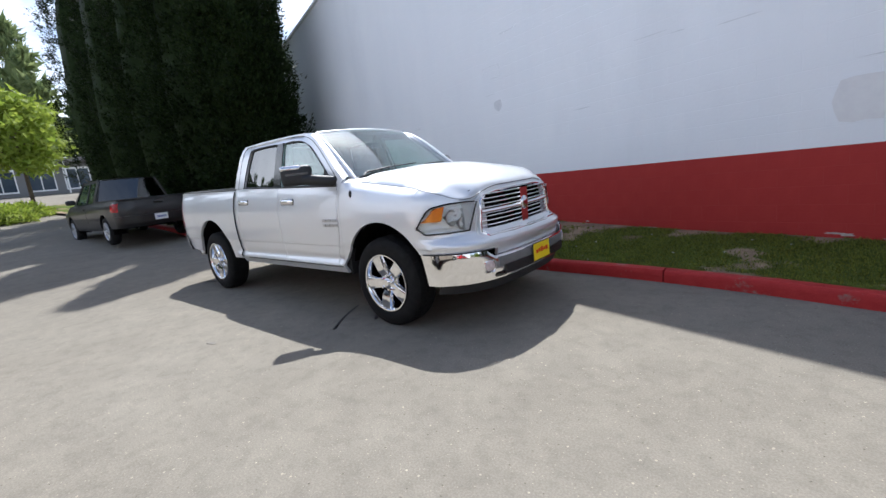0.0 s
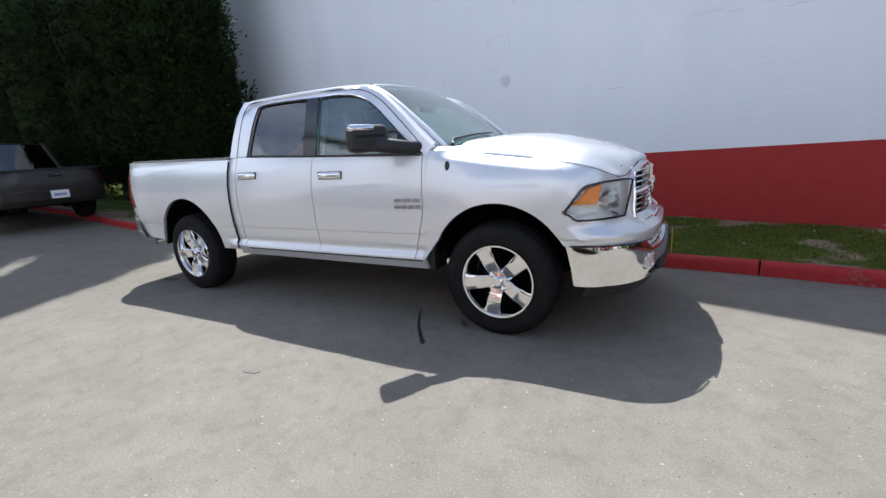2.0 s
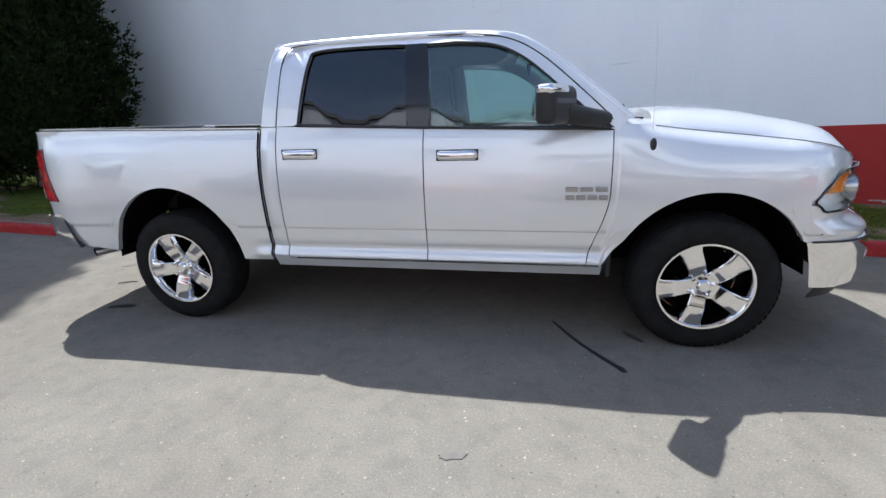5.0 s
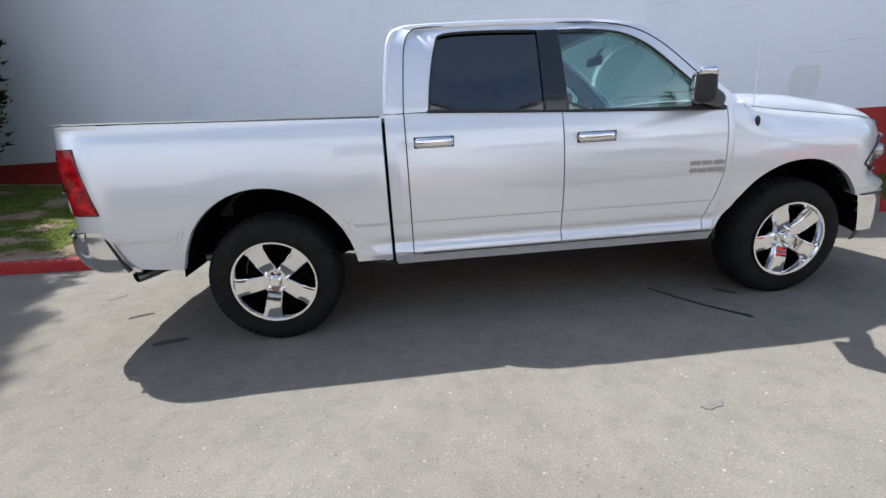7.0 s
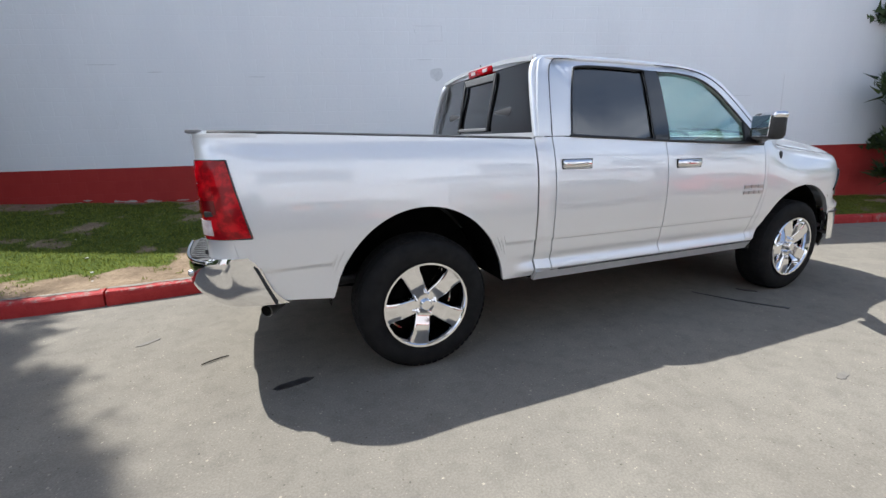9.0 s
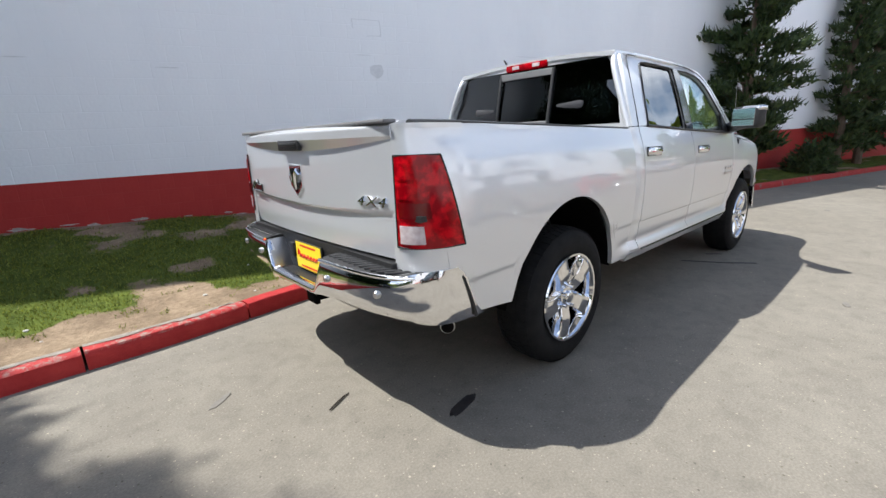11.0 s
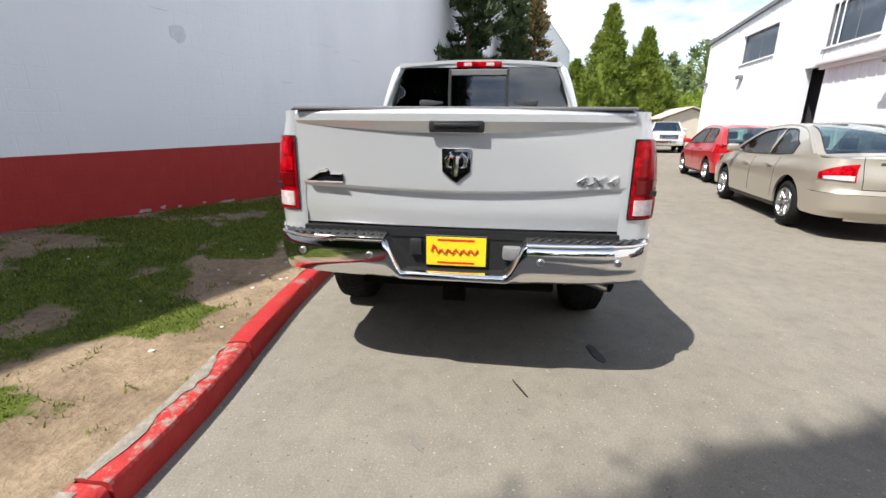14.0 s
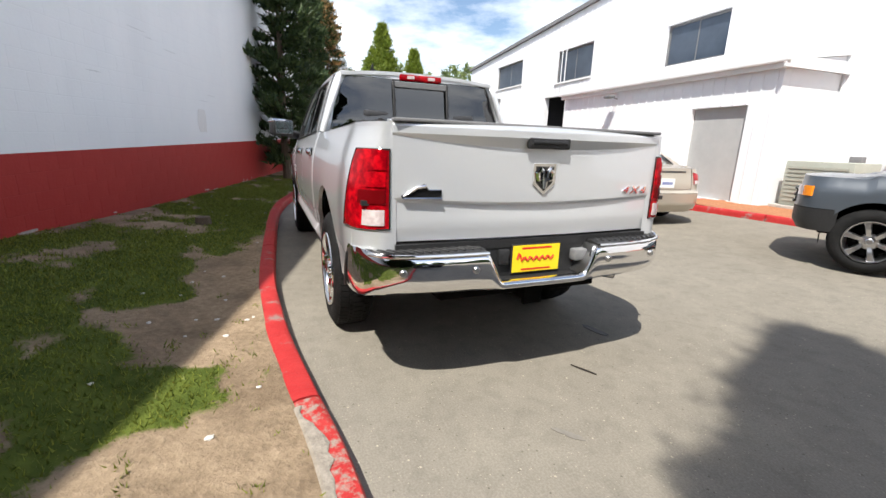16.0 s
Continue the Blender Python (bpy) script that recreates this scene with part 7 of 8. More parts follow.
for s in (-1, 1):
    def corner(u, off, z):
        """A place on the wrapped rear corner, off metres proud of it."""
        a = u * math.pi / 2
        if u < 0:
            return (-2.62 - u * 0.25, half(-2.62, z) + off)
        px, py = rear_skin(a, z)
        qx, qy = rear_skin(min(math.pi / 2, a + 0.02), z)
        rx, ry = rear_skin(max(0.0, a - 0.02), z)
        d = Vector((qy - ry, -(qx - rx))).normalized()
        if d.x > 0:
            d = -d
        if u < 0.05:
            d = Vector((0, 1))
        return (px + d.x * off, py + d.y * off)
    def lamp_pt(u, v, off):
        z = 0.922 + 0.378 * v
        u0 = 0.13 + 0.18 * v
        px, py = corner(u0 + (0.99 - u0) * u, off, z)
        return (px, s * py, z)
    bm = BM()
    sheet(bm, lambda u, v: lamp_pt(u, v, 0.004 + 0.005 * math.sin(math.pi * min(1, max(0, u)))), lin(0, 1, 24), lin(0, 1, 18), thick=(0.03, -s * 0.02, 0))
    tlm = part("tail_lamp", bm, "redlens", truck, "tall red tail lamp wrapped round the corner")
    bm = BM()
    sheet(bm, lambda u, v: lamp_pt(0.52 + 0.40 * u, 0.05 + 0.20 * v, 0.012), lin(0, 1, 8), lin(0, 1, 5), thick=(0.006, -s * 0.004, 0))
    part("reversing_lens", bm, "clearlens", tlm, "clear reversing lens")
    for v0 in (0.33, 0.54, 0.75):
        bm = BM()
        sheet(bm, lambda u, v: lamp_pt(0.38 + 0.55 * u, v0 + 0.17 * v, 0.0105 + 0.003 * math.sin(math.pi * u)), lin(0, 1, 8), lin(0, 1, 4), thick=(0.004, -s * 0.003, 0))
        part("lamp_cell", bm, "darklens" if v0 == 0.33 else "redlens", tlm)
    bm = BM()
    ring = [lamp_pt(u, 0, 0.004) for u in lin(0, 1, 12)] + [lamp_pt(1, v, 0.004) for v in lin(0, 1, 8)] + [lamp_pt(u, 1, 0.004) for u in lin(1, 0, 12)] + [lamp_pt(0, v, 0.004) for v in lin(1, 0, 8)]
    tube(bm, ring, 0.0042, 6)
    part("lamp_seal", bm, "gloss", tlm)

# ---- rear bumper ----
RB = [(0.0, -3.062), (0.40, -3.058), (0.62, -3.046), (0.78, -3.018), (0.892, -2.965), (0.955, -2.885), (0.982, -2.775), (0.994, -2.62)]
rbc = curve(RB, 8)


def rb(u, s):
    p = rbc[min(len(rbc) - 1, int(round(u * (len(rbc) - 1))))]
    return p.x * s, p.y


def rb_hi(y):
    a = abs(y)
    return 0.64 + (0.80 - 0.64) * smooth((a - 0.255) / 0.095) + 0.022 * smooth((a - 0.85) / 0.1)


def rb_lo(y, x):
    return interp(abs(y), [(0, 0.588), (0.30, 0.588), (0.42, 0.597), (0.8, 0.60), (0.90, 0.59), (0.994, 0.555)])


rear_bumper = empty("rear_bumper", "", "", m=None)
rear_bumper.parent = truck
tagged(rear_bumper, "chrome rear step bumper with a recessed plate")
cross = []
for i in range(len(rbc) - 1, -1, -1):
    cross.append((-rbc[i].x, rbc[i].y))
for i in range(1, len(rbc)):
    cross.append((rbc[i].x, rbc[i].y))
# denser columns round the recess
dense = []
for (y0, x0), (y1, x1) in zip(cross, cross[1:]):
    for t in (0, 0.34, 0.67):
        dense.append((y0 + (y1 - y0) * t, x0 + (x1 - x0) * t))
dense.append(cross[-1])


def rb_pt(i, v):
    y, x = dense[int(i)]
    lo, hi = rb_lo(y, x), rb_hi(y)
    z = lo + (hi - lo) * v
    crown = 0.003 * math.sin(math.pi * v) - 0.045 * max(0.0, 1 - v / 0.42) ** 2 - 0.020 * v ** 10
    x -= 0.10 * v * smooth((abs(y) - 0.968) / 0.026)
    return (x - crown, y * (1 - 0.012 * max(0.0, 1 - v / 0.42) ** 2), z)


bm = BM()
sheet(bm, rb_pt, range(len(dense)), lin(0, 1, 16), thick=(0.02, 0, 0))
part("bumper_face", bm, "chrome", rear_bumper, angle=60)
for s in (-1, 1):
    bm = BM()
    ys3 = lin(0.35, 0.955, 14)
    def out_x(y):
        return float(np.interp(y, [p.x for p in rbc], [p.y for p in rbc]))
    sheet(bm, lambda u, v: ((out_x(u) + 0.015) * (1 - v) + (-2.88 if u < 0.9 else max(-2.88, out_x(u) + 0.02)) * v, s * u, 0.80 + 0.018 * math.sin(math.pi * (0.15 + 0.7 * v))), ys3, lin(0, 1, 5), thick=(0, 0, -0.03))
    pad = part("step_pad", bm, "black", rear_bumper, "ribbed black step pad")
    for k in range(11):
        y = 0.40 + k * 0.045
        bm = BM()
        box(bm, -0.055, 0.055, -0.008, 0.008, -0.003, 0.006, 0.003, 1, m=pose(-2.965 + 0.03 * smooth((y - 0.75) / 0.2), s * y, 0.816, 0, 0, s * 35))
        part("pad_rib", bm, "black", pad)
    bm = BM()
    tube(bm, [(out_x(y) + 0.004, s * y, 0.803) for y in lin(0.35, 0.93, 14)], 0.009, 8)
    part("bumper_lip", bm, "chrome", rear_bumper)
    bm = BM()
    tube(bm, [(-2.728, s * 0.972, 0.815), (-2.70, s * 0.992, 0.76), (-2.66, s * 0.996, 0.66), (-2.622, s * 0.993, 0.563)], 0.009, 6)
    part("bumper_end_seal", bm, "black", rear_bumper)
    for y in (0.42, 0.785):
        bm = BM()
        x = out_x(y)
        lathe(bm, [(0.001, -0.016), (0.013, -0.016), (0.018, -0.010), (0.019, 0.01)], (x, s * y, 0.722), "x", 20)
        part("parking_sensor", bm, "satin", rear_bumper, "round parking sensor")
# recess with the plate
bm = BM()
sheet(bm, lambda u, v: (-2.935, u, v), [-0.36, 0.36], [0.60, 0.80], thick=(0.02, 0, 0))
sheet(bm, lambda u, v: (-3.04 + 0.105 * v, u, 0.632), [-0.30, 0.30], [0, 1], thick=(0, 0, -0.01))
part("plate_recess", bm, "black", rear_bumper, smooth=False)
bm = BM()
sheet(bm, lambda u, v: (-2.94 + 0.06 * v, u, 0.842), [-0.80, 0.80], [0, 1], thick=(0, 0, -0.045))
part("bumper_filler", bm, "black", rear_bumper, smooth=False)
for s in (-1, 1):
    bm = BM()
    tube(bm, [(-3.03, s * 0.285, 0.645), (-3.02, s * 0.33, 0.72), (-3.0, s * 0.355, 0.79)], 0.012, 8)
    part("recess_edge", bm, "chrome", rear_bumper)
    bm = BM()
    sheet(bm, lambda u, v: (-3.045 + 0.11 * v, s * (0.265 + 0.085 * u), 0.635 + 0.165 * u), lin(0, 1, 5), [0, 1], thick=(0, -s * 0.008, 0))
    part("recess_cheek", bm, "satin", rear_bumper)
bm = BM()
box(bm, -2.96, -2.93, 0.17, 0.235, 0.70, 0.79, 0.012, 2)
part("trailer_socket", bm, "black", rear_bumper)
bm = BM()
box(bm, -2.99, -2.93, -0.335, -0.24, 0.70, 0.77, 0.015, 2)
part("step_light", bm, "trimgrey", rear_bumper)
rp = number_plate(rear_bumper, -2.945, 0.728, -0.005, -1, w=0.305, h=0.152)
bm = BM()
rr = random.Random(2)
pts = []
for k in range(24):
    pts.append((-2.9535, 0.12 - k * 0.0103, 0.728 + (0.022 if k in (1, 2) else 0.0) + 0.012 * math.sin(k * 1.7)))
tube(bm, pts, 0.0055, 6)
part("plate_scrawl", bm, "redink", rp, "red wavy bar of lettering")
for z in (0.788, 0.667):
    bm = BM()
    box(bm, -2.9535, -2.9522, -0.10, 0.09, z - 0.005, z + 0.005)
    part("plate_bar", bm, "redink", rp, smooth=False)

# exhaust, hitch, underbody
bm = BM()
tube(bm, [(-2.1, -0.58, 0.52), (-2.42, -0.62, 0.51), (-2.58, -0.73, 0.495), (-2.68, -0.855, 0.48)], 0.033, 16)
ex = part("exhaust_pipe", bm, "exhaust", truck)
# near-black disc stands in for the shaded hollow of the pipe
bm = BM()
cyl(bm, (-2.678, -0.853, 0.4805), (-2.684, -0.860, 0.479), 0.030, n=16)
part("pipe_mouth", bm, "dark", ex)
bm = BM()
tube(bm, [(-2.60, -0.755, 0.492), (-2.678, -0.853, 0.4805)], 0.0365, 16)
part("pipe_tip", bm, "satin", ex, "bright metal tail pipe tip")
bm = BM()
box(bm, -2.95, -2.6, -0.045, 0.045, 0.47, 0.56, 0.008)
box(bm, -2.85, -2.75, -0.52, 0.52, 0.49, 0.56, 0.01)
box(bm, -2.96, -2.93, -0.06, 0.06, 0.455, 0.575, 0.008)
part("tow_hitch", bm, "dark", truck)
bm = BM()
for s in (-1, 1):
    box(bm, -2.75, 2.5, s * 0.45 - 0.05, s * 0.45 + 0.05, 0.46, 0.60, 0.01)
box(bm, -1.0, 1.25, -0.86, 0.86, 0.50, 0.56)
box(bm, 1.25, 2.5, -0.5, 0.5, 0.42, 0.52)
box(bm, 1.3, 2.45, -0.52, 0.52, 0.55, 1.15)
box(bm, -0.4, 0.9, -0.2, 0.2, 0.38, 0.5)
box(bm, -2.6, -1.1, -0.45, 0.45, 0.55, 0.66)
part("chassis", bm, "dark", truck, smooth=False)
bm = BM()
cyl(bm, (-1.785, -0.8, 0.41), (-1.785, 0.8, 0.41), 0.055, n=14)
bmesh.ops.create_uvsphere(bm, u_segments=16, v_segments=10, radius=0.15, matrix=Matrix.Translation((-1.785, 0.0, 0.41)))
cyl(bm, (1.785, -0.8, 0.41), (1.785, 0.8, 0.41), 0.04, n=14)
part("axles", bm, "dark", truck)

# ---- cabin ----
def seat(x, y):
    bm = BM()
    box(bm, x - 0.25, x + 0.28, y - 0.26, y + 0.26, 0.80, 0.98, 0.06, 3)
    o = part("seat", bm, "interior", truck, "dark cloth seat")
    bm = BM()
    box(bm, -0.08, 0.08, -0.25, 0.25, 0.0, 0.60, 0.06, 3, m=pose(x - 0.26, y, 0.90, 0, -14, 0))
    part("seat_back", bm, "interior", o)
    bm = BM()
    box(bm, -0.05, 0.05, -0.14, 0.14, 0.62, 0.78, 0.045, 3, m=pose(x - 0.26, y, 0.86, 0, -14, 0))
    part("headrest", bm, "interior", o)


for x in (0.42, -0.48):
    for y in (-0.42, 0.42):
        seat(x, y)
bm = BM()
sheet(bm, lambda u, v: (0.98 + 0.42 * u, v, 1.20 + 0.19 * math.sin(math.pi * (0.18 + 0.36 * u))), lin(0, 1, 8), lin(-0.80, 0.80, 17), thick=(0, 0, -0.25))
part("dashboard", bm, "interior", truck)
bm = BM()
box(bm, 0.2, 1.0, -0.12, 0.12, 0.62, 0.98, 0.03)
part("centre_console", bm, "interior", truck)
bm = BM()
ring = [(0.92 - 0.08 * math.sin(t), 0.40 + 0.19 * math.cos(t), 1.20 + 0.17 * math.sin(t)) for t in lin(0, math.tau, 25)]
tube(bm, ring, 0.016, 8)
tube(bm, [(1.05, 0.40, 1.14), (0.92, 0.40, 1.20)], [0.04, 0.06], 10)
tube(bm, [(0.92, 0.22, 1.20), (0.92, 0.58, 1.20)], 0.016, 8)
part("steering_wheel", bm, "black", truck)
bm = BM()
box(bm, 0.72, 0.75, -0.13, 0.13, 1.70, 1.77, 0.015, 2)
tube(bm, [(0.74, 0, 1.76), (0.80, 0, 1.83)], 0.01, 6)
part("rear_view_mirror", bm, "black", truck)
bm = BM()
box(bm, -0.95, 1.2, -0.86, 0.86, 0.56, 0.60)
part("cabin_floor", bm, "interior", truck, smooth=False)
bm = BM()
sheet(bm, lambda u, v: (0.60 - 1.48 * u, 0.68 * v, 1.862 + 0.03 * (1 - v * v)), lin(0, 1, 6), lin(-1, 1, 9), thick=(0, 0, 0.006))
part("headliner", bm, "trimgrey", truck)
for s in (-1, 1):
    bm = BM()
    tube(bm, [(0.06, s * 0.84, 1.36), (0.07, s * 0.76, 1.62), (0.06, s * 0.69, 1.86)], 0.06, 8)
    part("pillar_lining", bm, "trimgrey", truck)


# ---- wheels ----
def wheel(parent, x, y, z, s, R=0.415, W=0.27, rim=0.268, spokes=5, style="chrome", detail=True, name="wheel", spin=0.3):
    """A wheel whose outer face looks to side s: tyre, rim, spokes, hub, nuts, disc."""
    own = new(name)
    own.empty_display_size = 0.05
    own.parent = parent
    own.matrix_basis = pose(x, y, z, 0, 0, 0 if s < 0 else 180) @ pose(0, 0, 0, 0, spin * 57.3, 0)
    # local: outer face towards -y
    h = W / 2
    bm = BM()
    prof = [(rim - 0.012, -h + 0.03), (rim + 0.012, -h + 0.008), (rim + 0.05, -h - 0.002), (R - 0.055, -h + 0.002), (R - 0.022, -h + 0.018), (R - 0.006, -h + 0.042), (R, -h + 0.07), (R + 0.003, 0), (R, h - 0.07), (R - 0.006, h - 0.042), (R - 0.03, h - 0.012), (rim + 0.04, h), (rim - 0.012, h - 0.03)]
    lathe(bm, [(p[0], p[1]) for p in prof], (0, 0, 0), "y", 56)
    ty = part("tyre", bm, "rubber", own, angle=50)
    if detail:
        vs, fs = [], []
        nb = 60
        for k in range(nb):
            for j, (w0, w1) in enumerate(((-h + 0.03, -h + 0.085), (-h + 0.095, -0.02), (-0.012, 0.05), (0.06, h - 0.035))):
                t0 = (k + 0.5 * (j % 2)) * math.tau / nb
                t1 = t0 + 0.78 * math.tau / nb
                i = len(vs)
                for t in (t0, t1):
                    for w in (w0, w1):
                        for r in (R - 0.008, R + 0.006 - (0.010 if abs(w) > h - 0.045 else 0)):
                            sk = 0.03 * (w - w0)
                            vs.append((r * math.cos(t + sk), w, r * math.sin(t + sk)))
                fs += [(i, i + 1, i + 3, i + 2), (i + 4, i + 6, i + 7, i + 5), (i + 1, i + 5, i + 7, i + 3), (i, i + 4, i + 5, i + 1), (i + 2, i + 3, i + 7, i + 6)]
        tagged(raw("tread", vs, fs, "rubber", ty), kind="stuff")
    bm = BM()
    lathe(bm, [(rim - 0.002, -h + 0.02), (rim + 0.004, -h + 0.006), (rim, -h - 0.004), (rim - 0.012, -h - 0.002), (rim - 0.022, -h + 0.02), (rim - 0.03, -h + 0.07), (rim - 0.045, h - 0.05), (rim - 0.02, h - 0.03)], (0, 0, 0), "y", 56)
    rm = part("rim", bm, style, own, "chrome five-spoke rim" if style == "chrome" and spokes == 5 else "")
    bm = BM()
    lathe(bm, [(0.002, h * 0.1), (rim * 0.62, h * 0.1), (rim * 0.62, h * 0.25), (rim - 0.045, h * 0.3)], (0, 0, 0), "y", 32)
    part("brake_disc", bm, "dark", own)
    # spokes: broad flat faces with deep bevelled flanks, running out to the rim
    yo = -h + 0.012
    for k in range(spokes):
        t = k * math.tau / spokes
        bm = BM()
        w0, w1 = (0.043, 0.058) if spokes == 5 else (0.022, 0.032)
        def sp(u, v):
            r = 0.052 + (rim - 0.064) * u
            hw = (w0 + (w1 - w0) * u + 0.012 * smooth((u - 0.82) / 0.18)) * R / 0.415
            a = abs(v)
            y = yo + 0.020 * (1 - smooth(u / 0.5)) - 0.004 * u
            if a > 1:
                y += 0.050 * (a - 1) / 0.30
            elif a > 0.9:
                y += 0.003 * (a - 0.9) / 0.1
            return (r * math.cos(t) - hw * v * math.sin(t), y, r * math.sin(t) + hw * v * math.cos(t))
        sheet(bm, sp, lin(0, 1, 12), [-1.3, -1.15, -1, -0.9, -0.4, 0, 0.4, 0.9, 1, 1.15, 1.3], thick=(0, 0.012, 0))
        part("spoke", bm, style, rm, angle=30)
    bm = BM()
    lathe(bm, [(0.001, yo - 0.008), (0.030, yo - 0.008), (0.037, yo - 0.002), (0.040, yo + 0.016), (0.082, yo + 0.022), (0.092, yo + 0.05)], (0, 0, 0), "y", 28)
    part("hub_cap", bm, style, rm)
    if detail:
        for k in range(spokes):
            t = (k + 0.5) * math.tau / spokes
            bm = BM()
            cyl(bm, (0.066 * math.cos(t), yo + 0.02, 0.066 * math.sin(t)), (0.066 * math.cos(t), yo - 0.012, 0.066 * math.sin(t)), 0.012, 0.010, 10)
            part("wheel_nut", bm, style, rm)
    return own


for x in (1.785, -1.785):
    for s in (-1, 1):
        wheel(truck, x, s * 0.865, 0.415, s, spin=0.524)
# the cab stands a little taller and the tail a little wider than the plain sections above
for ob in [o for o in truck.children_recursive if o.type == "MESH" and not o.name.startswith(("tyre", "tread", "rim", "spoke", "hub_cap", "wheel_nut", "brake_disc"))]:
    if ob.matrix_basis != Matrix.Identity(4):
        continue
    for v in ob.data.vertices:
        v.co.z += 0.022 * smooth((v.co.z - 1.50) / 0.36)
        v.co.y *= 1 + 0.016 * smooth((-2.35 - v.co.x) / 0.35)


# ---- other vehicles ----
def lofted_cabin(own, paint, hw, shoulder, wide, loft):
    """A rounded greenhouse: one arched roofline, with sides, screens and roof lofted on it."""
    line = [(p.x, p.y) for p in curve(loft["line"], 8)]
    xd, xa = line[0][0], line[-1][0]
    wt, crown = hw * loft.get("top", 0.64), 0.045

    def edge(x):
        return float(np.interp(x, [p[0] for p in line], [p[1] for p in line]))
    zmax = max(p[1] for p in line)

    def cab(x, z):
        zb = shoulder(x) - 0.01
        t = max(0.0, (z - zb) / (zmax - zb))
        return wide(x, shoulder(x)) * 0.985 * (1 - t) + wt * t + 0.035 * math.sin(math.pi * min(1, t)) * 0.8

    def top(x, v):
        e = edge(x)
        w = cab(x, e)
        bow = 0.10 * (1 - v * v) * (smooth((x - loft["front"]) / 0.5) - smooth((loft["rear"] - x) / 0.5))
        return (x + bow, w * v, e + crown * (1 - abs(v) ** 2.2) * smooth((e - shoulder(x)) / 0.25))
    xs_ = lin(xd, xa, 56)
    for s in (-1, 1):
        outer = [(x, shoulder(x) - 0.012) for x in lin(xd, xa, 24)] + [(x, edge(x)) for x in lin(xa, xd, 48)[1:-1]]
        holes = []
        for x0, x1 in loft["glass"]:
            lo = [(x, shoulder(x) + 0.03) for x in lin(x0, x1, 8)]
            hi = []
            for x in lin(x1, x0, 14):
                zt = edge(x) - 0.055 - 0.10 * smooth((loft["tail"] - x) / 0.35)
                if zt > shoulder(x) + 0.05:
                    hi.append((x, zt))
            ring = [p for p in lo if edge(p[0]) - 0.055 > p[1] + 0.02] + hi
            holes.append(ring)
        bm = BM()
        plate(bm, outer, holes, lambda a, b: (a, s * cab(a, b), b), (0, -s * 0.02, 0), step=0.1)
        part("cabin_side", bm, paint, own, angle=50)
        for ring in holes:
            bm = BM()
            cx, cz = sum(p[0] for p in ring) / len(ring), sum(p[1] for p in ring) / len(ring)
            plate(bm, [(cx + (a - cx) * 1.02, cz + (b - cz) * 1.04) for a, b in ring], (), lambda a, b: (a, s * (cab(a, b) - 0.008), b), (0, -s * 0.004, 0), step=0.1)
            o = part("side_window", bm, "glass_car", own)
            o.visible_shadow = False
            bm = BM()
            loop = [(a, s * (cab(a, b) + 0.002), b) for a, b in ring]
            tube(bm, loop + loop[:1], 0.009, 6)
            part("window_seal", bm, "black", own)
        bm = BM()
        tube(bm, [(x, s * (cab(x, edge(x)) - 0.012), edge(x) - 0.004) for x in xs_], 0.022, 10)
        part("roof_rail", bm, paint, own, angle=60)
        bm = BM()
        xm = xa - 0.42
        box(bm, -0.06, 0.06, -0.10, 0.10, -0.06, 0.07, 0.04, 4, m=pose(xm, s * (hw + 0.06), shoulder(xm) + 0.09))
        tube(bm, [(xm + 0.02, s * (hw - 0.10), shoulder(xm) + 0.04), (xm, s * (hw + 0.02), shoulder(xm) + 0.06)], 0.025, 8)
        part("side_mirror", bm, paint, own)
    for nm, x0, x1, mt, vv in (("roof", loft["rear"], loft["front"], paint, 1.0), ("rear_window", xd + 0.05, loft["rear"], "glass_side", loft.get("pillar", 0.84)), ("windscreen", loft["front"], xa - 0.04, "glass_side", 0.93)):
        bm = BM()
        sheet(bm, lambda u, v: top(u, v), lin(x0, x1, 18), lin(-vv, vv, 19), thick=(0, 0, -0.006))
        o = part(nm, bm, mt, own, angle=50)
        if mt != paint:
            o.visible_shadow = False
            for s in (-1, 1):
                bm = BM()
                sheet(bm, lambda u, v: top(u, s * (vv + (1 - vv) * v)), lin(x0 - (0.05 if nm == "rear_window" else 0), x1 + (0.04 if nm == "windscreen" else 0), 18), lin(0, 1, 5), thick=(0, 0, -0.01))
                part("pillar", bm, paint, own, angle=50)
                bm = BM()
                tube(bm, [Vector(top(u, s * vv)) + Vector((0, 0, 0.002)) for u in lin(x0, x1, 14)], 0.008, 6)
                part("screen_seal", bm, "black", own)


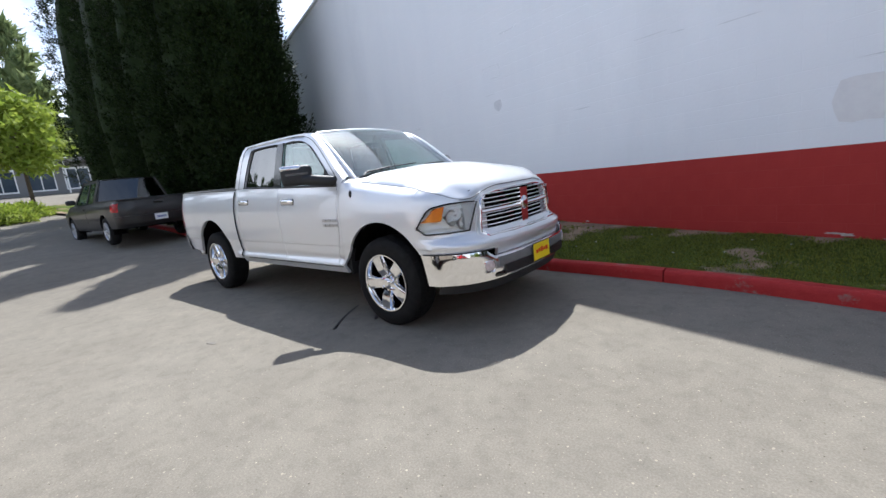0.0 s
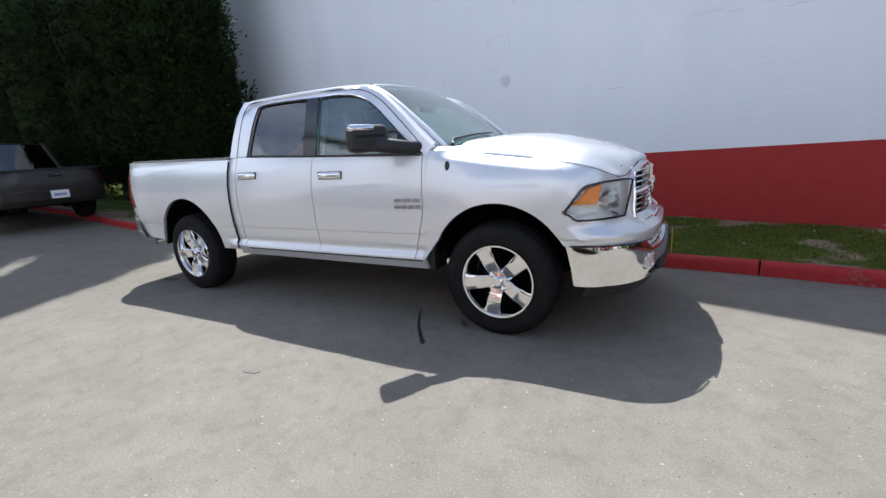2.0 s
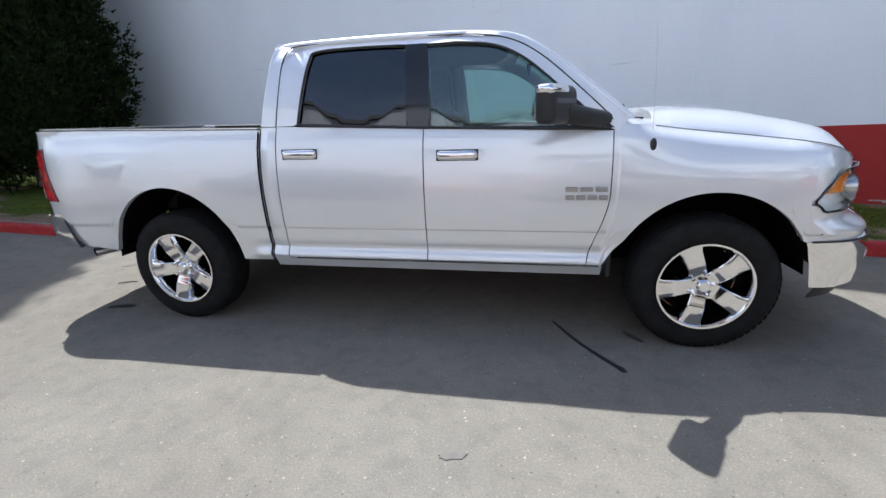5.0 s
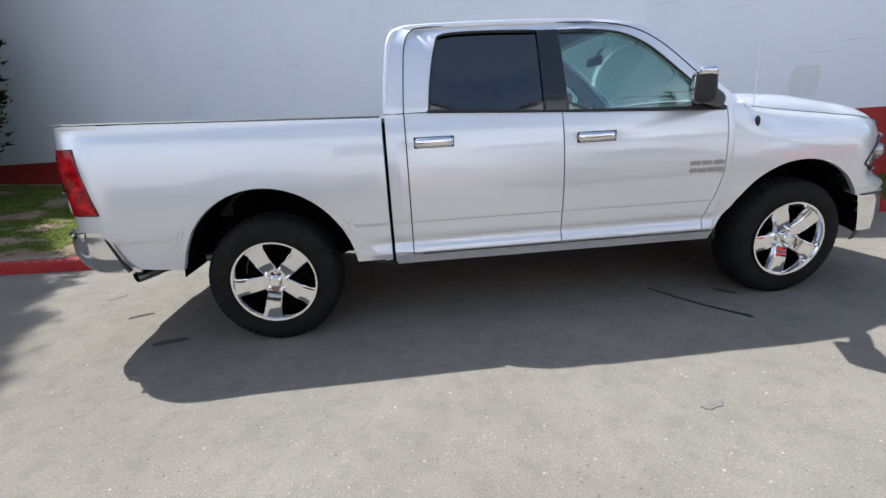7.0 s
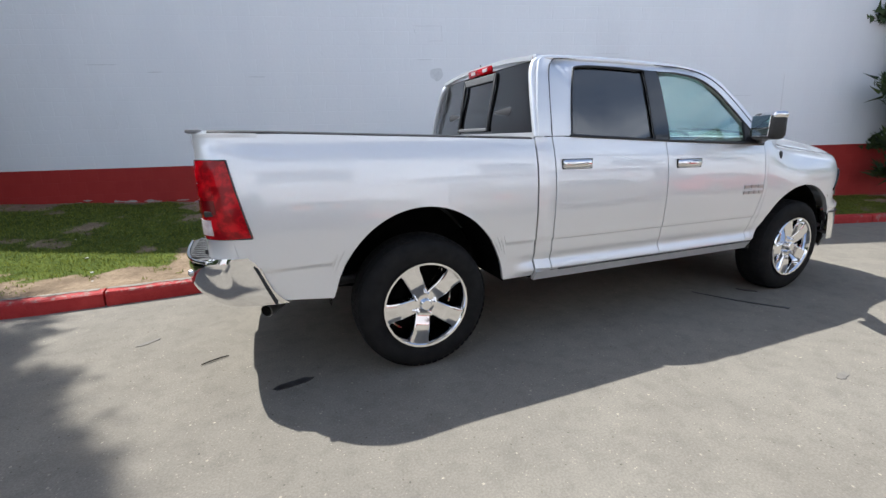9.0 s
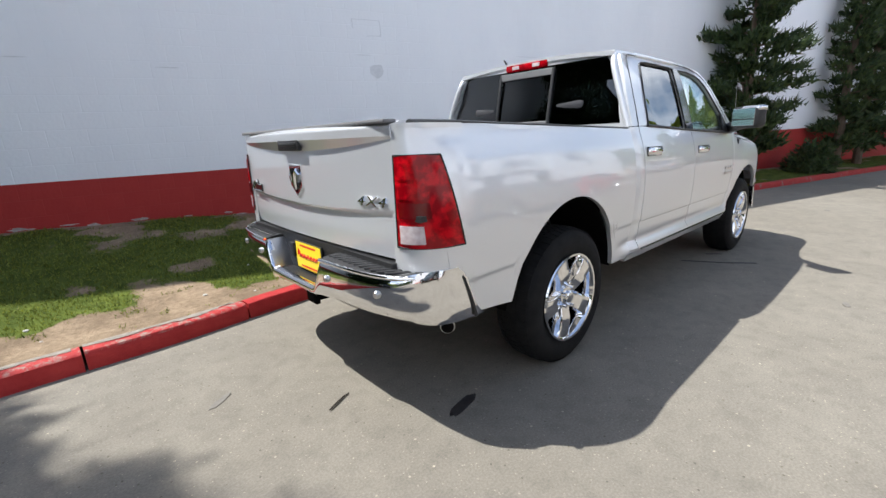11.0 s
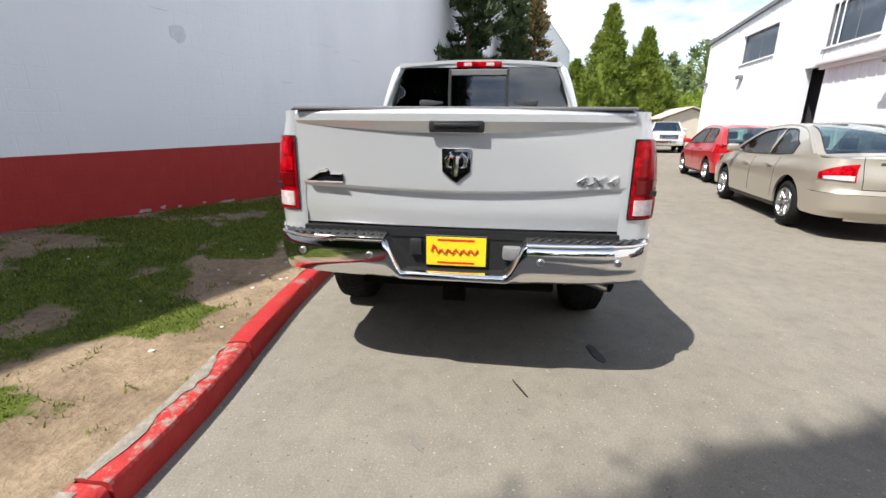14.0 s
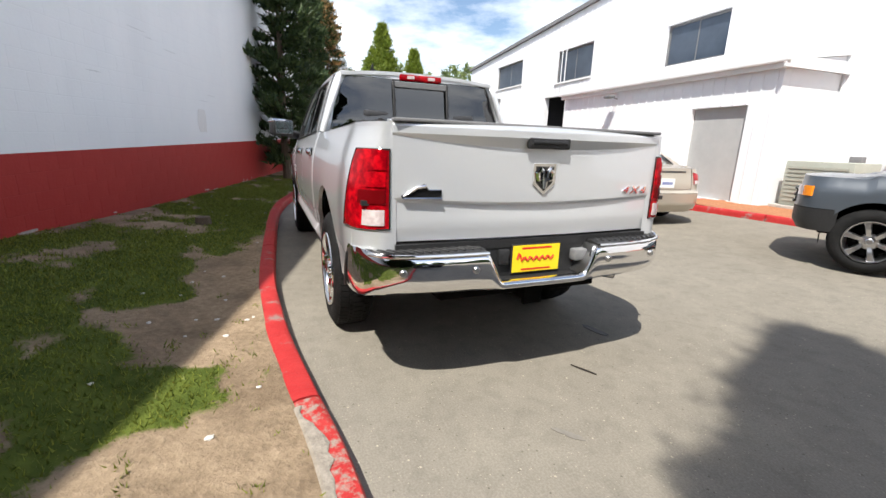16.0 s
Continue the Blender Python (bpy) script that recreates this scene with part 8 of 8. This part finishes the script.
def vehicle(name, label, category, m, paint, L, W, wb, axle, sh, cabin, roof_z, R, sill=0.28, tyre_w=0.2, bed=None, style="satin", spokes=7, plate_m="white",
            rear_lamp=None, front_lamp=None, trim="black", doors=(0.0,), wins=None, e=0.42, chrome_bumper=False, group="", grille=None, bumper=None, loft=None, boot=None):
    """A parked vehicle, nose to its +x: flanks with wheel arches, nose and tail, deck, cabin, glass, lamps, wheels."""
    own = empty(name, label, category, group, m=m)
    hw = W / 2
    ax = (axle - wb / 2, axle + wb / 2)
    x0, x1 = -L / 2 + e, L / 2 - e
    shc = [(p.x, p.y) for p in curve(sh, 6)]

    def shoulder(x):
        return float(np.interp(x, [p[0] for p in shc], [p[1] for p in shc]))

    def wide(x, z):
        zs = shoulder(x)
        t = (z - sill) / max(0.1, zs - sill)
        w = hw * (0.955 + 0.045 * math.sin(math.pi * min(1, max(0, 0.15 + 0.62 * t))) - 0.065 * smooth((t - 0.72) / 0.3))
        return w - 0.05 * hw * (smooth((x - x1 + 0.5) / 0.9) + smooth((x0 + 0.5 - x) / 0.9))

    ra = R + 0.065

    def low(x):
        z = sill
        for cx in ax:
            z = max(z, arch(x, cx, ra, ra + 0.01, R))
        return z
    xc = cols(x0, x1, 40, [(cx, ra) for cx in ax])
    for s in (-1, 1):
        bm = BM()
        sheet(bm, lambda u, v: (xc[int(u)], s * wide(xc[int(u)], low(xc[int(u)]) + (shoulder(xc[int(u)]) - low(xc[int(u)])) * v), low(xc[int(u)]) + (shoulder(xc[int(u)]) - low(xc[int(u)])) * v),
              range(len(xc)), lin(0, 1, 14), thick=(0, -s * 0.03, 0))
        part("flank", bm, paint, own, angle=45)
        for cx in ax:
            bm = BM()
            sheet(bm, lambda u, v: (cx + (ra + 0.01) * math.cos(u), s * (hw * 0.93 - 0.3 * v), R + (ra + 0.02) * math.sin(u)), lin(-0.2, math.pi + 0.2, 18), [0, 1], thick=(0, 0, 0.01))
            part("wheel_arch_liner", bm, "dark", own)
        # door joints as fine dark seams with handles
        for dx in doors:
            bm = BM()
            tube(bm, [(dx, s * (wide(dx, z) + 0.0005), z) for z in lin(sill + 0.08, shoulder(dx) - 0.01, 10)], 0.0035, 5)
            part("door_seam", bm, "gloss", own)
            bm = BM()
            zh = shoulder(dx) - 0.14
            box(bm, dx + 0.10, dx + 0.30, -0.01, 0.02, zh - 0.016, zh + 0.016, 0.008, 2, m=Matrix.Translation((0, s * (wide(dx, zh) + 0.006), 0)))
            part("door_handle", bm, paint, own)
        if trim != paint:
            bm = BM()
            zt = sill + 0.30 * (shoulder(0) - sill)
            sheet(bm, lambda u, v: (u, s * (wide(u, zt + 0.04 * v) + 0.008), zt + 0.045 * v), lin(ax[0] + ra + 0.1, ax[1] - ra - 0.08, 12), [0, 1], thick=(0, -s * 0.012, 0))
            part("rubbing_strip", bm, trim, own)
        bm = BM()
        sheet(bm, lambda u, v: (u, s * (wide(u, sill) - 0.01 - 0.03 * v), sill + 0.01 - 0.08 * v), lin(ax[0] + ra, ax[1] - ra, 6), [0, 1], thick=(0, -s * 0.02, 0))
        part("sill_trim", bm, "black", own)

    def end_x(y, z, f):
        t = min(1.0, abs(y) / wide(x1 if f > 0 else x0, z))
        zs = shoulder(f * 9)
        q = (z - sill) / (zs - sill)
        out = e * (1 - 0.10 * smooth((q - 0.55) / 0.45) - 0.12 * smooth((0.15 - q) / 0.15) - (0.12 * smooth((q - 0.41) / 0.07) if boot and f < 0 else 0.0))
        return (x1 if f > 0 else x0) + f * out * (1 - t ** 3.2) ** (1 / 3.2)

    for f, nm in ((1, "nose"), (-1, "tail")):
        xe = x1 if f > 0 else x0
        zs = shoulder(f * 9)
        us_ = lin(-math.pi / 2, math.pi / 2, 29)
        zspl = sill + 0.42 * (zs - sill)
        for nm2, za, zb, mt in ((("front" if f > 0 else "rear") + "_bumper", sill, zspl - 0.006, "chrome" if chrome_bumper else bumper or (trim if trim != "black" else paint)), (nm, zspl, zs, paint)):
            bm = BM()
            sheet(bm, lambda u, v: (end_x(wide(xe, za + (zb - za) * v) * math.sin(u), za + (zb - za) * v, f), wide(xe, za + (zb - za) * v) * math.sin(u), za + (zb - za) * v), us_, lin(0, 1, 9), thick=(-f * 0.03, 0, 0))
            part(nm2, bm, mt, own, angle=45)
    # deck: hood and boot lid, or hood and bed

    def deck(xa, f, nm):
        def pt(u, v):
            xb = end_x(wide(x1 if f > 0 else x0, shoulder(f * 9)) * v, shoulder(f * 9), f)
            x = xa + (xb - xa) * u
            w = wide(min(max(x, x0), x1), shoulder(x)) if abs(x) < abs(x1) else wide(x1 if f > 0 else x0, shoulder(f * 9))
            return (x, w * v * (1.0 if u < 1 else 1.0), shoulder(x) + 0.035 * (1 - v * v) * (1 - 0.75 * smooth((u - 0.8) / 0.2)))
        bm = BM()
        sheet(bm, pt, lin(0, 1, 16), lin(-1, 1, 17), thick=(0, 0, -0.02))
        part(nm, bm, paint, own, angle=45)
    xa, xb, xcn, xd = cabin
    deck(xa - 0.05, 1, "hood")
    if bed is None:
        deck(xd + 0.05, -1, "boot_lid")
    else:
        bm = BM()
        box(bm, -L / 2 + 0.1, xd - 0.02, -hw * 0.86, hw * 0.86, sill + 0.25, sill + 0.29)
        box(bm, xd - 0.06, xd - 0.02, -hw * 0.88, hw * 0.88, sill + 0.29, shoulder(xd))
        part("bed_floor", bm, "black", own, smooth=False)
        for s in (-1, 1):
            bm = BM()
            sheet(bm, lambda u, v: (u, s * (wide(u, shoulder(u)) + 0.004 - 0.09 * v), shoulder(u) + 0.012), lin(-L / 2 + 0.12, xd - 0.03, 6), [0, 1], thick=(0, 0, -0.03))
            part("bed_rail", bm, "black", own, smooth=False)
        bm = BM()
        box(bm, -L / 2 + 0.03, -L / 2 + 0.09, -hw * 0.84, hw * 0.84, shoulder(-L / 2) - 0.03, shoulder(-L / 2) + 0.015, 0.01)
        part("tailgate_cap", bm, "black", own)
        bm = BM()
        box(bm, -L / 2 - 0.006, -L / 2 + 0.03, -0.11, 0.11, shoulder(-L / 2) - 0.16, shoulder(-L / 2) - 0.10, 0.012)
        part("tailgate_handle", bm, "gloss", own)
    if loft is None:
        # cabin
        wtop = hw * 0.70

        def cab_half(x, z):
            zb = shoulder(x)
            t = smooth((z - zb) / (roof_z - zb)) * 0.35 + 0.65 * (z - zb) / (roof_z - zb)
            return wide(x, zb) * (1 - t) + wtop * t
        outer = [(xd, shoulder(xd)), (xcn - 0.12, roof_z - 0.10), (xcn, roof_z - 0.02), (xb, roof_z - 0.02), (xb + 0.12, roof_z - 0.10), (xa, shoulder(xa))]
        zb_ = shoulder((xa + xd) / 2) + 0.03
        holes = []
        edges_ = wins or [(xd + 0.30, (xb + xcn) / 2 - 0.04), ((xb + xcn) / 2 + 0.04, xa - 0.16)]
        zt_ = roof_z - 0.075
        for k, (a, b) in enumerate(edges_):
            def clamp(x, z):
                # keep inside the sloping ends
                if x > xb:
                    x = min(x, xb + (xa - xb) * (roof_z - z) / (roof_z - shoulder(xa)) - 0.09)
                if x < xcn:
                    x = max(x, xcn - (xcn - xd) * (roof_z - z) / (roof_z - shoulder(xd)) + 0.10)
                return (x, z)
            ring = [clamp(a, zb_), clamp(a, (zb_ + zt_) / 2), clamp(a, zt_), clamp(max(a, min(b, xb + 0.05)), zt_), clamp(b, zt_), clamp(b, (zb_ + zt_) / 2), clamp(b, zb_)]
            cl = []
            for p_ in ring:
                if not cl or math.dist(cl[-1], p_) > 0.02:
                    cl.append(p_)
            holes.append(cl)
        for s in (-1, 1):
            bm = BM()
            plate(bm, outer, holes, lambda a, b: (a, s * cab_half(a, b), b), (0, -s * 0.03, 0), step=0.12)
            part("cabin_side", bm, paint, own, angle=60)
            for hole in holes:
                cx, cz = sum(p[0] for p in hole) / len(hole), sum(p[1] for p in hole) / len(hole)
                bm = BM()
                plate(bm, [(cx + (a - cx) * 1.03, cz + (b - cz) * 1.05) for a, b in hole], (), lambda a, b: (a, s * (cab_half(a, b) - 0.012), b), (0, -s * 0.004, 0), step=0.12)
                o = part("side_window", bm, "glass_side", own)
                o.visible_shadow = False
            bm = BM()
            xm = xa - 0.28
            box(bm, xm - 0.09, xm + 0.09, min(s * (hw - 0.06), s * (hw + 0.16)), max(s * (hw - 0.06), s * (hw + 0.16)), shoulder(xm) + 0.03, shoulder(xm) + 0.17, 0.04, 3)
            part("side_mirror", bm, paint if paint != "charcoal" else "black", own)

        def screen(xlo, xhi, f):
            def pt(u, v):
                zlo = shoulder(xlo) + 0.012
                z = zlo + (roof_z - 0.025 - zlo) * u
                x = xlo + (xhi - xlo) * u + f * (0.10 * (1 - v * v)) * (1 - 0.5 * u)
                return (x, v * (cab_half(xlo, shoulder(xlo)) * 0.95 * (1 - u) + wtop * 0.985 * u), z)
            return pt
        bm = BM()
        sheet(bm, screen(xa, xb, 1), lin(0, 1, 8), lin(-1, 1, 13), thick=(-0.004, 0, 0))
        part("windscreen", bm, "glass_side", own).visible_shadow = False
        bm = BM()
        sheet(bm, screen(xd, xcn, -1), lin(0, 1, 8), lin(-1, 1, 13), thick=(0.004, 0, 0))
        part("rear_window", bm, "glass_dark" if bed else "glass_side", own).visible_shadow = False
        for s in (-1, 1):
            for kp_, pt in enumerate((screen(xa, xb, 1), screen(xd, xcn, -1))):
                bm = BM()
                tube(bm, [pt(u, s * 1.0) for u in lin(-0.05, 1.02, 8)], 0.032 if bed or kp_ == 0 else 0.062, 10)
                part("pillar", bm, paint, own)
        bm = BM()
        sheet(bm, lambda u, v: (xb + (xcn - xb) * u + (0.07 * (1 - v * v)) * (1 - 2 * u) * 1.0, wtop * v, roof_z - 0.035 + 0.035 * (1 - abs(v) ** 2.5) + 0.03 * math.sin(math.pi * u)), lin(0, 1, 10), lin(-1, 1, 15), thick=(0, 0, -0.02))
        part("roof", bm, paint, own, angle=50)
    else:
        lofted_cabin(own, paint, hw, shoulder, wide, loft)
    # seats and floor inside
    bm = BM()
    box(bm, xd + 0.1, xa, -hw * 0.85, hw * 0.85, sill, sill + 0.1)
    box(bm, xa - 0.35, xa - 0.02, -hw * 0.8, hw * 0.8, sill + 0.1, shoulder(xa) - 0.03)
    part("cabin_floor", bm, "interior", own, smooth=False)
    for sx in ((0.5 * (xb + xcn) + 0.25), xcn + 0.05):
        for s in (-1, 1):
            bm = BM()
            box(bm, sx - 0.09, sx + 0.06, s * hw * 0.42 - 0.22, s * hw * 0.42 + 0.22, sill + 0.2, shoulder(sx) + 0.10, 0.05, 2)
            box(bm, sx - 0.08, sx + 0.02, s * hw * 0.42 - 0.12, s * hw * 0.42 + 0.12, shoulder(sx) + 0.12, min(roof_z - 0.12, shoulder(sx) + 0.30), 0.03, 2)
            part("seat", bm, "interior", own)
    # lamps and plates
    if rear_lamp:
        ya, yb, za, zb, clear = rear_lamp
        for s in (-1, 1):
            bm = BM()
            wl_ = wide(x0, za)
            a0, a1 = math.asin(min(1.0, ya / wl_)), math.asin(min(1.0, yb / wl_))

            def tail_pt(u, v):
                k = (u - a0) / (a1 - a0)
                lo_, hi_ = za, zb
                if clear:  # tapers to a point along the flank
                    lo_, hi_ = za + 0.02 * k, zb - (zb - za) * 0.55 * k ** 1.6
                z = lo_ + (hi_ - lo_) * v
                y = wide(x0, z) * math.sin(u)
                return (end_x(y, z, -1) - 0.012 * math.cos(u), s * (y + 0.012 * math.sin(u)), z)
            sheet(bm, tail_pt, [a0 + (a1 - a0) * math.sin(q) for q in lin(0, math.pi / 2, 18)], lin(0, 1, 5), thick=(0.02, 0, 0))
            o = part("tail_lamp", bm, "redlens", own, "red tail lamp")
            if clear:
                bm = BM()
                sheet(bm, lambda u, v: Vector(tail_pt(u, 0.02 + 0.30 * v)) + Vector((-0.007 * math.cos(u), s * 0.007 * math.sin(u), 0)), lin(a0 + 0.02, a1 - 0.12, 12), [0, 1], thick=(0.006, 0, 0))
                part("reversing_lens", bm, "clearlens", o)
    if front_lamp:
        ya, yb, za, zb, amber = front_lamp
        for s in (-1, 1):
            bm = BM()
            sheet(bm, lambda u, v: (end_x(u, za, 1) + 0.008, s * u, za + (zb - za) * v), lin(ya, yb, 10), lin(0, 1, 5), thick=(-0.02, 0, 0))
            o = part("headlamp", bm, "clearlens", own, "clear headlamp")
            if amber:
                bm = BM()
                sheet(bm, lambda u, v: (end_x(u, za, 1) + 0.014, s * u, za + (zb - za) * v), lin(yb - amber, yb + 0.004, 6), [0, 1], thick=(-0.02, 0, 0))
                part("turn_signal", bm, "amber", o, "amber turn signal")
    if grille:
        ya, za, zb, gm, nb = grille
        bm = BM()
        sheet(bm, lambda u, v: (end_x(u, za, 1) + 0.012, u, za + (zb - za) * v), lin(-ya, ya, 11), [0, 1], thick=(-0.02, 0, 0))
        o = part("grille", bm, "gloss", own)
        for k in range(nb):
            bm = BM()
            z = za + (zb - za) * k / max(1, nb - 1)
            tube(bm, [(end_x(y, za, 1) + 0.018, y, z) for y in lin(-ya, ya, 9)], 0.012, 6)
            part("grille_bar", bm, gm, o)
    zp = sill + 0.28 * (shoulder(-9) - sill) if bed else sill + 0.66 * (shoulder(-9) - sill)
    bm = BM()
    xr = end_x(0, zp, -1)
    box(bm, xr - 0.012, xr - 0.004, -0.155, 0.155, zp - 0.08, zp + 0.08, 0.003, 1)
    o = part("number_plate", bm, plate_m, own)
    bm = BM()
    for k in range(6):
        box(bm, xr - 0.0145, xr - 0.0125, -0.105 + k * 0.036, -0.08 + k * 0.036, zp - 0.03, zp + 0.022)
    part("plate_bar", bm, "blueink", o, smooth=False)
    if boot:
        yb_, z0_, z1_ = boot
        for yy in (-yb_, yb_):  # boot lid joints and the lower edge of the lid
            bm = BM()
            tube(bm, [(end_x(yy, z, -1) - 0.001, yy * (1 + 0.06 * (z - z0_)), z) for z in lin(z0_, z1_ + 0.03, 8)], 0.004, 5)
            part("boot_seam", bm, "gloss", own)
        bm = BM()
        tube(bm, [(end_x(yy, z0_, -1) - 0.001, yy, z0_) for yy in lin(-yb_, yb_, 13)], 0.004, 5)
        part("boot_seam", bm, "gloss", own)
        bm = BM()
        sheet(bm, lambda u, v: (end_x(u, z1_ - 0.06, -1) - 0.004 - 0.016 * v, u, z1_ - 0.07 + 0.035 * v), lin(-0.40, 0.40, 11), lin(0, 1, 3), thick=(0.012, 0, 0))
        part("boot_handle", bm, "trimgrey", own, "dark strip over the plate recess")
        bm = BM()
        sheet(bm, lambda u, v: (end_x(u, sill + 0.01, -1) + 0.012 - 0.008 * v, u, sill - 0.035 + 0.045 * v), lin(-0.62, 0.62, 13), lin(0, 1, 3), thick=(0.02, 0, 0))
        part("lower_skirt", bm, paint, own)
    # underside
    bm = BM()
    box(bm, -L / 2 + 0.3, L / 2 - 0.3, -hw * 0.75, hw * 0.75, sill - 0.04, sill + 0.12)
    part("underbody", bm, "dark", own, smooth=False)
    for cx in ax:
        for s in (-1, 1):
            wheel(own, cx, s * (hw - tyre_w / 2 - 0.015), R, s, R=R, W=tyre_w, rim=R * 0.64, spokes=spokes, style=style, detail=False)
    if bed is not None and chrome_bumper:
        bm = BM()
        tube(bm, [(ax[0] + ra + 0.1, (hw - 0.02), sill + 0.03), (ax[1] - ra - 0.1, (hw - 0.02), sill + 0.03)], 0.035, 8)
        part("running_board", bm, "satin", own)
    return own


def stand(x, y, rz):
    return pose(x, y, ground_z(x, y), 0, 0, rz)


vehicle("sedan", "beige metallic four-door sedan parked on the asphalt", "car", stand(2.90, -5.50, -9.0), "beige", 4.83, 1.83, 2.73, 0.06,
        [(-9, 1.0), (-2.42, 1.0), (-2.1, 1.035), (-1.7, 1.03), (-0.8, 0.97), (0.4, 0.935), (1.1, 0.95), (1.7, 0.90), (2.2, 0.79), (2.42, 0.70), (9, 0.70)],
        (1.32, 0.42, -0.80, -1.72), 1.45, 0.325, doors=(-0.82, 0.12), rear_lamp=(0.60, 0.875, 0.735, 0.94, True), front_lamp=(0.45, 0.82, 0.58, 0.70, 0.0), spokes=7, trim="beige", e=0.55,
        boot=(0.54, 0.64, 1.0), loft=dict(line=[(-1.66, 1.03), (-1.42, 1.165), (-1.08, 1.325), (-0.72, 1.41), (-0.3, 1.437), (0.15, 1.42), (0.48, 1.365), (0.85, 1.20), (1.34, 0.95)],
                                          front=0.44, rear=-0.80, tail=-0.66, glass=[(-1.10, -0.33), (-0.27, 1.05)], pillar=0.84))
vehicle("hatchback", "red compact hatchback parked nose-in before the sedan", "car", stand(8.5, -6.8, -9.0), "redpaint", 4.2, 1.72, 2.5, 0.05,
        [(-9, 0.98), (-2.1, 0.98), (-1.6, 1.02), (0.4, 0.96), (1.0, 0.97), (1.7, 0.84), (2.1, 0.72), (9, 0.72)],
        (1.15, 0.35, -1.35, -1.85), 1.5, 0.31, doors=(-0.7, 0.15), rear_lamp=(0.55, 0.845, 0.78, 1.0, False), front_lamp=(0.4, 0.76, 0.58, 0.70, 0.0), trim="redpaint", e=0.5,
        boot=(0.55, 0.62, 0.97), loft=dict(line=[(-1.93, 1.0), (-1.78, 1.16), (-1.58, 1.34), (-1.25, 1.43), (-0.6, 1.475), (0.0, 1.47), (0.4, 1.39), (0.75, 1.21), (1.2, 0.965)],
                                           front=0.36, rear=-1.5, tail=-1.1, glass=[(-1.35, -0.6), (-0.52, 0.92)], pillar=0.86))
vehicle("white_pickup", "white pickup truck facing the car park entrance", "pickup truck", stand(26.0, -11.2, 166), "whitepaint", 5.6, 2.0, 3.5, 0.05,
        [(-9, 1.36), (-2.8, 1.36), (-1.0, 1.36), (0.2, 1.30), (1.2, 1.31), (2.3, 1.22), (2.8, 1.14), (9, 1.14)],
        (1.25, 0.6, -0.95, -1.05), 1.9, 0.40, sill=0.45, tyre_w=0.26, bed=True, chrome_bumper=True, rear_lamp=(0.8, 0.97, 0.95, 1.25, False), front_lamp=(0.6, 0.95, 0.88, 1.08, 0.1),
        doors=(-0.9, 0.1), wins=[(-0.8, 0.0), (0.1, 1.0)], grille=(0.52, 0.86, 1.10, "chrome", 4))
HEAD = 24
h = radians(HEAD)
fwx, fwy = -2.36, -4.94
vehicle("compact_pickup", "slate grey compact pickup with black bumper and amber signals", "pickup truck",
        stand(fwx - (1.535 * math.cos(h) - 0.72 * math.sin(h)), fwy - (1.535 * math.sin(h) + 0.72 * math.cos(h)), HEAD), "slate", 4.6, 1.75, 2.83, 0.12,
        [(-9, 1.14), (-2.3, 1.14), (-0.8, 1.13), (0.2, 1.08), (1.0, 1.13), (1.5, 1.10), (1.8, 1.06), (1.95, 1.05), (9, 1.05)],
        (1.10, 0.50, -0.57, -0.70), 1.66, 0.365, sill=0.42, tyre_w=0.24, bed=True, rear_lamp=(0.7, 0.86, 0.8, 1.05, False), bumper="black", front_lamp=(0.55, 0.80, 0.82, 0.94, 0.08), doors=(-0.7,), wins=[(-0.6, -0.12), (-0.04, 0.8)], spokes=6, trim="black",
        grille=(0.46, 0.72, 0.88, "black", 3))
vehicle("dark_pickup", "charcoal grey extended-cab pickup parked along the kerb", "pickup truck", stand(-11.2, 0.3, 181.5), "charcoal", 5.7, 1.98, 3.55, 0.1,
        [(-9, 1.16), (-2.8, 1.16), (-0.9, 1.16), (0.4, 1.12), (1.3, 1.14), (2.2, 1.08), (2.7, 0.98), (9, 0.96)],
        (1.35, 0.65, -0.85, -0.98), 1.78, 0.375, sill=0.44, tyre_w=0.24, bed=True, chrome_bumper=False, rear_lamp=(0.87, 0.985, 0.86, 1.07, False), front_lamp=(0.6, 0.95, 0.75, 0.92, 0.1),
        doors=(-0.1,), wins=[(-0.75, -0.15), (-0.05, 1.05)], spokes=5)
